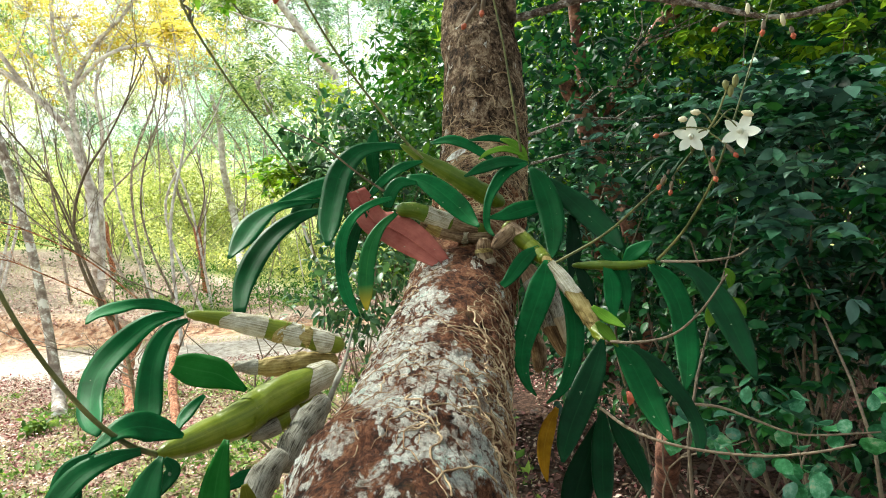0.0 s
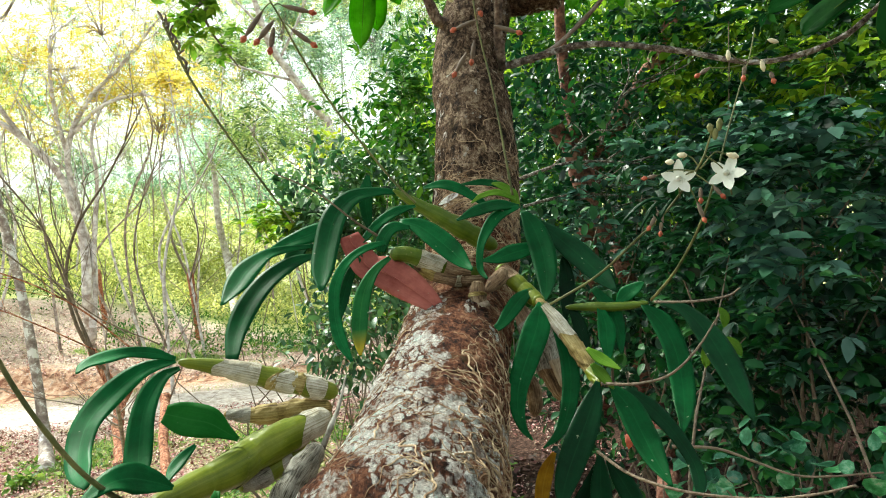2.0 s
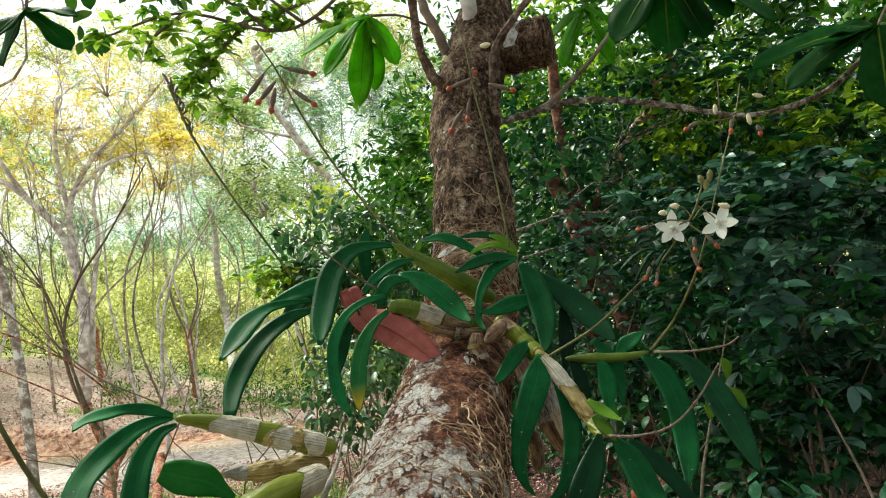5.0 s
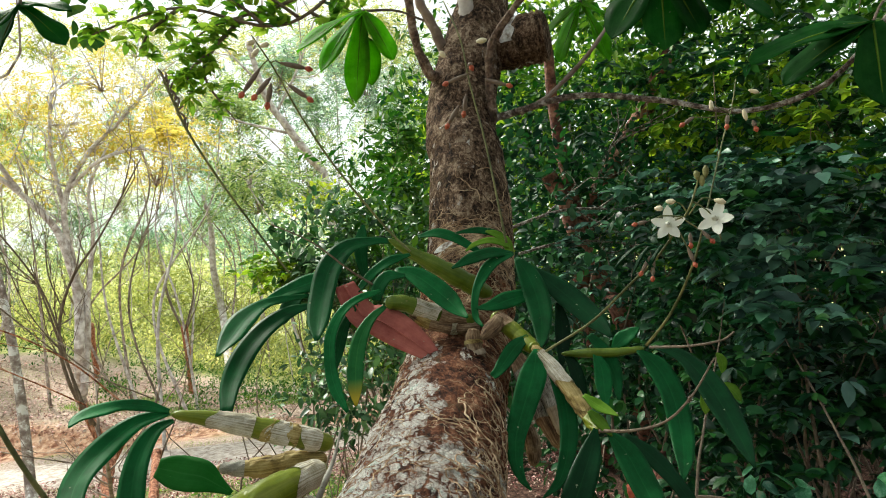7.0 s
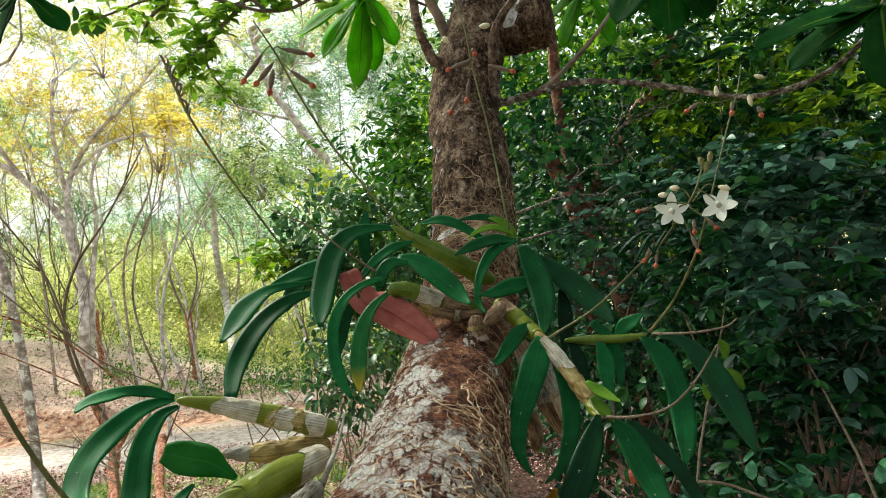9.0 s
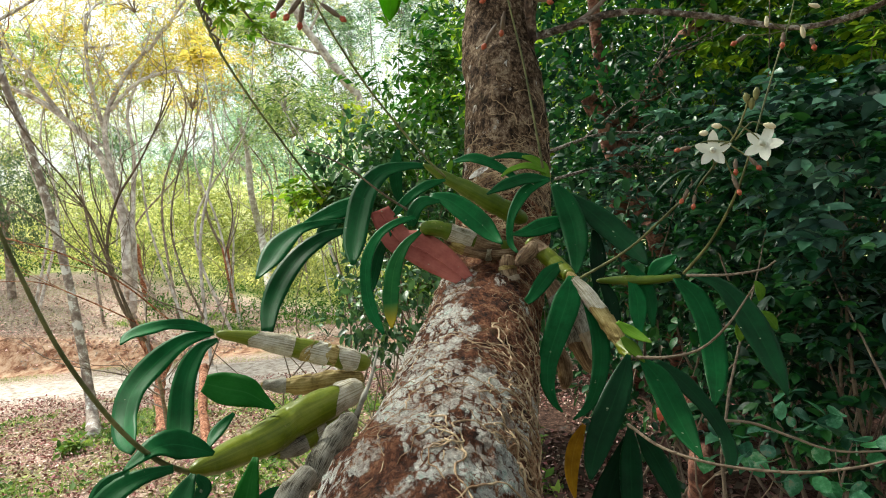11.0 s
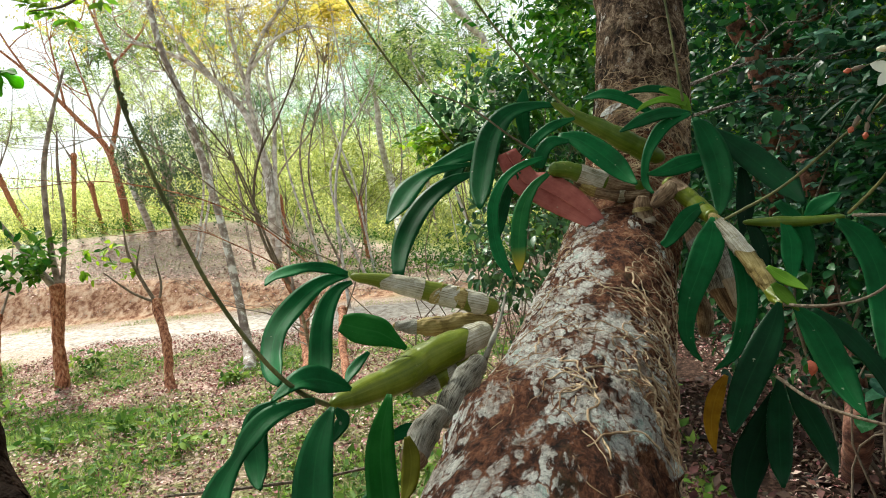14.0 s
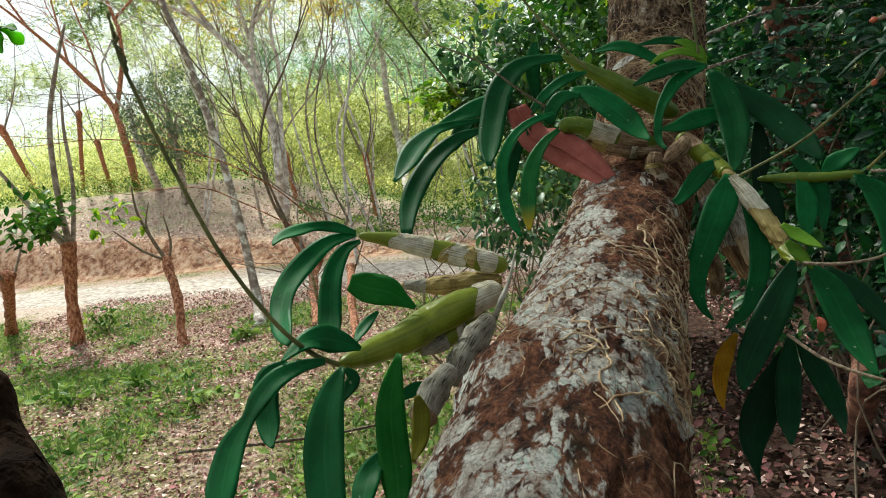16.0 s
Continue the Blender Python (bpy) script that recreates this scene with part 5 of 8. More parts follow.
def flower(centre, facing, size, spin, tall):
    th = thing("orchid_flower", "white five-petalled orchid flower on a thin stem", "flower", "orchid flowers")
    c, nrm = Vector(centre), Vector(facing).normalized()
    up = (Vector((0, 0, 1)) - nrm * nrm.z).normalized()
    rt = up.cross(nrm)
    for k in range(5):
        a = spin + k * 2 * math.pi / 5
        w = (up * math.cos(a) + rt * math.sin(a)).normalized()
        bm = bmesh.new()
        petal(bm, c, w, nrm, size * (1.15 if k == 0 else 1.0) * tall, size * 0.58)
        part("petal", bm, M_FLOWER, th)
    bm = bmesh.new()
    tube(bm, [c - nrm * size * 0.1, c + nrm * size * 0.2, c + nrm * size * 0.4], [size * 0.12, size * 0.17, size * 0.1], 10, 8)
    part("lip", bm, M_FLOWER, th)
    bm = bmesh.new()
    tube(bm, [c, c - nrm * size * 0.5 - up * size * 0.3, c - nrm * size * 0.9 - up * size * 0.9], [size * 0.07, size * 0.05, size * 0.05], 6, 8)
    part("stalk", bm, M_STEM, th)
    return th


flower((0.231, 0.5721, 1.861), (-0.35, -1.0, 0.15), 0.0158, 0.1, 1.0)
flower((0.2681, 0.5558, 1.86), (-0.75, -1.0, 0.35), 0.0168, 0.45, 1.0)


def pod(a, b, r, tip, parent, name="seed_capsule"):
    """A hanging capsule with a withered red end, or a bud when tip is None."""
    a, b = Vector(a), Vector(b)
    bm = bmesh.new()
    tube(bm, [a, a.lerp(b, 0.3), a.lerp(b, 0.7), b], [r * 0.35, r * 0.9, r, r * 0.35], 9, 12)
    body = part(name, bm, M_CAPSULE if tip else M_BUD, parent)
    if tip:
        d = (b - a).normalized()
        bm = bmesh.new()
        tube(bm, [b - d * r * 0.4, b + d * r * 1.0, b + d * r * 2.4], [r * 0.6, r * 1.25, r * 0.35], 9, 9)
        part("withered_tip", bm, M_CAPSULE_TIP, body, "withered orange-red flower remnant")
    return body


spray_r = thing("flower_spray", "arching orchid flower stems with buds and red capsules", "flower stem")
stem([(0.1287, 0.7268, 1.748), (0.1737, 0.6777, 1.777), (0.2081, 0.6262, 1.814), (0.2268, 0.5975, 1.835), (0.2472, 0.5643, 1.87), (0.2557, 0.5576, 1.89), (0.2597, 0.5534, 1.904)], (0.0020, 0.0016, 0.0013, 0.0010), M_STEM, spray_r)
stem([(0.2425, 0.7179, 1.742), (0.2535, 0.6732, 1.77), (0.2559, 0.63, 1.796), (0.2544, 0.5869, 1.822), (0.2614, 0.5708, 1.852), (0.2785, 0.5679, 1.898), (0.2966, 0.5732, 1.938), (0.3106, 0.5749, 1.968), (0.323, 0.5825, 1.997)], (0.0021, 0.0017, 0.0013, 0.0009, 0.0007), M_STEM, spray_r)
for a, b in (((0.231, 0.5694, 1.883), (0.2388, 0.5663, 1.881)), ((0.2212, 0.5739, 1.878), (0.2283, 0.5712, 1.877)), ((0.2687, 0.5535, 1.877), (0.2774, 0.5497, 1.873))):
    pod(a, b, 0.0027, None, spray_r, "bud")
for a, b in (((0.2581, 0.5553, 1.897), (0.2568, 0.5543, 1.906)), ((0.2638, 0.5524, 1.898), (0.2648, 0.5499, 1.909)), ((0.2606, 0.5552, 1.891), (0.2613, 0.5531, 1.901))):
    bd = pod(a, b, 0.0028, None, spray_r, "young_bud")
    bd.data.materials[0] = M_STEM
for a, b in (((0.2142, 0.578, 1.867), (0.205, 0.5815, 1.866)), ((0.2573, 0.5618, 1.851), (0.2632, 0.5598, 1.842)), ((0.2442, 0.5686, 1.838), (0.2482, 0.5677, 1.823)), ((0.2164, 0.5906, 1.835), (0.2077, 0.5944, 1.821)), ((0.2195, 0.5897, 1.832), (0.2163, 0.5915, 1.815)), ((0.2476, 0.5661, 1.851), (0.2473, 0.5671, 1.841))):
    pod(a, b, 0.0020, True, spray_r)
for a, b in (((0.2773, 0.5467, 1.9677), (0.2773, 0.5477, 1.9585)), ((0.3060, 0.5473, 1.9564), (0.3079, 0.5484, 1.9459)), ((0.3129, 0.5453, 1.9731), (0.3219, 0.5455, 1.9700))):
    pod(a, b, 0.0021, None, spray_r, "bud")
for a, b in (((0.2911, 0.5480, 1.9529), (0.2897, 0.5490, 1.9438)), ((0.2603, 0.5486, 1.9542), (0.2505, 0.5493, 1.9491)), ((0.3135, 0.5483, 1.9453), (0.3154, 0.5490, 1.9389))):
    pod(a, b, 0.0020, True, spray_r)
stem([(0.2914, 0.5478, 1.9549), (0.2842, 0.5474, 1.9598), (0.2777, 0.5468, 1.9666)], (0.0008, 0.0006), M_STEM, spray_r, "stalk", 8)
stem([(0.2926, 0.5476, 1.9568), (0.3001, 0.5471, 1.9591), (0.3064, 0.5474, 1.9553)], (0.0008, 0.0006), M_STEM, spray_r, "stalk", 8)
stem([(0.2913, 0.5479, 1.9539), (0.2756, 0.5484, 1.9525), (0.2603, 0.5486, 1.9542)], (0.0008, 0.0006), M_STEM, spray_r, "stalk", 8)


def place_set_e(pts):
    stem(pts, (0.0010, 0.0007), M_STEM, spray_r, "stalk", 10)


place_set_e(((0.2472, 0.5643, 1.87), (0.243, 0.565, 1.878), (0.2388, 0.5663, 1.881)))
place_set_e(((0.248, 0.5643, 1.867), (0.2598, 0.5572, 1.88), (0.2687, 0.5535, 1.877)))
place_set_e(((0.245, 0.5657, 1.866), (0.2277, 0.5724, 1.87), (0.2142, 0.578, 1.867)))
place_set_e(((0.2383, 0.5696, 1.856), (0.2442, 0.5686, 1.838), (0.2479, 0.5677, 1.825)))
place_set_e(((0.2428, 0.5668, 1.865), (0.2511, 0.564, 1.857), (0.2593, 0.5611, 1.848)))
place_set_e(((0.2523, 0.5608, 1.879), (0.2617, 0.5577, 1.87), (0.2702, 0.5603, 1.861)))
place_set_e(((0.2437, 0.5663, 1.866), (0.2385, 0.5685, 1.865), (0.2337, 0.5764, 1.861)))
# narrow green leaflets hanging at the stem
for a in (((0.2236, 0.5875, 1.842), (0.2134, 0.5914, 1.84), (0.1989, 0.5975, 1.818)), ((0.2191, 0.589, 1.844), (0.205, 0.5941, 1.844), (0.1838, 0.602, 1.827)), ((0.2283, 0.5856, 1.844), (0.221, 0.589, 1.834), (0.2134, 0.5924, 1.822)), ((0.2214, 0.5882, 1.843), (0.2117, 0.5923, 1.835), (0.2246, 0.5884, 1.816))):
    strap_leaf("withered_sepal", *a, 0.0045, spray_r, M_ORCHID_SHADED, n=8, fold=0.5)

spray_l = thing("flower_spray", "tall dry orchid stems with long brown seed capsules", "flower stem")
stem([(-0.01581, 0.8274, 1.891), (-0.04557, 0.8214, 1.927), (-0.1005, 0.789, 2.009), (-0.132, 0.7553, 2.069), (-0.1535, 0.7312, 2.12), (-0.1723, 0.7106, 2.155)], (0.0022, 0.0019, 0.0016, 0.0012), M_STEM, spray_l)
stem([(-0.1656, 0.7711, 1.875), (-0.1931, 0.7584, 1.923), (-0.2287, 0.7347, 1.989), (-0.2529, 0.7106, 2.043), (-0.2622, 0.6952, 2.076), (-0.2676, 0.6837, 2.099)], (0.0017, 0.0017, 0.0020, 0.0017), M_STEM, spray_l)
stem([(-0.06043, 0.7964, 1.846), (-0.09066, 0.7716, 1.87), (-0.1297, 0.7413, 1.906), (-0.1729, 0.7181, 1.93)], (0.0021, 0.0015, 0.0010), M_TWIG, spray_l)
for a, b in (((-0.1696, 0.7275, 2.12), (-0.1932, 0.7323, 2.094)), ((-0.1583, 0.734, 2.111), (-0.1793, 0.7373, 2.091)), ((-0.1594, 0.7363, 2.104), (-0.1672, 0.7436, 2.082)), ((-0.1401, 0.7412, 2.102), (-0.1192, 0.7511, 2.086)), ((-0.1459, 0.7302, 2.126), (-0.116, 0.7385, 2.119))):
    pod(a, b, 0.0033, True, spray_l)
for pts in (((-0.1583, 0.7262, 2.129), (-0.1634, 0.7264, 2.126), (-0.1696, 0.7275, 2.12)), ((-0.1491, 0.7373, 2.107), (-0.1445, 0.7383, 2.107), (-0.1401, 0.7412, 2.102)), ((-0.1556, 0.7281, 2.126), (-0.1507, 0.7281, 2.128), (-0.1459, 0.7302, 2.126))):
    stem(pts, (0.0011, 0.0009), M_STEM, spray_l, "stalk", 8)
for a, b in (((-0.169, 0.7141, 2.149), (-0.1787, 0.714, 2.145)), ((-0.1669, 0.7188, 2.141), (-0.1762, 0.7206, 2.132)), ((-0.1651, 0.7178, 2.143), (-0.1539, 0.7192, 2.146))):
    pod(a, b, 0.0033, None, spray_l, "bud")
rs = random.Random(3)
top_p, _ = spline([(-0.2529, 0.7106, 2.043), (-0.2622, 0.6952, 2.076), (-0.2676, 0.6837, 2.099)], 12)
for p in top_p:
    strap_leaf("bract", p, p + Vector((rs.uniform(-0.004, 0.004), 0, 0.007)), p + Vector((rs.uniform(-0.006, 0.006), 0, 0.014)), 0.0025, spray_l, M_CAPSULE, n=5)

spray_m = thing("flower_spray", "slender orchid stems before the trunk with pale buds", "flower stem")
stem([(0.1191, 0.8799, 1.894), (0.1146, 0.874, 1.942), (0.1062, 0.874, 2.042), (0.09432, 0.8695, 2.125), (0.08771, 0.8645, 2.192), (0.07097, 0.8773, 2.26)], (0.0024, 0.0020, 0.0017, 0.0013), M_STEM, spray_m)
for a, b in (((0.09243, 0.864, 2.14), (0.06244, 0.8697, 2.132)), ((0.1157, 0.8652, 2.13), (0.1469, 0.865, 2.118)), ((0.08768, 0.8739, 2.115), (0.08212, 0.8827, 2.091)), ((0.07576, 0.8797, 2.101), (0.05767, 0.889, 2.077)), ((0.0953, 0.858, 2.154), (0.09731, 0.8597, 2.15))):
    pod(a, b, 0.0034, True, spray_m)
for a, b in (((0.109, 0.8549, 2.183), (0.1241, 0.8532, 2.183)), ((0.06317, 0.8655, 2.169), (0.05584, 0.8626, 2.177))):
    pod(a, b, 0.0042, None, spray_m, "bud")

spray_f = thing("flower_spray", "long bare orchid stem with a dry tip", "flower stem")
stem([(-0.2016, 0.418, 1.665), (-0.2095, 0.3959, 1.681), (-0.216, 0.3652, 1.712), (-0.224, 0.3331, 1.762), (-0.2303, 0.3118, 1.815), (-0.2338, 0.2979, 1.855), (-0.2351, 0.2925, 1.874), (-0.2337, 0.2893, 1.889)], (0.0027, 0.0020, 0.0016, 0.0013, 0.0008), M_STEM, spray_f)
top_p, _ = spline([(-0.2348, 0.2949, 1.865), (-0.2351, 0.2925, 1.874), (-0.2337, 0.2893, 1.889)], 10)
for p in top_p:
    strap_leaf("bract", p, p + Vector((rs.uniform(-0.0016, 0.0016), 0, 0.002)), p + Vector((rs.uniform(-0.0026, 0.0026), 0, 0.0045)), 0.0010, spray_f, M_STEM, n=5)

twigs = thing("flower_spray", "dry drooping orchid flower stems without flowers", "flower stem")
stem([(0.1609, 0.6574, 1.666), (0.184, 0.6204, 1.67), (0.2084, 0.5932, 1.68), (0.2269, 0.569, 1.704), (0.2467, 0.5543, 1.737)], (0.0022, 0.0018, 0.0014, 0.0011), M_TWIG, twigs)
stem([(0.1487, 0.6535, 1.598), (0.1668, 0.6027, 1.589), (0.1954, 0.5492, 1.589), (0.2321, 0.4919, 1.599), (0.2584, 0.4594, 1.611), (0.2778, 0.4402, 1.622)], (0.0022, 0.0018, 0.0014, 0.0010), M_TWIG, twigs)
stem([(0.2517, 0.7357, 1.738), (0.2841, 0.7021, 1.737), (0.3116, 0.6796, 1.741), (0.3248, 0.6741, 1.749)], (0.0021, 0.0017, 0.0013), M_TWIG, twigs)
stem([(-0.3652, 0.4324, 1.591), (-0.3181, 0.464, 1.582), (-0.2647, 0.4939, 1.576), (-0.2199, 0.5155, 1.576)], (0.0016, 0.0019, 0.0016), M_TWIG, twigs)

# ---- big palmate leaves overhead ----
def palmate(centre, tips, width, label, face=(0, -0.6, 0.8), stalk=None, mat=None):
    th = thing("palmate_leaf", label, "leaf", "palmate leaves")
    c = Vector(centre)
    for t in tips:
        t = Vector(t)
        m = c.lerp(t, 0.5) + Vector((0, 0, 0.05 * (t - c).length))
        lf = strap_leaf("leaflet", c, m, t, width, th, mat or M_BIG_LEAF, face=face, fold=0.15, peak=0.68, point=0.55)
        bm = bmesh.new()
        tube(bm, [c, m - Vector((0, 0.002, 0.0)), t.lerp(c, 0.08)], [width * 0.035, width * 0.025, width * 0.01], 5, 8)
        part("midrib", bm, M_ORCHID_FRESH, lf)
    if stalk:
        bm = bmesh.new()
        tube(bm, [c, c.lerp(Vector(stalk), 0.5) + Vector((0, 0, 0.01)), stalk], [0.0022, 0.002, 0.0025], 6, 12)
        part("stalk", bm, M_TWIG, th)
    return th


palmate((-0.04859, 0.8797, 2.258), ((-0.1484, 0.8735, 2.202), (-0.118, 0.8806, 2.171), (-0.07336, 0.9017, 2.129), (-0.01173, 0.8932, 2.185), (-0.0498, 0.9421, 2.168)), 0.0393, "backlit bright green palmate leaf", stalk=(0.04976, 1.141, 2.362))
palmate((-0.4431, 0.717, 2.223), ((-0.4036, 0.7383, 2.179), (-0.4822, 0.6963, 2.167), (-0.3918, 0.7352, 2.22), (-0.48, 0.7262, 2.162)), 0.0373, "shaded palmate leaf against the sky", stalk=(-0.4804, 0.7984, 2.372), mat=M_BIG_LEAF_SHADED)
palmate((0.6812, 0.8521, 2.15), ((0.5231, 0.9042, 2.127), (0.5728, 0.9111, 2.091), (0.6243, 0.8912, 2.157), (0.6657, 0.8413, 2.022)), 0.0699, "large shaded palmate leaf on a branch", stalk=(0.7663, 0.9053, 2.213), mat=M_BIG_LEAF_SHADED)
palmate((0.4412, 0.974, 2.332), ((0.4333, 0.9834, 2.193), (0.3541, 1.001, 2.227), (0.4881, 0.9644, 2.206), (0.5206, 0.938, 2.227), (0.5869, 0.9325, 2.208)), 0.0737, "large shaded palmate leaf", stalk=(0.4386, 1.098, 2.439), mat=M_BIG_LEAF_SHADED)
palmate((0.3996, 1.29, 2.438), ((0.3088, 1.341, 2.381), (0.3491, 1.35, 2.335), (0.4546, 1.326, 2.317), (0.4946, 1.294, 2.36)), 0.0589, "green palmate leaf by the trunk", stalk=(0.3664, 1.307, 2.536))
palmate((-1.136, 1.067, 2.173), ((-1.117, 1.096, 2.143), (-1.148, 1.069, 2.127), (-1.116, 1.088, 2.171), (-1.167, 1.044, 2.138)), 0.0371, "small dark lobed leaf", stalk=(-1.182, 1.06, 2.256))

# ---- the dark bough beside the lens ----
bough = thing("bough", "dark rough bough close by", "branch")
bm = bmesh.new()
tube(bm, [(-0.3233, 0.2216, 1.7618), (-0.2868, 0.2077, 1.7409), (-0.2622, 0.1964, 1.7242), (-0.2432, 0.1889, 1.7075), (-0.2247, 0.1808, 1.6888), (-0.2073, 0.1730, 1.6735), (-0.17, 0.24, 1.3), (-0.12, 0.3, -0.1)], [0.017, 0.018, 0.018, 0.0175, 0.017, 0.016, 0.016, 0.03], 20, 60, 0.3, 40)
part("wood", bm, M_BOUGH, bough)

# ---- woods to the west and the hill ----
def grow(g, bm, p, d, length, r, depth, tips, seg=5, bend=0.35, lift=0.12, fork=3):
    """One limb and its side shoots into bm; the ends are gathered in tips."""
    mid = p + d * length * 0.5 + Vector((g.gauss(0, 1), g.gauss(0, 1), g.gauss(0, 0.6))) * length * bend * 0.25
    end = p + d * length + Vector((g.gauss(0, 1), g.gauss(0, 1), g.gauss(0, 0.5))) * length * bend * 0.3 + Vector((0, 0, lift * length))
    tube(bm, [p, mid, end], [r, r * 0.75, r * 0.5], seg, 5 if depth else 4)
    way = (end - mid).normalized()
    if depth <= 0:
        tips.append((end, way))
        tips.append((mid, way))
        return
    for k in range(fork):
        s = g.uniform(0.35, 1.0) if k else 1.0
        q = p.lerp(mid, s * 2) if s < 0.5 else mid.lerp(end, s * 2 - 1)
        nd = (way + Vector((g.gauss(0, 0.6), g.gauss(0, 0.6), g.gauss(0.1, 0.4)))).normalized()
        grow(g, bm, q, nd, length * g.uniform(0.5, 0.78), r * (0.55 if k else 0.5), depth - 1, tips, max(4, seg - 1), bend, lift, fork)


def woodland_tree(label, path, radii, bark, seed, limbs=(), leaf_mat=None, leaf=0.12, per=10, depth=2, spread=1.0, length=0.7, keep=1.0, group="", fork=3, name="tree"):
    """A trunk along a path, limbs as (height fraction, direction, length, thickness), and leaves on the twigs."""
    g = random.Random(seed)
    ng = np.random.default_rng(seed)
    th = thing(name, label, "tree", group)
    bm = bmesh.new()
    tube(bm, path, radii, 10, 40, 0.12, 6)
    part("trunk", bm, bark, th)
    c, tg = spline(path, 40)
    tips = []
    for s, d, ln, r in limbs:
        k = min(int(s * 40), 40)
        bm = bmesh.new()
        grow(g, bm, c[k], Vector(d).normalized(), ln, r, depth, tips, fork=fork)
        part("limb", bm, bark, th)
    if leaf_mat and tips:
        tips = [t for t in tips if g.random() < keep]
        pl = np.array([t[0] for t in tips])
        dr = np.array([t[1] for t in tips])
        leaf_cloud("crown", *sprays(ng, pl, dr, per, leaf, spread, 0.35, length), leaf_mat, th, plain=True)
    return th


def post_tree(base, top, r, shoots, seed, group="pollarded posts", leafy=0, label="red-barked pollarded tree with thin bare shoots", long=1.0):
    rng = random.Random(seed)
    th = thing("pollarded_tree", label, "tree", group)
    b, t = Vector(base), Vector(top)
    r *= 0.72
    bm = bmesh.new()
    mid = b.lerp(t, 0.5) + Vector((rng.uniform(-0.05, 0.05), 0, 0))
    tube(bm, [b - (t - b) * 0.06, b, b.lerp(t, 0.12), mid, b.lerp(t, 0.9), t, t + (t - b) * 0.02], [r * 1.5, r * 1.25, r, r * 0.95, r * 1.05, r * 1.2, r * 0.7], 20, 60, 0.3, 8)
    part("trunk", bm, M_POST, th)
    for k in range(shoots):
        a = rng.uniform(0, 6.28)
        out = Vector((math.cos(a), math.sin(a), 0))
        ln = rng.uniform(0.9, 2.4) * long
        s = t + out * r * 0.6
        bm = bmesh.new()
        tips = []
        e = s + out * ln * 0.32 + Vector((0, 0, ln))
        tube(bm, [s - Vector((0, 0, 0.08)), s + out * ln * 0.2 + Vector((0, 0, ln * 0.4)), e], [r * 0.26, r * 0.16, r * 0.05], 6, 8)
        for i in range(3):
            q = s.lerp(e, rng.uniform(0.4, 0.9))
            grow(rng, bm, q, (out + Vector((rng.gauss(0, 0.5), rng.gauss(0, 0.5), 0.6))).normalized(), ln * 0.3, r * 0.06, 1, tips, 4, fork=2)
        part("shoot", bm, M_GREY if k % 2 else M_TWIG, th)
    return th


# pollarded trees on the near side of the road
p1 = post_tree((-7.274, 6.973, -0.03892), (-7.053, 6.939, 1.38), 0.1148, 0, 1)
for pts, r in ((((-7.045, 6.945, 1.355), (-7.065, 6.936, 2.006), (-6.98, 6.938, 2.899), (-6.764, 7.001, 3.614), (-6.529, 7.057, 4.172)), 0.0442),
               (((-7.018, 6.972, 1.348), (-6.925, 7.071, 2.134), (-6.868, 7.051, 2.887), (-6.776, 7.042, 3.398)), 0.0309),
               (((-7.078, 6.91, 1.34), (-7.17, 6.685, 1.778), (-7.328, 6.32, 2.507)), 0.0530)):
    bm = bmesh.new()
    tube(bm, pts, [r, r * 0.8, r * 0.35], 7, 20, 0.08, 8)
    part("shoot", bm, M_GREY, p1)
g1 = np.random.default_rng(4)
cl = np.array((-7.142, 6.567, 1.737)) + g1.normal(0, 1, (45, 3)) * (0.26, 0.2, 0.13)
leaf_cloud("foliage", *sprays(g1, cl, g1.normal(0, 1, (45, 3)) * (1, 1, 0.4), 7, 0.14, 1.0, 0.3, 0.2), M_LEAF_MID, p1)
p2 = post_tree((-5.169, 6.452, -0.01085), (-5.611, 6.999, 1.036), 0.0803, 0, 2, label="slim red-barked pollarded tree with twiggy head")
for pts, r in ((((-5.613, 6.993, 1), (-5.715, 6.936, 1.277), (-5.82, 6.867, 1.662), (-5.83, 6.857, 2.027)), 0.0281),
               (((-5.623, 6.988, 1.017), (-5.832, 6.831, 1.193), (-6.053, 6.658, 1.492)), 0.0201),
               (((-5.597, 7.008, 1.011), (-5.561, 7.059, 1.245), (-5.593, 7.053, 1.62)), 0.0201),
               (((-5.691, 6.949, 1.184), (-5.759, 6.914, 1.504), (-5.706, 6.964, 1.787)), 0.0161)):
    bm = bmesh.new()
    tube(bm, pts, [r, r * 0.8, r * 0.35], 6, 14, 0.08, 8)
    part("shoot", bm, M_TWIG, p2)
cl = np.array((-6.097, 6.622, 1.629)) + g1.normal(0, 1, (16, 3)) * (0.2, 0.15, 0.1)
leaf_cloud("foliage", *sprays(g1, cl, g1.normal(0, 1, (16, 3)) * (1, 1, 0.4), 4, 0.13, 1.0, 0.3, 0.15), M_LEAF_SUNNY, p2)
p3 = post_tree((-3.631, 7.026, 0.03519), (-4.14, 8.131, 0.5963), 0.0903, 0, 3, label="stout red-barked stump tree cut pale at the top")
for pts, r in ((((-4.143, 8.124, 0.5572), (-4.291, 8.096, 0.939), (-4.404, 8.061, 1.236)), 0.0739), (((-4.108, 8.141, 0.5513), (-3.984, 8.237, 0.8091), (-3.919, 8.289, 0.9995)), 0.0574)):
    bm = bmesh.new()
    tube(bm, pts, [r, r * 0.8, r * 0.7], 9, 14, 0.1, 8)
    part("fork", bm, M_POST, p3)
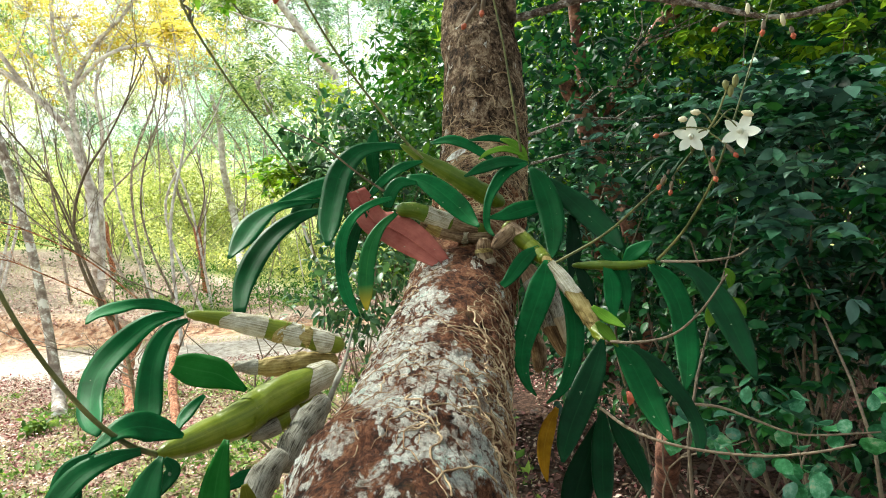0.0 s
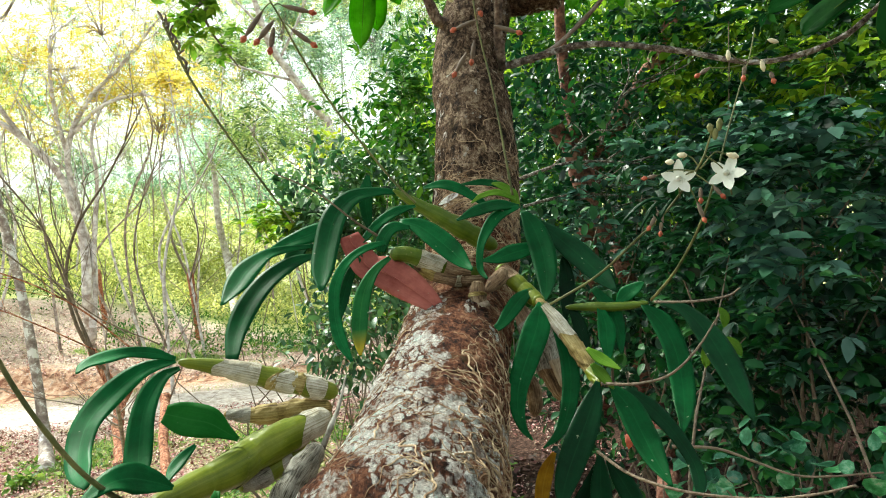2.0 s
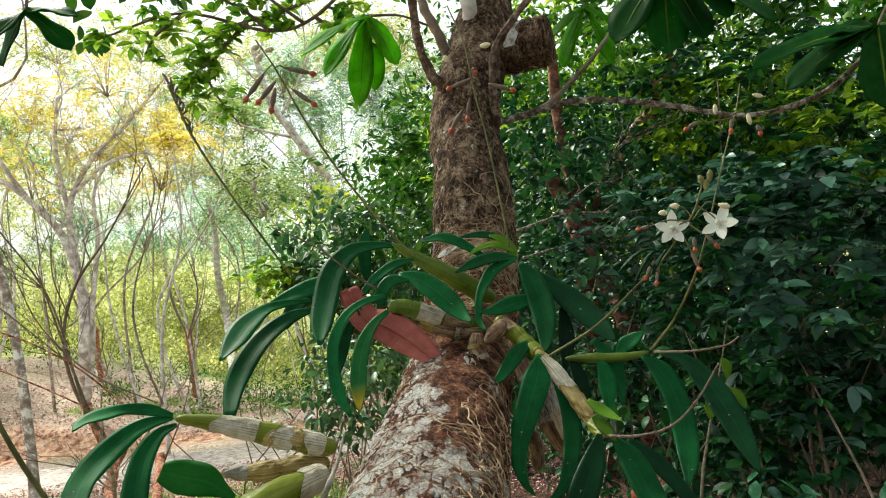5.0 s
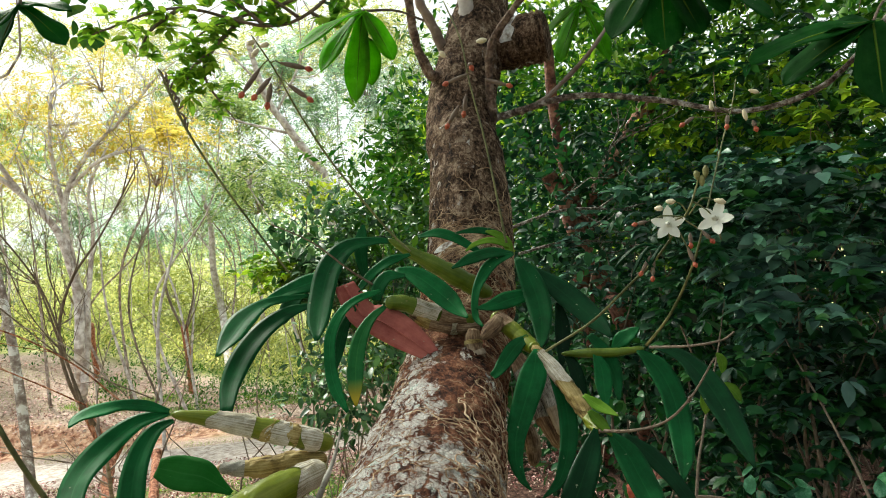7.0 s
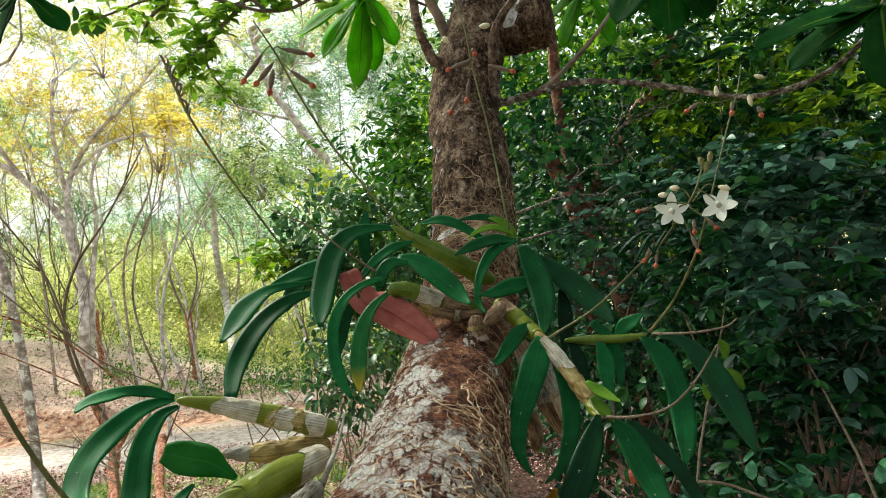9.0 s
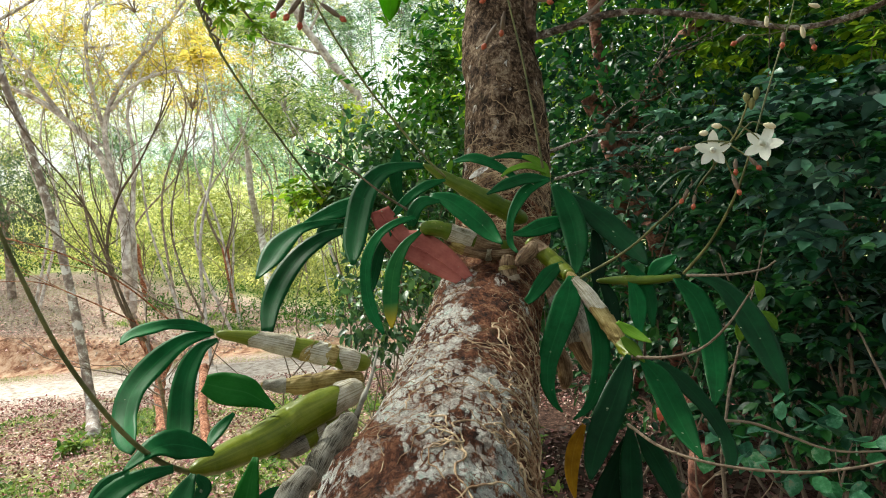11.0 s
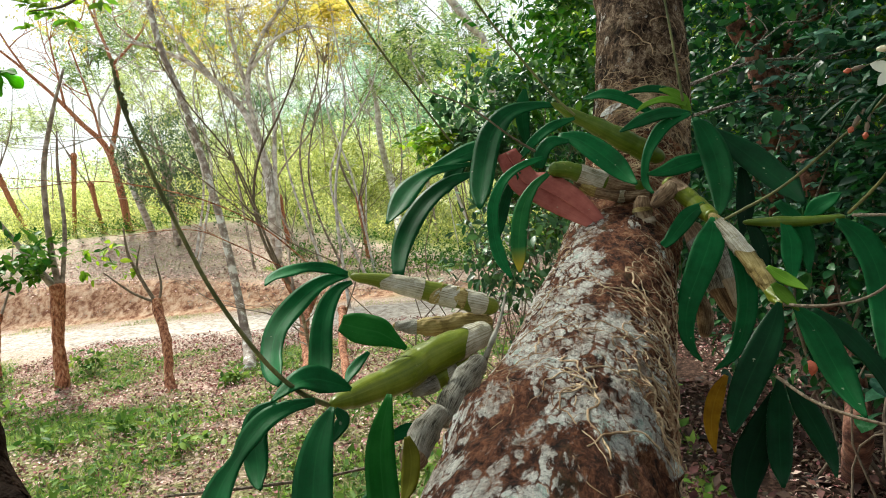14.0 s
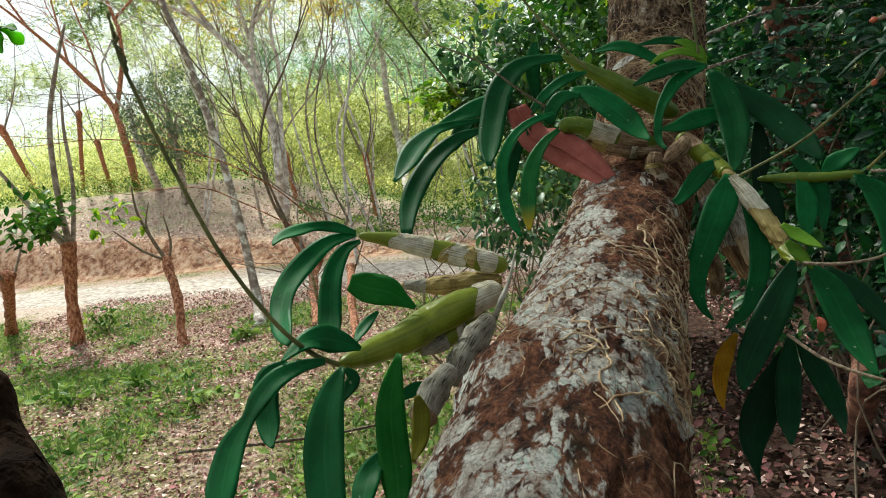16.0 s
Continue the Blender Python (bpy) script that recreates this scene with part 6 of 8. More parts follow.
post_tree((-2.792, 6.224, 0.04477), (-3.264, 7.439, 0.6575), 0.0658, 1, 4, label="thin red-barked pollarded tree")
post_tree((-9.119, 7.566, 0.01396), (-7.772, 6.568, 1.062), 0.1092, 2, 5)
post_tree((-9.786, 6.97, 0.03923), (-8.274, 5.963, 1.506), 0.1092, 3, 6)

# the line of trees beyond the bank
for k, (b, t, r, s, ln) in enumerate((
    ((-6.825, 18.053, 0.5108), (-6.454, 16.798, 2.327), 0.1124, 5, 1.3),
    ((-9.709, 18.638, 1.228), (-9.328, 17.671, 2.714), 0.1070, 3, 1.0),
    ((-22.892, 23.871, 2.569), (-16.248, 17.402, 4.854), 0.1070, 3, 1.4),
    ((-21.266, 23.824, 2.499), (-16.055, 17.718, 3.909), 0.1070, 3, 1.4),
    ((-27.113, 25.542, 2.792), (-17.776, 15.891, 4.554), 0.1285, 3, 1.4),
    ((-33.209, 27.631, 3.162), (-18.288, 15.258, 4.775), 0.1285, 3, 1.4),
)):
    post_tree(b, t, r, s, 10 + k, "trees beyond the bank", long=ln)

# slim pale tree on the near verge
woodland_tree("slim tree with mottled pale bark", [(-4.467, 7.084, 0.01402), (-4.799, 7.621, 0.4698), (-4.947, 7.637, 2.037), (-5.163, 7.548, 3.506), (-5.334, 7.445, 4.334), (-5.407, 7.427, 5.219), (-5.472, 7.538, 6.431)], [0.0893, 0.0584, 0.0487, 0.0448, 0.0407, 0.0343], M_MOTTLED, 21,
              [(0.62, (-1, 0.2, 0.3), 1.4, 0.014), (0.8, (0.8, -0.2, 0.5), 1.6, 0.02), (0.85, (-0.8, 0.2, 0.6), 1.5, 0.02), (0.97, (0.2, 0.1, 1), 1.5, 0.02)], M_LEAF_OCHRE, 0.06, 34, 2, 1.0, 0.6)
# forked pale tree with ochre crown
forked = thing("tree", "forked grey-barked tree with whitish twigs and ochre leaves", "tree")
g7 = random.Random(22)
n7 = np.random.default_rng(22)
tips = []
def place_set_f(name, pts, r):
    bm = bmesh.new()
    tube(bm, pts, r, 10, 40, 0.14, 6)
    c, tg = spline(pts, 40)
    for i in (14, 18, 22, 25, 28, 31, 34, 37, 40):
        grow(g7, bm, c[i], (tg[i] + Vector((g7.gauss(0, 0.7), g7.gauss(0, 0.5), g7.gauss(0.1, 0.5)))).normalized(), g7.uniform(0.5, 1.2), r[-1] * 0.8, 2, tips, 5)
    part(name, bm, M_PALE, forked)


place_set_f("trunk", ((-9.048, 16.497, 0.7827), (-8.156, 14.919, 1.796), (-8.103, 14.877, 3.256), (-8.228, 14.661, 4.34), (-8.388, 14.45, 4.949), (-8.922, 13.919, 5.77), (-9.482, 13.41, 6.199), (-10.172, 12.792, 6.489)), (0.1365, 0.1062, 0.0834, 0.0607, 0.0227))
place_set_f("limb", ((-8.165, 15.005, 0.973), (-8.019, 15.073, 2.808), (-8.151, 14.896, 3.844), (-8.107, 14.515, 5.362), (-7.516, 14.508, 6.503), (-6.803, 14.612, 7.213), (-5.965, 14.616, 8.115)), (0.0910, 0.0758, 0.0682, 0.0455, 0.0303))
place_set_f("limb", ((-8.114, 14.543, 5.227), (-8.158, 14.333, 5.935), (-8.115, 14.085, 6.784), (-7.908, 13.833, 7.732)), (0.0531, 0.0455, 0.0303))
place_set_f("limb", ((-8.789, 14.052, 5.593), (-9.016, 13.729, 6.195), (-9.155, 13.488, 6.632), (-9.412, 13.126, 7.11), (-9.602, 12.616, 7.941)), (0.0531, 0.0455, 0.0303))
place_set_f("limb", ((-8.014, 14.979, 2.514), (-7.81, 14.95, 3.944), (-7.675, 14.877, 4.778), (-7.613, 14.687, 5.727), (-7.092, 14.645, 6.732)), (0.0607, 0.0455, 0.0227))
place_set_f("limb", ((-7.945, 14.504, 5.75), (-7.139, 14.312, 6.255), (-6.326, 14.398, 6.462), (-5.722, 14.475, 6.302)), (0.0455, 0.0364, 0.0182))
tips = [t for t in tips if t[0].z > 5.6]
leaf_cloud("crown", *sprays(n7, np.array([t[0] for t in tips]), np.array([t[1] for t in tips]), 7, 0.075, 1.0, 0.35, 0.35), M_LEAF_OCHRE, forked, plain=True)


def massed_tree(label, centre, reach, clumps, leaf, mat, seed, per=70, bark=None):
    """A tree whose leaves hang in flat layered clumps round a centre, each clump on a bough of its own."""
    g = np.random.default_rng(seed)
    th = thing("tree", label, "tree", "trees of the far wood")
    c = np.array(centre, float)
    lean = g.normal(0, 1.3)
    d = g.normal(0, 1, (clumps, 3))
    d /= np.linalg.norm(d, axis=1, keepdims=True)
    mid = c + d * g.uniform(0.2, 1.0, (clumps, 1)) * np.array((reach[0], reach[0] * 0.7, reach[1]))
    wide = reach[0] * g.uniform(0.18, 0.38, (clumps, 1))
    pairs, fronds = 8, per // 16
    root = mid[:, None] + g.normal(0, 1, (clumps, fronds, 3)) * wide[:, None] * np.array((1, 1, 0.45))
    ahead = g.normal(0, 1, (clumps, fronds, 3)) * (1, 1, 0.5) - (0, 0, 0.45)
    ahead /= np.linalg.norm(ahead, axis=-1, keepdims=True)
    across = np.cross(ahead, (0.0, 0.0, 1.0)) + g.normal(0, 0.1, ahead.shape)
    u = np.linspace(0.1, 1.0, pairs)[None, None, :, None]
    sweep = leaf * 4.2 * g.uniform(0.7, 1.3, (clumps, fronds, 1, 1))
    rib = root[:, :, None] + ahead[:, :, None] * u * sweep - np.array((0, 0, 1.0)) * (0.25 * sweep * u * u)
    pl = np.concatenate([rib, rib], 2)
    way = np.concatenate([across[:, :, None] + 0.35 * ahead[:, :, None] + 0 * rib, -across[:, :, None] + 0.35 * ahead[:, :, None] + 0 * rib], 2)
    up = g.normal(0, 0.25, pl.shape) + (0, 0, 1.0)
    size = leaf * 1.05 * np.concatenate([1.15 - 0.6 * u, 1.15 - 0.6 * u], 2) * np.ones(pl.shape[:-1] + (1,)) * g.uniform(0.8, 1.2, pl.shape[:-1] + (1,))
    leaf_cloud("crown", pl.reshape(-1, 3), way.reshape(-1, 3), up.reshape(-1, 3), size.reshape(-1), mat, th, plain=True, width=1.0)
    foot = Vector((c[0] + lean, c[1], ground_z(c[0] + lean, c[1]) - 0.1))
    head = Vector(c) - Vector((0, 0, reach[1] * 0.6))
    bm = bmesh.new()
    tube(bm, [foot, foot.lerp(head, 0.4) + Vector((g.normal(0, 0.5), 0, 0)), foot.lerp(head, 0.7) + Vector((g.normal(0, 0.4), 0, 0)), head], [0.04, 0.03, 0.022, 0.014], 8, 20, 0.12, 5)
    part("trunk", bm, bark or M_PALE, th)
    for q in mid:
        q = Vector(q)
        bm = bmesh.new()
        tube(bm, [head, head.lerp(q, 0.5) + Vector((0, 0, 0.12 * reach[1])), q], [0.02, 0.013, 0.006], 5, 8, 0.1, 5)
        part("bough", bm, bark or M_PALE, th)
    return th


def place_set_g(k, c, reach, n, lf, mt, lb):
    massed_tree(lb, c, reach, n, lf, mt, 500 + k, per=170 if mt is M_LEAF_OCHRE else 340, bark=(M_PALE, M_GREY)[k % 2])


place_set_g(0, (-8.088, 15.721, 7.257), (1.3202, 0.7426), 13, 0.11, M_LEAF_OCHRE, "airy tree with ochre leaves in layers")
place_set_g(1, (-7.177, 17.389, 6.944), (1.3046, 1.0437), 14, 0.11, M_LEAF_OCHRE, "airy tree with ochre leaves in layers")
place_set_g(2, (-6.093, 16.015, 7.322), (1.4451, 0.7226), 14, 0.11, M_LEAF_OCHRE, "airy tree with ochre leaves in layers")
place_set_g(3, (-9.668, 15.696, 6.409), (1.0169, 0.8475), 9, 0.10, M_LEAF_OCHRE, "airy tree with ochre leaves in layers")
place_set_g(4, (-11.581, 16.498, 7.7), (1.3113, 1.1240), 8, 0.11, M_LEAF_OLIVE, "thin olive-leaved tree on the slope")
place_set_g(5, (-18.99, 21.835, 9.72), (1.6592, 1.2043), 12, 0.15, M_LEAF_MIDFAR_HAZED, "green-leaved tree on the hill")
place_set_g(6, (-18.798, 24.242, 10.916), (1.7127, 1.5700), 11, 0.15, M_LEAF_MIDFAR_HAZED, "green-leaved tree on the hill")
place_set_g(7, (-16.475, 25.553, 11.787), (1.7127, 1.2846), 9, 0.15, M_LEAF_MIDFAR_HAZED, "green-leaved tree on the hill")
place_set_g(8, (-9.772, 27.828, 7.305), (2.0071, 1.6057), 14, 0.13, M_LEAF_FEATHER_HAZED, "feathery blue-green tree on the hill")
place_set_g(9, (-5.777, 22.696, 7.059), (1.8198, 1.3916), 16, 0.12, M_LEAF_MIDFAR_HAZED, "green feathery-leaved tree above the bushes")
place_set_g(10, (-3.941, 22.908, 7.786), (1.9268, 1.4987), 16, 0.12, M_LEAF_MIDFAR_HAZED, "green feathery-leaved tree above the bushes")
place_set_g(11, (-13.59, 30.626, 7.591), (2.1231, 1.3648), 12, 0.16, M_LEAF_FEATHER_HAZED, "feathery blue-green tree on the hill")
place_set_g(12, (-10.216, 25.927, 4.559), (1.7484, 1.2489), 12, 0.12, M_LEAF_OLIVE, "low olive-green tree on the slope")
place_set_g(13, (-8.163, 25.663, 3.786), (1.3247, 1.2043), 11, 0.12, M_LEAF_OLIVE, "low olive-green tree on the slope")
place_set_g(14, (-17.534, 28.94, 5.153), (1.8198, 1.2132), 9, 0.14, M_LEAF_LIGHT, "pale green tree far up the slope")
place_set_g(15, (-30.987, 31.614, 9.901), (1.8064, 1.4050), 9, 0.16, M_LEAF_FAR_HAZED, "hazy tree on the skyline")
place_set_g(16, (-32.615, 30.118, 9.173), (1.6057, 1.4050), 8, 0.16, M_LEAF_FAR_HAZED, "hazy tree on the skyline")
place_set_g(17, (-22.276, 18.783, 8.947), (2.1409, 1.8733), 12, 0.15, M_LEAF_MIDFAR_HAZED, "green-leaved tree on the hill")
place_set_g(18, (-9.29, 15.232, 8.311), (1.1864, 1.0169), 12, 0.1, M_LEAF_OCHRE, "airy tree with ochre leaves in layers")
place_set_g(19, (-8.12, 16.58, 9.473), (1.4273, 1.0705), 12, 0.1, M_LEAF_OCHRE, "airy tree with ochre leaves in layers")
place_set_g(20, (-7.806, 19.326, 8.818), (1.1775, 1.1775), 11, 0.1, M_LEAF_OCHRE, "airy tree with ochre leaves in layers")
place_set_g(21, (-8.235, 23.79, 11.538), (1.6860, 1.4451), 13, 0.13, M_LEAF_MIDFAR_HAZED, "green feathery-leaved tree above the bushes")
place_set_g(22, (-6.778, 24.553, 10.734), (1.6860, 1.4451), 13, 0.13, M_LEAF_MIDFAR_HAZED, "green feathery-leaved tree above the bushes")
place_set_g(23, (-5.579, 27.042, 13.513), (2.1409, 1.8733), 15, 0.14, M_LEAF_FEATHER_HAZED, "feathery blue-green tree on the hill")
place_set_g(24, (-4.204, 28.107, 11.386), (1.8733, 1.8733), 14, 0.14, M_LEAF_FEATHER_HAZED, "feathery blue-green tree on the hill")
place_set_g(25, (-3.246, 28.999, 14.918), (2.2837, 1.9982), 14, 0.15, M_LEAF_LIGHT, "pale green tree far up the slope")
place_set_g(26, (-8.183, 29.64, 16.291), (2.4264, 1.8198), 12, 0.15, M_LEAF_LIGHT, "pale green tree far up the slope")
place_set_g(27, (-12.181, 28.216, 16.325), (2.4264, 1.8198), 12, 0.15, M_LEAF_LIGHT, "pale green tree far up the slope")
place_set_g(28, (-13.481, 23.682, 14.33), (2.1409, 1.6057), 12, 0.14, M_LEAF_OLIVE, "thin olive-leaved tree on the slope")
place_set_g(29, (-12.095, 32.523, 11.361), (2.2480, 1.6057), 13, 0.15, M_LEAF_FEATHER_HAZED, "feathery blue-green tree on the hill")
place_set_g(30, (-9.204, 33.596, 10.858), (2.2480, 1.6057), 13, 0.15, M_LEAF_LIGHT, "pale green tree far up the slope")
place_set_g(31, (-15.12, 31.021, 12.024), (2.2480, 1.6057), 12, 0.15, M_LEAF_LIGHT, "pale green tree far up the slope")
place_set_g(32, (-18.148, 29.567, 11.388), (2.2480, 1.4451), 12, 0.15, M_LEAF_MIDFAR_HAZED, "green-leaved tree on the hill")
place_set_g(33, (-1.690, 26.042, 12.445), (2.1, 1.785), 15, 0.15, M_LEAF_FEATHER_HAZED, "feathery blue-green tree on the hill")
place_set_g(34, (-0.240, 27.221, 10.552), (1.9, 1.615), 15, 0.15, M_LEAF_FEATHER_HAZED, "feathery blue-green tree on the hill")
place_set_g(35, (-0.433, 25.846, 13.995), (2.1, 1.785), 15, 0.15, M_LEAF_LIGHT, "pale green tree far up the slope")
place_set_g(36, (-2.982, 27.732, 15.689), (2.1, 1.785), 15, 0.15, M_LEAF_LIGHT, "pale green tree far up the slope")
place_set_g(37, (0.574, 28.852, 13.897), (2.1, 1.785), 15, 0.15, M_LEAF_MIDFAR_HAZED, "green feathery-leaved tree above the bushes")
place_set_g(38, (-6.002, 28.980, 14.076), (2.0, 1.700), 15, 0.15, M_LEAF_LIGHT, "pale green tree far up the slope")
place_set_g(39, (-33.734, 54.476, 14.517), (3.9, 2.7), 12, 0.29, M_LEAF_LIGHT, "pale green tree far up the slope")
place_set_g(40, (-29.520, 54.421, 12.940), (3.9, 2.7), 12, 0.29, M_LEAF_FEATHER_HAZED, "feathery blue-green tree on the hill")
place_set_g(41, (-25.189, 54.509, 15.461), (3.9, 2.7), 12, 0.29, M_LEAF_FAR_HAZED, "hazy tree on the skyline")
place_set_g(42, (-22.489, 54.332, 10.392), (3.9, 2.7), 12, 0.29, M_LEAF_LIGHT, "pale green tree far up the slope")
place_set_g(43, (-16.604, 54.365, 11.328), (3.9, 2.7), 12, 0.29, M_LEAF_MIDFAR_HAZED, "green-leaved tree on the hill")
place_set_g(44, (-30.645, 54.550, 16.663), (3.9, 2.7), 12, 0.29, M_LEAF_FAR_HAZED, "hazy tree on the skyline")
place_set_g(45, (-13.850, 54.306, 9.637), (3.9, 2.7), 12, 0.29, M_LEAF_FEATHER_HAZED, "feathery blue-green tree on the hill")
place_set_g(46, (-35.948, 54.365, 11.328), (3.9, 2.7), 12, 0.29, M_LEAF_FAR_HAZED, "hazy tree on the skyline")
place_set_g(47, (-18.689, 54.497, 15.135), (3.9, 2.7), 12, 0.29, M_LEAF_FEATHER_HAZED, "feathery blue-green tree on the hill")
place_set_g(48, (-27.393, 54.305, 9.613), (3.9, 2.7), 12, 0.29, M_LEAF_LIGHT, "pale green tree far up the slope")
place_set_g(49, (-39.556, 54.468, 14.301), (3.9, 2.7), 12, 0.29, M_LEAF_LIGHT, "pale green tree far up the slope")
place_set_g(50, (-43.248, 54.538, 16.316), (3.9, 2.7), 12, 0.29, M_LEAF_FAR_HAZED, "hazy tree on the skyline")
massed_tree("slim tree with drooping feathered green fronds", (-3.653, 13.766, 5.436), (1.1, 0.55), 8, 0.15, M_LEAF_MIDFAR_HAZED, 560, per=150, bark=M_PALE)
massed_tree("slim tree with drooping feathered green fronds", (-2.486, 14.771, 5.206), (1.0, 0.5), 7, 0.15, M_LEAF_MIDFAR_HAZED, 561, per=150, bark=M_PALE)
massed_tree("young tree with feathered ochre fronds", (-4.543, 11.677, 5.945), (0.45, 0.35), 4, 0.13, M_LEAF_OCHRE, 562, per=150, bark=M_PALE)
massed_tree("slim tree with drooping feathered green fronds", (-4.401, 14.574, 7.421), (1.0, 0.6), 6, 0.14, M_LEAF_MIDFAR_HAZED, 563, per=150, bark=M_PALE)

# slender bare saplings on the slope
for k in range(16):
    g8 = random.Random(600 + k)
    x, y = g8.uniform(-19, 1), g8.uniform(19, 27)
    b = Vector((x, y, ground_z(x, y) - 0.05))
    h = g8.uniform(2.2, 4.6)
    sap = thing("sapling", "slender leafless grey sapling on the slope", "tree", "saplings")
    top = b + Vector((g8.gauss(0, 0.4), g8.gauss(0, 0.3), h))
    pts = [b, b.lerp(top, 0.5) + Vector((g8.gauss(0, 0.15), 0, 0)), top]
    bm = bmesh.new()
    tube(bm, pts, [0.02, 0.013, 0.005], 6, 12, 0.1, 5)
    part("trunk", bm, (M_PALE, M_PALE, M_GREY)[k % 3], sap)
    bm = bmesh.new()
    ends = []
    c, tg = spline(pts, 10)
    for i in (4, 5, 6, 7, 8):
        grow(g8, bm, c[i], (tg[i] + Vector((g8.gauss(0, 0.6), g8.gauss(0, 0.5), 0.2))).normalized(), g8.uniform(0.5, 1.2), 0.009, 1, ends, 4)
    part("crown", bm, (M_PALE, M_PALE, M_GREY)[k % 3], sap)

# reddish forked tree
woodland_tree("red-barked forked tree with bare twigs", [(-19.394, 23.145, 2.415), (-15.426, 18.306, 3.545), (-15.491, 18.048, 5.025), (-15.886, 17.517, 5.911), (-16.252, 16.941, 6.799), (-16.854, 15.917, 8.02), (-17.322, 15.16, 8.599)], [0.1499, 0.1285, 0.0963, 0.0771, 0.0557, 0.0343, 0.0214], M_POST, 23,
              [(0.30, (0.15, 0, 1), 4.0, 0.09), (0.38, (-0.3, 0.2, 1), 3.0, 0.05), (0.6, (-0.2, 0.1, 1), 2.4, 0.045), (0.75, (-0.5, 0, 0.8), 2.4, 0.04)], M_LEAF_OCHRE, 0.15, 3, 3, 1.0, 0.7, 0.25)
woodland_tree("leaning white-barked young tree", [(-15.222, 19.301, 2.068), (-14.382, 17.921, 2.861), (-14.516, 17.741, 3.714), (-14.496, 17.59, 4.896)], [0.1231, 0.1026, 0.0821], M_PALE, 24, [(0.9, (-0.3, 0, 1), 2.5, 0.05)], None, depth=2)
woodland_tree("pale slim tree on the slope", [(-6.199, 19.52, 0.4749), (-7.985, 24.726, 2.808), (-8.156, 24.525, 4.656), (-8.069, 24.324, 6.201), (-8.184, 24.014, 7.5)], [0.1624, 0.1392, 0.1160, 0.0696], M_PALE, 25, [(0.6, (-0.4, 0, 1), 3.0, 0.045), (0.8, (0.4, 0, 1), 2.6, 0.04), (0.95, (0, 0, 1), 2.6, 0.035)], M_LEAF_LIGHT, 0.2, 8, 2, 1.0, 0.9, 0.7)

woodland_tree("leaning white-barked tree behind the bushes", [(-2.6, 22.3, 0.1), *[(-3.098, 21.718, 6.606), (-3.509, 21.121, 7.704), (-4.076, 20.540, 8.673), (-4.543, 19.965, 9.545), (-4.825, 19.317, 11.134)]], [0.20, 0.17, 0.15, 0.13, 0.11, 0.08], M_PALE, 26, [(0.55, (-1, 0, 0.3), 4.0, 0.05), (0.7, (0.5, 0, 0.8), 3.2, 0.05), (0.85, (-0.6, 0, 0.7), 3.0, 0.045), (0.97, (0.2, 0, 1), 3.0, 0.04)], M_LEAF_FEATHER_HAZED, 0.16, 8, 2, 1.0, 0.9, 0.7)
# ochre and green crowns farther up the slope
g2 = random.Random(77)
for k, (px, d, h, mat, lf, dens) in enumerate((
    ((-6.5, 34.0), 0, 12.0, M_LEAF_FEATHER_HAZED, 0.28, 28), ((-25.0, 33.0), 0, 11.0, M_LEAF_FAR_HAZED, 0.3, 24),
    ((-12.0, 42.0), 0, 14.0, M_LEAF_FAR_HAZED, 0.36, 26), ((-20.0, 45.0), 0, 13.0, M_LEAF_FEATHER_HAZED, 0.36, 26), ((-1.5, 38.0), 0, 13.0, M_LEAF_FAR_HAZED, 0.34, 26),
    ((-30.0, 42.0), 0, 12.0, M_LEAF_FAR_HAZED, 0.36, 24),
)):
    x, y = px
    z = ground_z(x, y)
    ln = Vector((g2.uniform(-0.12, 0.06), 0, 1))
    b = Vector((x, y, z - 0.1))
    path = [b, b + ln * h * 0.25 + Vector((g2.gauss(0, 0.35), 0, 0)), b + ln * h * 0.5 + Vector((g2.gauss(0, 0.4), 0, 0)), b + ln * h * 0.75]
    limbs = [(s, (math.cos(a), math.sin(a), 0.8), h * 0.30, 0.04) for s, a in ((0.45 + 0.08 * i, g2.uniform(0, 6.28)) for i in range(7))]
    woodland_tree("tall slope tree with airy sunlit crown", path, [0.06, 0.05, 0.035, 0.02], M_PALE if k % 2 else M_GREY, 100 + k, limbs, mat, lf * 0.72, int(dens * 1.6), 2, 1.0, 0.8, 0.7, "slope trees")


def scrub(name, label, boxes, leaf, mat, seed, per=10):
    """Low growth spread over stretches of ground (x0, x1, y0, y1, height, clumps)."""
    g = np.random.default_rng(seed)
    tips, dirs = [], []
    for x0, x1, y0, y1, h, n in boxes:
        for _ in range(n):
            x, y = g.uniform(x0, x1), g.uniform(y0, y1)
            top = h * (0.35 + 0.65 * abs(noise.noise(Vector((x * 0.35, y * 0.35, 5)))) * 2)
            tips.append((x, y, ground_z(x, y) + g.uniform(0.02, 1.0) * top))
            dirs.append((g.normal(0, 0.6), g.normal(0, 0.6), 1.0))
    dirs = np.array(dirs)
    dirs /= np.linalg.norm(dirs, axis=1, keepdims=True)
    ob = leaf_cloud(name, *sprays(g, tips, dirs, per, leaf, 1.1, 0.1, leaf * 3.0), mat, plain=True)
    return tagged(ob, label, "scrub", kind="stuff")


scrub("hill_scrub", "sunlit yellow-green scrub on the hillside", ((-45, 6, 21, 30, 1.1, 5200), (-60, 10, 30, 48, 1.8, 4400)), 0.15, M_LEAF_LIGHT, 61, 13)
scrub("far_scrub", "pale green bushes far up the hill", ((-90, 14, 48, 95, 4.0, 1600),), 0.45, M_LEAF_FAR_HAZED, 62, 8)
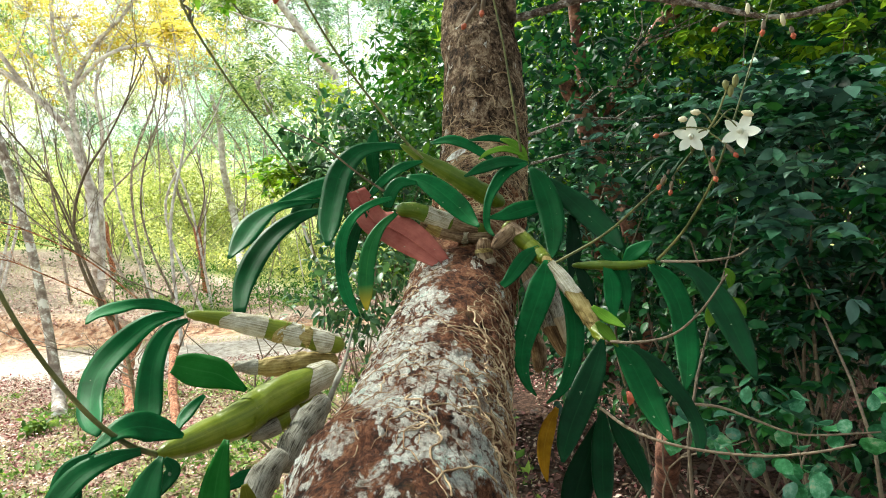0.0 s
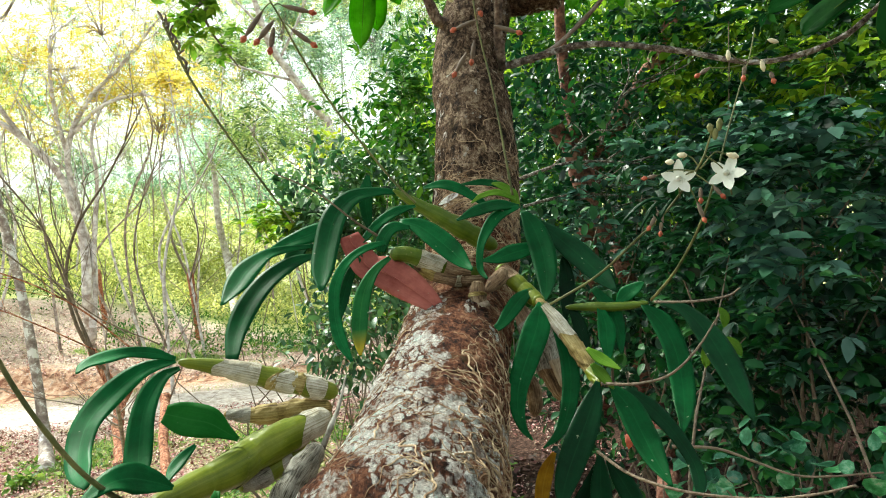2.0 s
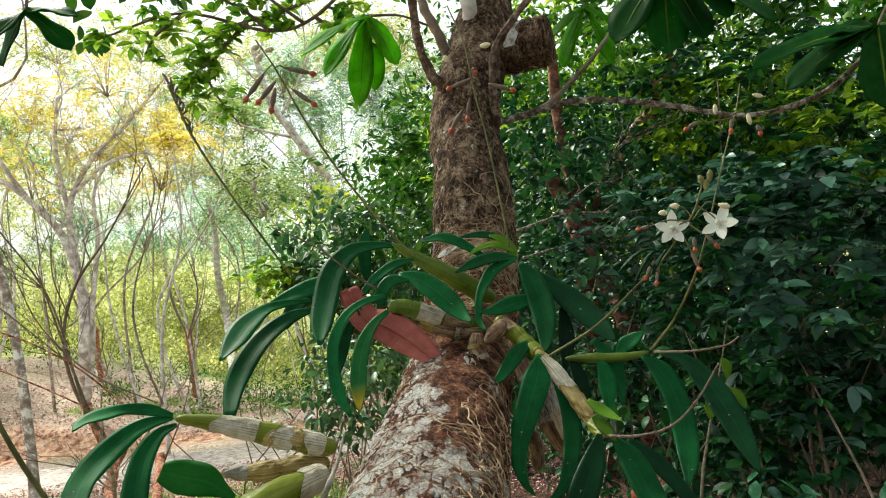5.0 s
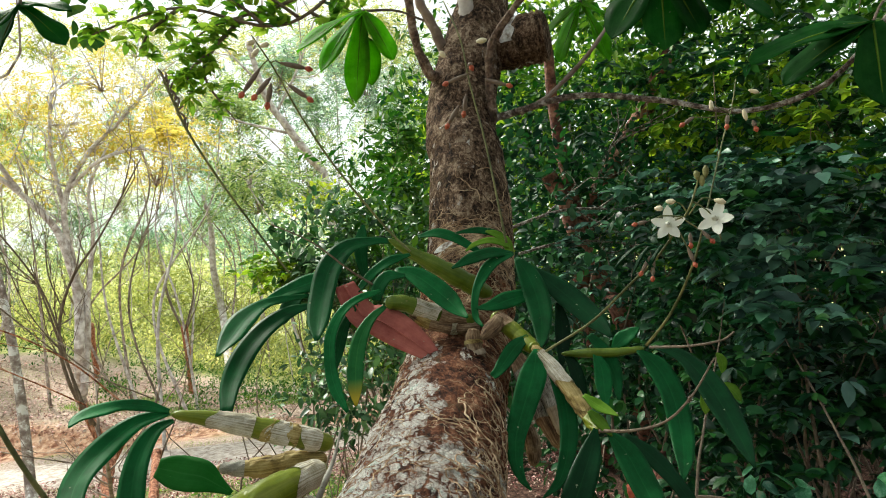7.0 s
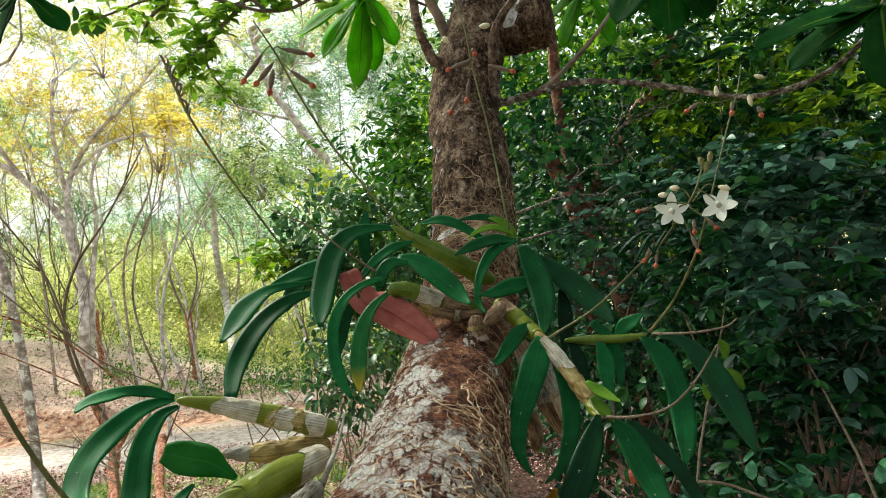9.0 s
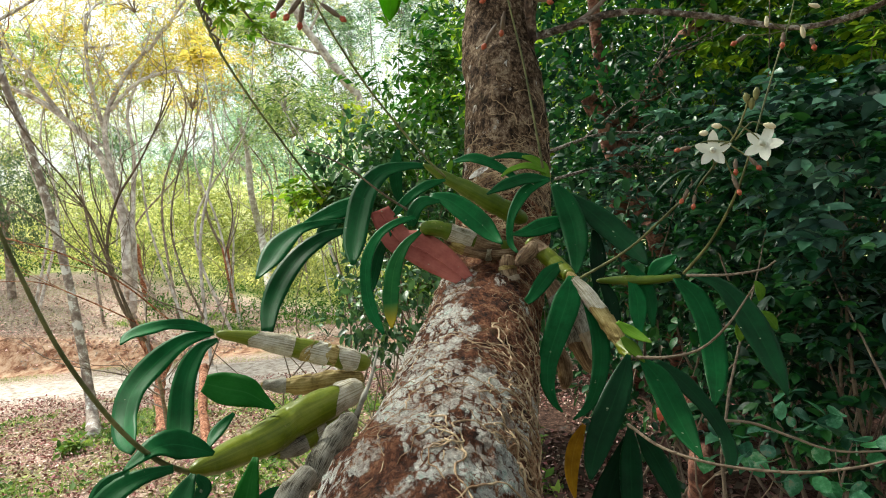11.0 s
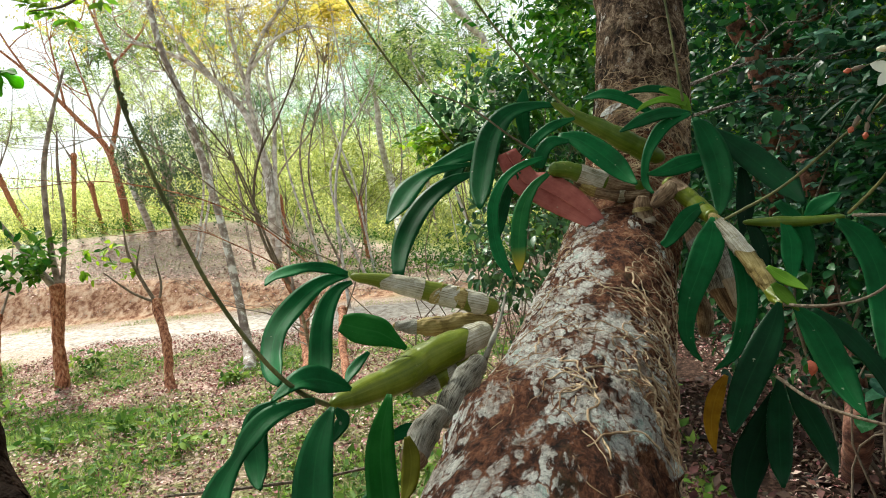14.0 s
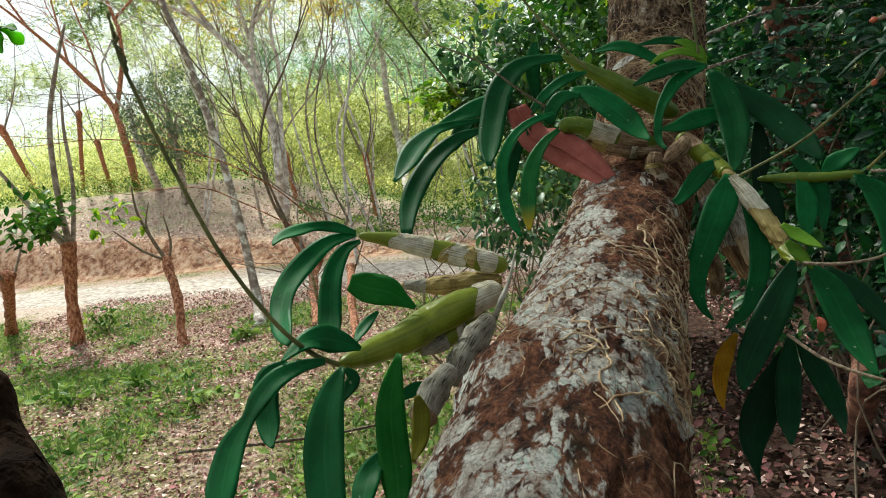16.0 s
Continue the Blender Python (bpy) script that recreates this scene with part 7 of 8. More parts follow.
scrub("edge_scrub", "green undergrowth along the tree line", ((-30, -2, 18.6, 22, 0.8, 900), (-9, 0, 15.5, 19, 0.7, 500)), 0.10, M_LEAF_MID, 63, 9)

dark_bush = thing("round_bush", "round dark green tree crown on the slope", "tree")
g3 = np.random.default_rng(9)
cc = np.array((-13.01, 17.576, 4.24))
d3 = g3.normal(0, 1, (420, 3))
d3 /= np.linalg.norm(d3, axis=1, keepdims=True)
tp = cc + d3 * g3.uniform(0.5, 1.05, (420, 1)) * (1.35, 1.1, 1.35)
leaf_cloud("crown", *sprays(g3, tp, d3, 22, 0.10, 1.0, 0.4, 0.35), M_LEAF_GREYGREEN, dark_bush, plain=True)
bm = bmesh.new()
ft = Vector((cc[0], cc[1], ground_z(cc[0], cc[1]) - 0.1))
tube(bm, [ft, ft.lerp(Vector(cc), 0.5), Vector(cc)], [0.12, 0.09, 0.05], 8, 10, 0.1, 5)
for k in range(14):
    tube(bm, [Vector(cc) - Vector((0, 0, 0.7)), Vector(cc).lerp(Vector(tp[k]), 0.4), tp[k]], [0.05, 0.03, 0.015], 5, 6)
part("trunk", bm, M_GREY, dark_bush)

# bare shrub with long reddish twigs
shrub = thing("bare_shrub", "leafless shrub with long curved brown stems", "shrub")
def place_set_h(pts, r, mt):
    bm = bmesh.new()
    tips = []
    gg = random.Random(int(1000 * pts[1][0]))
    r *= 0.48
    tube(bm, pts, [r, r * 0.9, r * 0.7, r * 0.3], 7, 26, 0.08, 20)
    c, tg = spline(pts, 20)
    for k in range(7):
        i = gg.randrange(6, 20)
        grow(gg, bm, c[i], (tg[i] + Vector((gg.gauss(0, 0.5), gg.gauss(0, 0.5), 0.2))).normalized(), gg.uniform(0.25, 0.6), r * 0.4, 2, tips, 4, 0.5, 0.1, 2)
    part("stem", bm, mt, shrub)


place_set_h(((-2.145, 4.052, 1.388), (-2.209, 3.921, 1.649), (-2.249, 3.897, 1.966), (-2.171, 3.915, 2.283), (-1.983, 3.966, 2.583), (-1.726, 3.974, 3.026)), 0.0241, M_TWIG)
place_set_h(((-2.162, 4.044, 1.391), (-2.274, 4.002, 1.807), (-2.334, 3.956, 2.092), (-2.401, 3.874, 2.446)), 0.0185, M_TWIG)
place_set_h(((-1.822, 3.777, 1.512), (-2.076, 3.655, 1.807), (-2.365, 3.467, 2.026), (-2.739, 3.166, 2.176), (-3.023, 2.894, 2.178)), 0.0112, M_POST)
place_set_h(((-1.608, 3.657, 1.535), (-1.896, 3.525, 1.742), (-2.09, 3.407, 2.027), (-2.179, 3.309, 2.37), (-2.216, 3.259, 2.501)), 0.0089, M_TWIG)
place_set_h(((-1.814, 4.219, 1.478), (-1.921, 4.183, 1.839), (-1.941, 4.158, 2.163), (-1.829, 4.158, 2.543), (-1.697, 4.17, 2.757)), 0.0164, M_GREY)
place_set_h(((-1.996, 3.69, 1.539), (-2.234, 3.559, 1.722), (-2.417, 3.439, 1.839), (-2.667, 3.247, 1.862)), 0.0094, M_POST)
place_set_h(((-2.11, 3.852, 1.492), (-2.246, 3.767, 2.193), (-2.441, 3.558, 2.675), (-2.529, 3.385, 3.036)), 0.0137, M_TWIG)
place_set_h(((-2.175, 3.828, 1.807), (-2.593, 3.517, 2.339), (-2.819, 3.316, 2.463), (-3.075, 3.096, 2.383)), 0.0098, M_TWIG)
place_set_h(((-2.214, 3.911, 2.077), (-2.271, 3.849, 2.35), (-2.244, 3.812, 2.641)), 0.0100, M_TWIG)
place_set_h(((-1.728, 4.481, 1.889), (-1.643, 4.494, 2.217), (-1.704, 4.427, 2.554)), 0.0128, M_TWIG)
place_set_h(((-1.817, 3.783, 1.567), (-2.067, 3.659, 1.878), (-2.308, 3.504, 2.036), (-2.732, 3.182, 2.075)), 0.0075, M_GREY)
place_set_h(((-3.53, 6.941, 0.03928), (-2.166, 4.224, 1.07), (-2.145, 4.052, 1.388)), 0.0335, M_GREY)
place_set_h(((-3.276, 6.633, 0.04502), (-1.951, 4.113, 1.118), (-1.712, 3.937, 1.505)), 0.0252, M_GREY)

scrub("far_woods", "hazy pale green woods along the skyline", ((-22, 20, 60, 90, 10.0, 1000), (-70, -22, 70, 95, 5.0, 600)), 0.7, M_LEAF_FAR_HAZED, 64, 9)
scrub("feathery_woods", "feathery blue-green trees beyond the bushes", ((-14, 6, 40, 55, 8.0, 500),), 0.4, M_LEAF_FEATHER_HAZED, 65, 9)
scrub("hill_bushes", "mixed green bushes scattered over the slope", ((-40, 4, 20.5, 27, 1.3, 1500), (-50, 6, 27, 40, 2.2, 1300)), 0.16, M_LEAF_LIGHT, 66, 9)

# ---- thicket to the east ----
def thicket(label, centre, size, count, leaf, mat, seed, per=9, width=1.0, droop=0.3, stems=11, foot=None, hollow=0.45, rosette=False, name="bush"):
    """A bush: short twigs through an ellipsoid, each with a spray of leaves, and stems to the ground."""
    g = np.random.default_rng(seed)
    th = thing(name, label, "bush")
    d = g.normal(0, 1, (count, 3))
    d /= np.linalg.norm(d, axis=1, keepdims=True)
    rad = g.uniform(hollow, 1.0, (count, 1)) ** 0.6
    lump = np.array([1 + 0.5 * noise.noise(Vector(v * 1.7) + Vector((seed, 0, 0))) for v in d])[:, None]
    tips = np.array(centre) + d * rad * np.array(size) * lump
    tips[:, 2] = np.maximum(tips[:, 2], 0.08 + 0.2 * g.random(count))
    dirs = d * (1, 1, 0.5) + g.normal(0, 0.5, d.shape)
    dirs /= np.linalg.norm(dirs, axis=1, keepdims=True)
    leaf_cloud("foliage", *sprays(g, tips, dirs, per, leaf, 0.9, droop, leaf * 3.0, rosette), mat, th, width=width, plain=leaf > 0.12)
    f = Vector(foot or (centre[0], centre[1], 0))
    f.z = ground_z(f.x, f.y) - 0.05
    for k in range(stems):
        e = Vector(tips[k])
        m = f.lerp(e, 0.5) + Vector((g.normal(0, 0.3), g.normal(0, 0.3), 0.1))
        bm = bmesh.new()
        r = g.uniform(0.005, 0.013)
        tube(bm, [f + Vector((g.normal(0, 0.15), g.normal(0, 0.15), 0)), m, e], [r, r * 0.7, r * 0.25], 6, 10)
        part("stem", bm, M_TWIG, th)
    return th


def place_set_i(k, lb, c, s, n, lf, mt, wd):
    thicket(lb, c, s, n, lf, mt, 40 + k, width=wd, stems=2 if s[2] < 0.8 else 7, rosette=k in (1, 2, 4, 7), per=7 if k in (1, 2, 4, 7) else 9)


place_set_i(0, "dense dark green bush with broad leaves", (1.289, 4.204, 1.958), (0.9, 0.7, 1.0), 460, 0.07, M_LEAF_DARK_SHADE, 1.2)
place_set_i(1, "dense dark bush with drooping leaves", (1.503, 2.595, 1.72), (0.62, 0.6, 0.75), 560, 0.07, M_LEAF_DARK_SHADE, 1.1)
place_set_i(2, "dense dark bush low to the ground", (1.476, 2.422, 1.195), (0.7, 0.5, 0.5), 420, 0.06, M_LEAF_DARK_SHADE, 1.2)
place_set_i(3, "dark green bush in the shade", (1.36, 3.494, 1.185), (0.8, 0.6, 0.7), 360, 0.065, M_LEAF_DARK_SHADE, 1.2)
place_set_i(4, "bright green bush lit from behind", (2.213, 4.341, 2.923), (1.1, 0.8, 0.8), 420, 0.08, M_LEAF_DARK_SHADE, 1.1)
place_set_i(5, "dark bush beside the tree trunk", (1.199, 5.845, 2.435), (0.9, 0.8, 1.6), 360, 0.10, M_LEAF_DARK_SHADE, 1.1)
place_set_i(6, "tall bush with sunlit yellow-green leaves", (3.221, 4.742, 3.557), (1.6, 1.0, 1.4), 800, 0.085, M_LEAF_MID, 1.0)
place_set_i(7, "tall leafy bush of mixed green", (2.424, 6.151, 4.081), (1.8, 1.2, 1.8), 800, 0.095, M_LEAF_MID, 1.0)
place_set_i(8, "small-leaved green bush beyond the trunk", (-0.249, 6.023, 2.370), (0.42, 0.5, 0.95), 120, 0.10, M_LEAF_MID, 1.0)
place_set_i(9, "yellow-green bush in the sun", (-1.238, 7.661, 3.405), (0.17, 0.2, 0.14), 16, 0.09, M_LEAF_LIME, 1.0)
place_set_i(10, "small-leaved green bush with ragged edge", (-0.952, 6.032, 2.620), (0.34, 0.4, 0.42), 75, 0.105, M_LEAF_SHADE, 1.0)
place_set_i(11, "low dark bush under the trunk", (-0.50, 4.548, 1.42), (0.32, 0.35, 0.5), 110, 0.08, M_LEAF_SHADE, 1.0)
place_set_i(12, "low bush with mottled pale leaves", (0.902, 1.578, 1.151), (0.17, 0.2, 0.05), 7, 0.068, M_LEAF_PALE, 1.8)
place_set_i(13, "low bush with mottled pale leaves", (0.720, 1.679, 1.170), (0.10, 0.14, 0.03), 3, 0.05, M_LEAF_PALE, 1.7)
place_set_i(14, "dense dark woodland growth", (3.6, 7.5, 1.6), (2.4, 1.2, 2.6), 700, 0.14, M_LEAF_DARK_SHADE, 1.1)
place_set_i(15, "dense dark woodland growth", (1.2, 9.0, 2.2), (1.6, 1.0, 2.8), 500, 0.14, M_LEAF_DARK_SHADE, 1.1)
place_set_i(16, "dense dark woodland growth", (5.2, 4.0, 1.8), (1.8, 2.0, 2.6), 600, 0.14, M_LEAF_DARK_SHADE, 1.1)
# growth out of view to the east, added for its shade
place_set_i(17, "dense dark woodland growth", (4.5, 0.5, 1.8), (1.6, 2.0, 2.6), 500, 0.15, M_LEAF_DARK_SHADE, 1.1)
# bushes added unseen behind the camera, to block fill light
place_set_i(18, "unseen undergrowth added behind to cut fill light", (1.0, -3.4, 1.8), (2.2, 1.2, 2.4), 500, 0.16, M_LEAF_DARK_SHADE, 1.1)
place_set_i(19, "unseen undergrowth added behind to cut fill light", (-2.6, -3.6, 1.8), (1.8, 1.2, 2.4), 420, 0.16, M_LEAF_DARK_SHADE, 1.1)
place_set_i(20, "unseen undergrowth added behind to cut fill light", (3.6, -2.2, 1.8), (1.6, 1.6, 2.4), 420, 0.16, M_LEAF_DARK_SHADE, 1.1)
place_set_i(21, "dense wall of woodland growth", (3.0, 14.0, 3.2), (4.2, 1.4, 4.2), 1500, 0.34, M_LEAF_MID, 1.1)
place_set_i(22, "dense wall of woodland growth", (8.0, 10.0, 2.6), (3.0, 2.0, 3.6), 1100, 0.34, M_LEAF_MID, 1.1)
place_set_i(23, "tall sunlit woodland growth", (3.5, 10.5, 4.6), (3.2, 1.5, 2.4), 700, 0.18, M_LEAF_SUNNY, 1.0)
place_set_i(24, "tall dark woodland growth", (2.0, 12.0, 4.0), (3.4, 1.2, 3.6), 600, 0.2, M_LEAF_MID, 1.0)

thicket("bush with broad blue-green leaves in whorls", (1.4, 2.366, 1.851), (0.34, 0.3, 0.32), 80, 0.09, M_LEAF_BLUE_SHEEN, 90, per=7, width=1.05, droop=0.25, stems=3, rosette=True)
thicket("bush with broad blue-green leaves in whorls", (1.368, 2.169, 1.372), (0.3, 0.3, 0.2), 18, 0.08, M_LEAF_BLUE_SHEEN, 91, per=6, width=1.05, droop=0.25, stems=2, rosette=True)

thicket("small-leaved dark bush beyond the trunk", (-0.457, 6.119, 2.234), (0.5, 0.5, 0.75), 190, 0.10, M_LEAF_SHADE, 92, per=9)
thicket("sunlit sprays of yellow-green leaves", (-1.408, 5.623, 2.360), (0.26, 0.3, 0.17), 42, 0.10, M_LEAF_SUNNY, 93, per=7, stems=5, rosette=True)
thicket("dark leafy sprays at the edge of the bush", (-1.049, 5.822, 2.318), (0.3, 0.35, 0.25), 60, 0.11, M_LEAF_SHADE, 94, per=7, stems=5, rosette=True)
thicket("thin upper sprays of a tall green bush", (-0.124, 6.459, 3.369), (0.3, 0.35, 0.55), 60, 0.11, M_LEAF_MID, 95, per=7, stems=5, rosette=True)
thicket("low twiggy sprays of small dark leaves", (-0.814, 4.386, 1.308), (0.24, 0.25, 0.17), 26, 0.075, M_LEAF_SHADE, 96, per=6, stems=6)
thicket("glossy bush with blue-green leaves in whorls", (1.682, 2.910, 2.048), (0.42, 0.35, 0.36), 120, 0.11, M_LEAF_BLUE_SHEEN, 97, per=6, width=1.0, droop=0.35, stems=6, rosette=True)
thicket("glossy bush with blue-green leaves in whorls", (1.714, 3.418, 2.265), (0.35, 0.3, 0.25), 46, 0.11, M_LEAF_BLUE_SHEEN, 98, per=6, width=1.0, droop=0.3, stems=5, rosette=True)
thicket("bush with dull blue-green leaves", (1.198, 3.907, 1.947), (0.5, 0.4, 0.6), 120, 0.085, M_LEAF_BLUE_SHEEN, 99, per=7, width=1.1, droop=0.2, stems=6, rosette=True)
thicket("bush with fresh green leaves low in the shade", (1.246, 2.298, 1.695), (0.2, 0.2, 0.10), 9, 0.08, M_LEAF_PALE, 100, per=6, width=1.1, droop=0.15, stems=4, rosette=True)
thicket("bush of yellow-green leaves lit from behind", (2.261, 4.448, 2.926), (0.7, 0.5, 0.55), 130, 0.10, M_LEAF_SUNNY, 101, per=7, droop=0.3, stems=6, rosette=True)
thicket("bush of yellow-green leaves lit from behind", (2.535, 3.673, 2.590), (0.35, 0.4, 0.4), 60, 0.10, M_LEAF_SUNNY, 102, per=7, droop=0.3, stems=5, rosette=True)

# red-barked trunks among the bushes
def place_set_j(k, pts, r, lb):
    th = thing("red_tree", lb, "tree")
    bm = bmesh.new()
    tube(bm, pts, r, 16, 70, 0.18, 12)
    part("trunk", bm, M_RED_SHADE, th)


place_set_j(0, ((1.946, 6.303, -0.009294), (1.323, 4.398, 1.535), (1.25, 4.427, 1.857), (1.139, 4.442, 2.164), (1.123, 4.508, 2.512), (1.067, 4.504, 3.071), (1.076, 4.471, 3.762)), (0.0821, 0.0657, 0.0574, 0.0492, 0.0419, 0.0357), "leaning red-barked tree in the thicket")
place_set_j(1, ((1.532, 7.828, -0.01299), (1.234, 5.047, 2.017), (1.387, 4.952, 2.569), (1.554, 4.853, 2.836), (1.849, 4.752, 3.245), (2.11, 4.682, 3.77)), (0.0742, 0.0649, 0.0649, 0.0742, 0.0510), "slanting red tree in the shaded thicket")
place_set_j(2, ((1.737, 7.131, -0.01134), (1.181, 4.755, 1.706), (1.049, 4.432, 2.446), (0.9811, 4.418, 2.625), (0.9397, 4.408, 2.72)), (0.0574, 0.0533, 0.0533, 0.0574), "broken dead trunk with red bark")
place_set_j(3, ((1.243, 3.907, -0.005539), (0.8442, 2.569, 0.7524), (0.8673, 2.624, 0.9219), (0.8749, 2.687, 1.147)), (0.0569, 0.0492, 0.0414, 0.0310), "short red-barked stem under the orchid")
for pts, r in ((((0.5058, 3.736, 2.278), (0.8191, 3.772, 2.356), (1.034, 3.823, 2.363), (1.312, 3.849, 2.326)), 0.0174), (((0.5315, 3.547, 2.108), (0.8514, 3.686, 2.16), (1.243, 3.788, 2.121)), 0.0136), (((1.176, 4.178, 2.522), (1.282, 4.1, 2.75), (1.428, 4.016, 2.892)), 0.0157)):
    th = thing("dead_branch", "dry brown branch through the thicket", "branch")
    bm = bmesh.new()
    tips = []
    tube(bm, pts, [r * 0.7, r * 0.55, r * 0.3], 7, 24, 0.12, 15)
    gg = random.Random(int(pts[0][0] * 1000))
    c, tg = spline(pts, 12)
    for i in (3, 6, 9, 11):
        tw = bmesh.new()
        grow(gg, tw, c[i], (tg[i] + Vector((gg.gauss(0, 0.6), 0, gg.gauss(0.2, 0.5)))).normalized(), 0.3, r * 0.4, 1, tips, 4, 0.4, 0.1, 2)
        part("twig", tw, M_BRANCH, th)
    part("wood", bm, M_BRANCH, th)

# twig with fresh leaves below the orchid, and an orange leaf
sprig = thing("sprig", "thin twig with heart-shaped green leaves and one orange leaf", "twig")
bm = bmesh.new()
tube(bm, [(0.5289, 1.542, 1.318), (0.6237, 1.505, 1.313), (0.6962, 1.463, 1.285), (0.7731, 1.415, 1.261), (0.9035, 1.343, 1.279)], [0.004, 0.003, 0.002], 6, 20)
part("twig", bm, M_TWIG, sprig)
strap_leaf("orange_leaf", (0.4308, 1.58, 1.346), (0.4341, 1.566, 1.335), (0.4312, 1.571, 1.314), 0.0197, sprig, M_CAPSULE_TIP, face=(0, -1, 0.2), n=6)
for a in (((0.6134, 1.461, 1.578), (0.605, 1.459, 1.546), (0.5976, 1.456, 1.514), 0.0285), ((0.6386, 1.45, 1.577), (0.6585, 1.439, 1.564), (0.6711, 1.429, 1.538), 0.0285), ((0.6441, 1.457, 1.648), (0.6518, 1.451, 1.628), (0.6469, 1.45, 1.603), 0.0228)):
    strap_leaf("fresh_leaf", *a, sprig, M_ORCHID_FRESH, face=(0, -1, 0.3), n=8)

# small-leaved bough hanging over the view
bough2 = thing("leafy_bough", "overhanging bough with small round-tipped green leaves", "branch")
g5 = np.random.default_rng(15)
tips5, dirs5 = [], []
def place_set_k(pts):
    bm = bmesh.new()
    tube(bm, pts, [0.006, 0.004, 0.0015], 6, 24, 0.1, 30)
    part("twig", bm, M_TWIG, bough2)
    c, tg = spline(pts, 20)
    for i in range(4, 21):
        if g5.random() < 0.8:
            tips5.append(c[i])
            dirs5.append(tg[i] + Vector(g5.normal(0, 0.5, 3)))


place_set_k(((-0.09756, 1.623, 2.77), (-0.2301, 1.618, 2.651), (-0.3427, 1.568, 2.599), (-0.517, 1.455, 2.609), (-0.6582, 1.377, 2.532), (-0.6872, 1.37, 2.518)))
place_set_k(((-0.3937, 1.547, 2.616), (-0.4694, 1.516, 2.52), (-0.4864, 1.51, 2.446), (-0.4279, 1.545, 2.342)))
place_set_k(((-0.517, 1.455, 2.609), (-0.5772, 1.428, 2.548), (-0.6026, 1.419, 2.498)))
place_set_k(((-0.3427, 1.568, 2.599), (-0.4126, 1.523, 2.652), (-0.5503, 1.45, 2.7)))
place_set_k(((-0.2618, 1.62, 2.639), (-0.3497, 1.569, 2.701), (-0.4075, 1.528, 2.746)))
place_set_k(((-1.104, 1.39, 2.484), (-1.199, 1.348, 2.401), (-1.267, 1.295, 2.38)))
place_set_k(((-0.1645, 1.637, 2.736), (-0.3149, 1.597, 2.665), (-0.4498, 1.538, 2.603), (-0.5171, 1.518, 2.555)))
place_set_k(((-0.4694, 1.516, 2.52), (-0.5185, 1.508, 2.477), (-0.5323, 1.5, 2.432)))
place_set_k(((-0.2301, 1.618, 2.651), (-0.1749, 1.639, 2.624), (-0.1114, 1.637, 2.64)))
tips5 = [Vector(t) + Vector(g5.normal(0, 0.025, 3)) for t in tips5]
leaf_cloud("foliage", *sprays(g5, tips5, dirs5, 8, 0.034, 1.0, -0.1, 0.05, True), M_LEAF_BACKLIT, bough2, width=1.0)

# leaves added unseen above the picture as a crown, to shade trunk and thicket
crown = np.array([(-0.7 + g5.normal(0, 1.3), 2.6 + g5.normal(0, 1.2), 5.0 + g5.normal(0, 0.35)) for _ in range(210)] + [(-1.5 + g5.normal(0, 0.9), 4.3 + g5.normal(0, 0.9), 5.6 + g5.normal(0, 0.3)) for _ in range(130)])
leaf_cloud("crown", *sprays(g5, crown, g5.normal(0, 1, (340, 3)), 9, 0.17, 1.0, 0.3, 0.3), M_LEAF_MID, tree, width=1.2)
for k in range(10):
    bm = bmesh.new()
    a = Vector(bole.at(0.97, k, relief=False))
    tube(bm, [a, a.lerp(Vector(crown[k]), 0.5) + Vector((0, 0, 0.15)), crown[k]], [0.02, 0.014, 0.006], 6, 12)
    part("bough", bm, M_TWIG, tree)

# unseen trees added beside and behind the camera, whose crowns cut the skylight
for k, (x, y, h) in enumerate(((2.6, -1.2, 6.5), (3.4, 2.6, 6.5), (0.8, -3.6, 7.0), (-2.2, -3.2, 6.5), (5.5, -3.0, 7.0), (2.1, 1.2, 6.6))):
    b = Vector((x, y, -0.1))
    g6 = random.Random(300 + k)
    limbs = [(s, (math.cos(q), math.sin(q), 0.35), 1.6, 0.05) for s, q in ((0.72 + 0.04 * i, g6.uniform(0, 6.28)) for i in range(10))]
    woodland_tree("unseen woodland tree added to shade the near growth", [b, b + Vector((0.1, 0, h * 0.3)), b + Vector((0.0, 0.1, h * 0.6)), b + Vector((0.1, 0.1, h * 0.85))], [0.13, 0.11, 0.09, 0.05], M_GREY, 400 + k, limbs, M_LEAF_DARK_SHADE, 0.18, 11, 2, 1.2, 0.6, 1.0, "woodland trees")

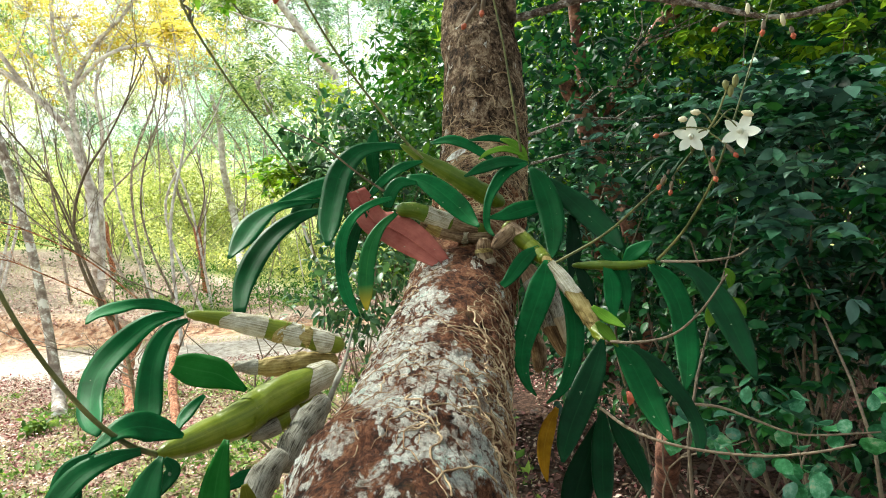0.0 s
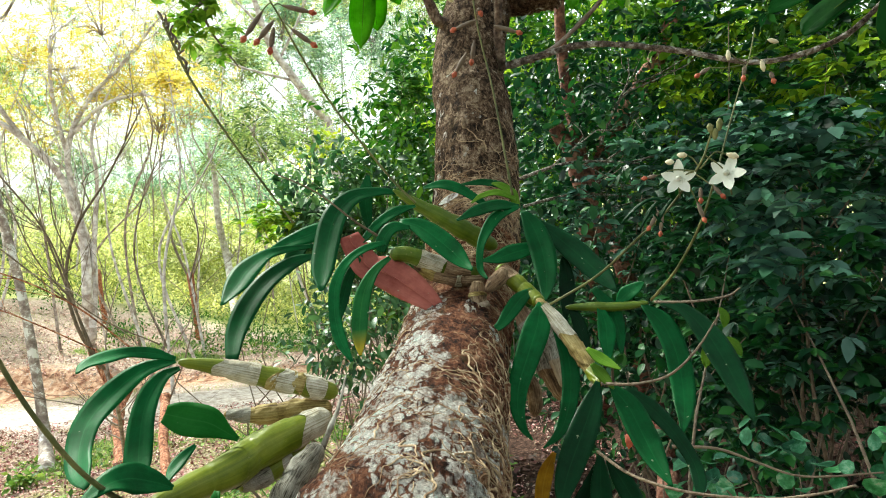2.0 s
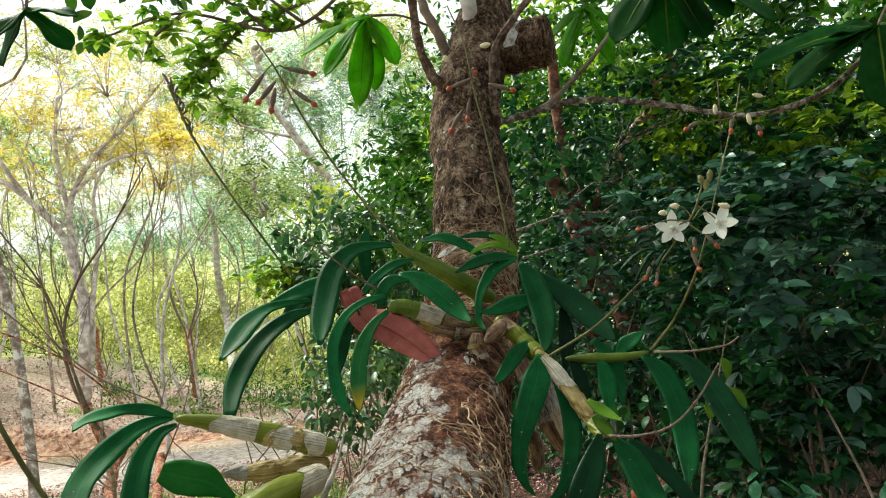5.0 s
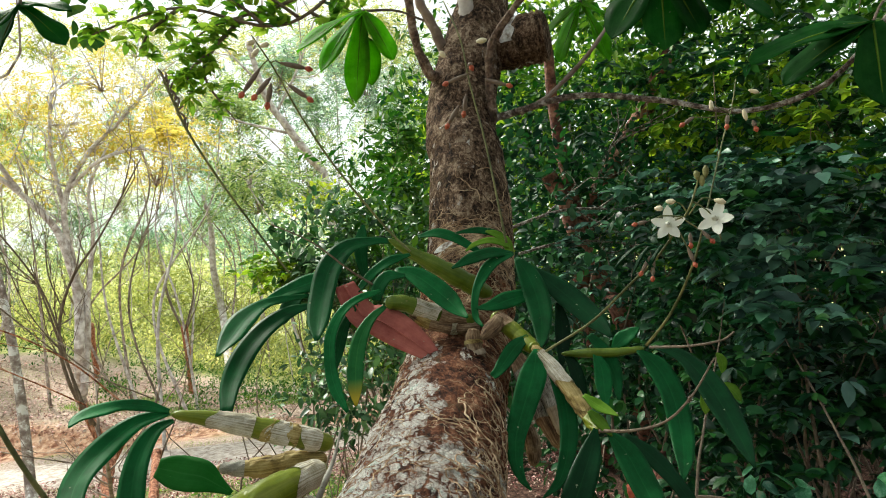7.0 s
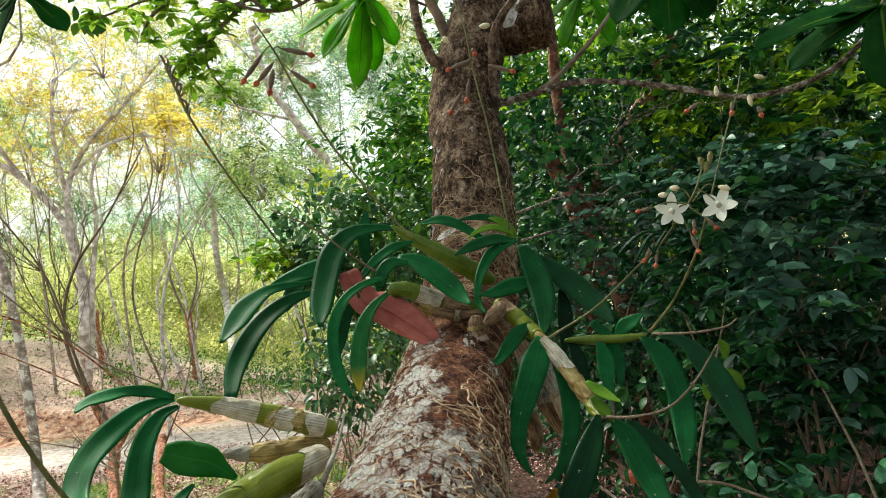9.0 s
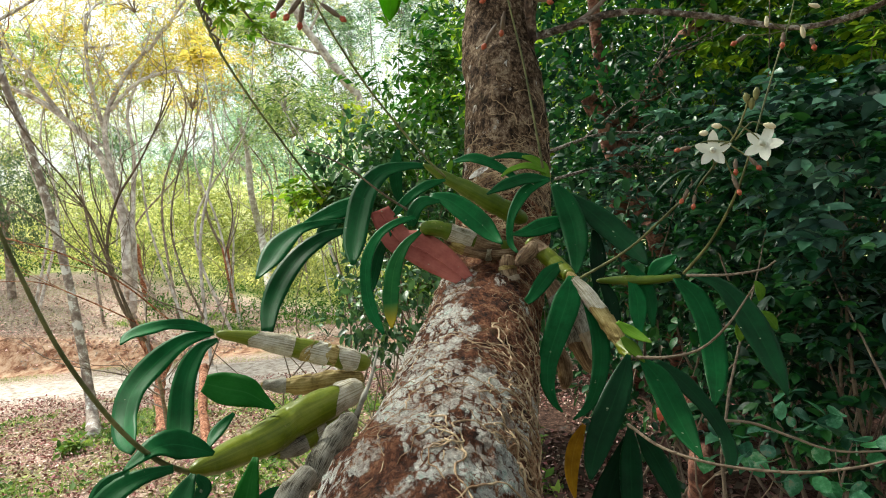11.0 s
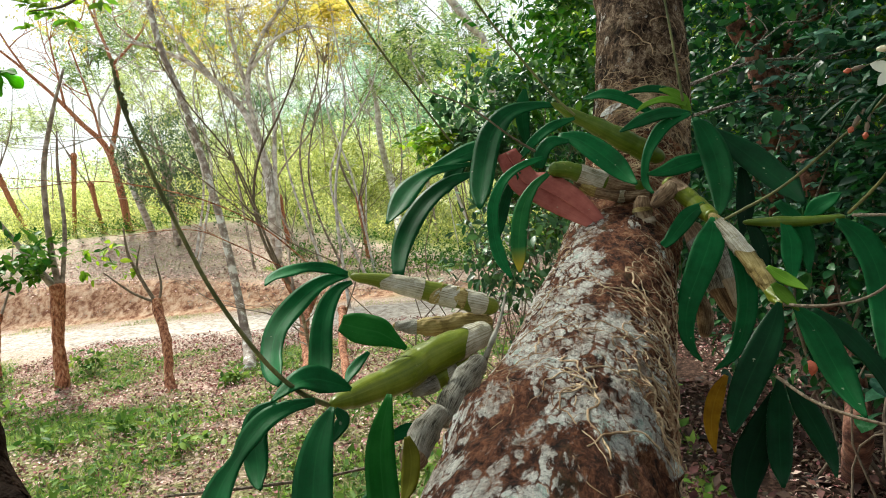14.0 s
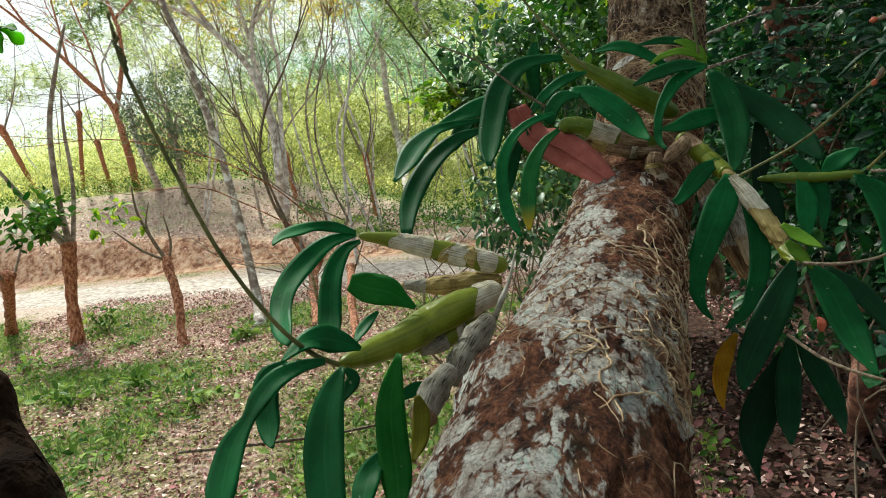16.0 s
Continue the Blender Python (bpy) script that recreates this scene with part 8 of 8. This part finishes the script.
# ---- litter, grass and weeds on the ground ----
def scatter(name, label, boxes, size, mat, seed, flat=True, clump=0.0):
    g = np.random.default_rng(seed)
    pl, wy, up, sz = [], [], [], []
    for x0, x1, y0, y1, n in boxes:
        for _ in range(n):
            x, y = g.uniform(x0, x1), g.uniform(y0, y1)
            v = noise.noise(Vector((x * 0.85, y * 0.85, 0))) + 0.5 * noise.noise(Vector((x * 2.3, y * 2.3, 4)))
            if (clump > 0 and v < clump * 0.14 + g.normal(0, 0.12)) or (clump < 0 and v > 0.2 + g.normal(0, 0.25)):
                continue
            z = ground_z(x, y)
            if flat:
                pl.append((x, y, z + g.uniform(0.012, 0.055)))
                wy.append((g.normal(), g.normal(), g.normal(0, 0.5)))
                up.append((g.normal(0, 0.55), g.normal(0, 0.55), 1))
            else:
                pl.append((x, y, z))
                wy.append((g.normal(0, 0.45), g.normal(0, 0.45), 1))
                up.append((g.normal(), g.normal(), 0.2))
            sz.append(size * g.uniform(0.6, 1.4))
    ob = leaf_cloud(name, pl, wy, up, sz, mat, width=1.3 if flat else 0.28, plain=True)
    return tagged(ob, label, "litter" if flat else "grass", kind="stuff")


near_w = (-9.5, 1.5, 3.0, 10.0)
scatter("leaf_litter", "dry brown fallen leaves on the earth", ((*near_w, 44000), (-16, 2, 13.6, 19, 9000)), 0.042, M_DRY[0], 71, clump=-1)
scatter("leaf_litter", "pale tan fallen leaves on the earth", ((*near_w, 28000), (-16, 2, 13.6, 19, 6000)), 0.037, M_DRY[1], 72, clump=-1)
scatter("leaf_litter", "fallen leaves darkened for the thicket shade", ((0.3, 4.0, 1.0, 6.0, 5000),), 0.075, M_DRY_SHADED, 75, clump=0)
scatter("grass", "short green and yellow grass tufts", ((-10.5, 0.5, 3.0, 9.3, 60000), (-16, -3, 11.8, 12.8, 6000), (-22, -4, 14.6, 19, 26000)), 0.05, M_GRASS, 73, flat=False, clump=0.25)
scatter("grass_tufts", "taller bright grass tufts", ((-9.5, 0.0, 3.0, 7.5, 9000), (-10, 0, 7.5, 9.0, 2000), (-9, -2.5, 15.5, 18.6, 16000)), 0.10, M_GRASS_GREEN, 76, flat=False, clump=1.2)
scatter("ground_cover", "small green creeping leaves among the litter", ((-10, 0.5, 3.0, 9.2, 30000),), 0.05, M_LEAF_CREEP, 77, clump=0.35)
scatter("ground_cover", "broader green seedling leaves among the litter", ((-9.5, 0.5, 2.6, 8.2, 9000),), 0.085, M_LEAF_CREEP, 79, clump=0.9)
scatter("leaf_litter", "pinkish dry leaves on the bank top", ((-18, 2, 13.2, 19.5, 16000),), 0.075, M_DRY[1], 78, clump=-1)
for k, (p, h, n) in enumerate((((-7.244, 7.468, -0.02823), 0.30, 16), ((-4.342, 6.435, 0.02397), 0.14, 8), ((-5.014, 4.575, -0.002894), 0.12, 8), ((-4.505, 4.915, 0.009213), 0.1, 8), ((-6.906, 5.858, -0.04957), 0.16, 8), ((-4.355, 6.496, 0.02302), 0.14, 8), ((-3.547, 4.45, 0.01725), 0.12, 7))):
    g = np.random.default_rng(200 + k)
    th = thing("weed", "low leafy green weed on the ground", "plant", "weeds")
    b = np.array(p)
    tips = b + np.c_[g.normal(0, h * 0.45, n), g.normal(0, h * 0.45, n), g.uniform(0.2, 1.1, n) * h]
    dirs = g.normal(0, 1, (n, 3)) * (1, 1, 0.4) + (0, 0, 0.4)
    leaf_cloud("foliage", *sprays(g, tips, dirs, 7, 0.09, 0.9, 0.2, 0.1), M_LEAF_CREEP, th, width=1.1)
    for q in tips:
        bm = bmesh.new()
        tube(bm, [b - (0, 0, 0.03), (b + q) / 2 + (0, 0, 0.02), q], [0.006, 0.004, 0.002], 5, 5)
        part("stalk", bm, M_STEM, th)
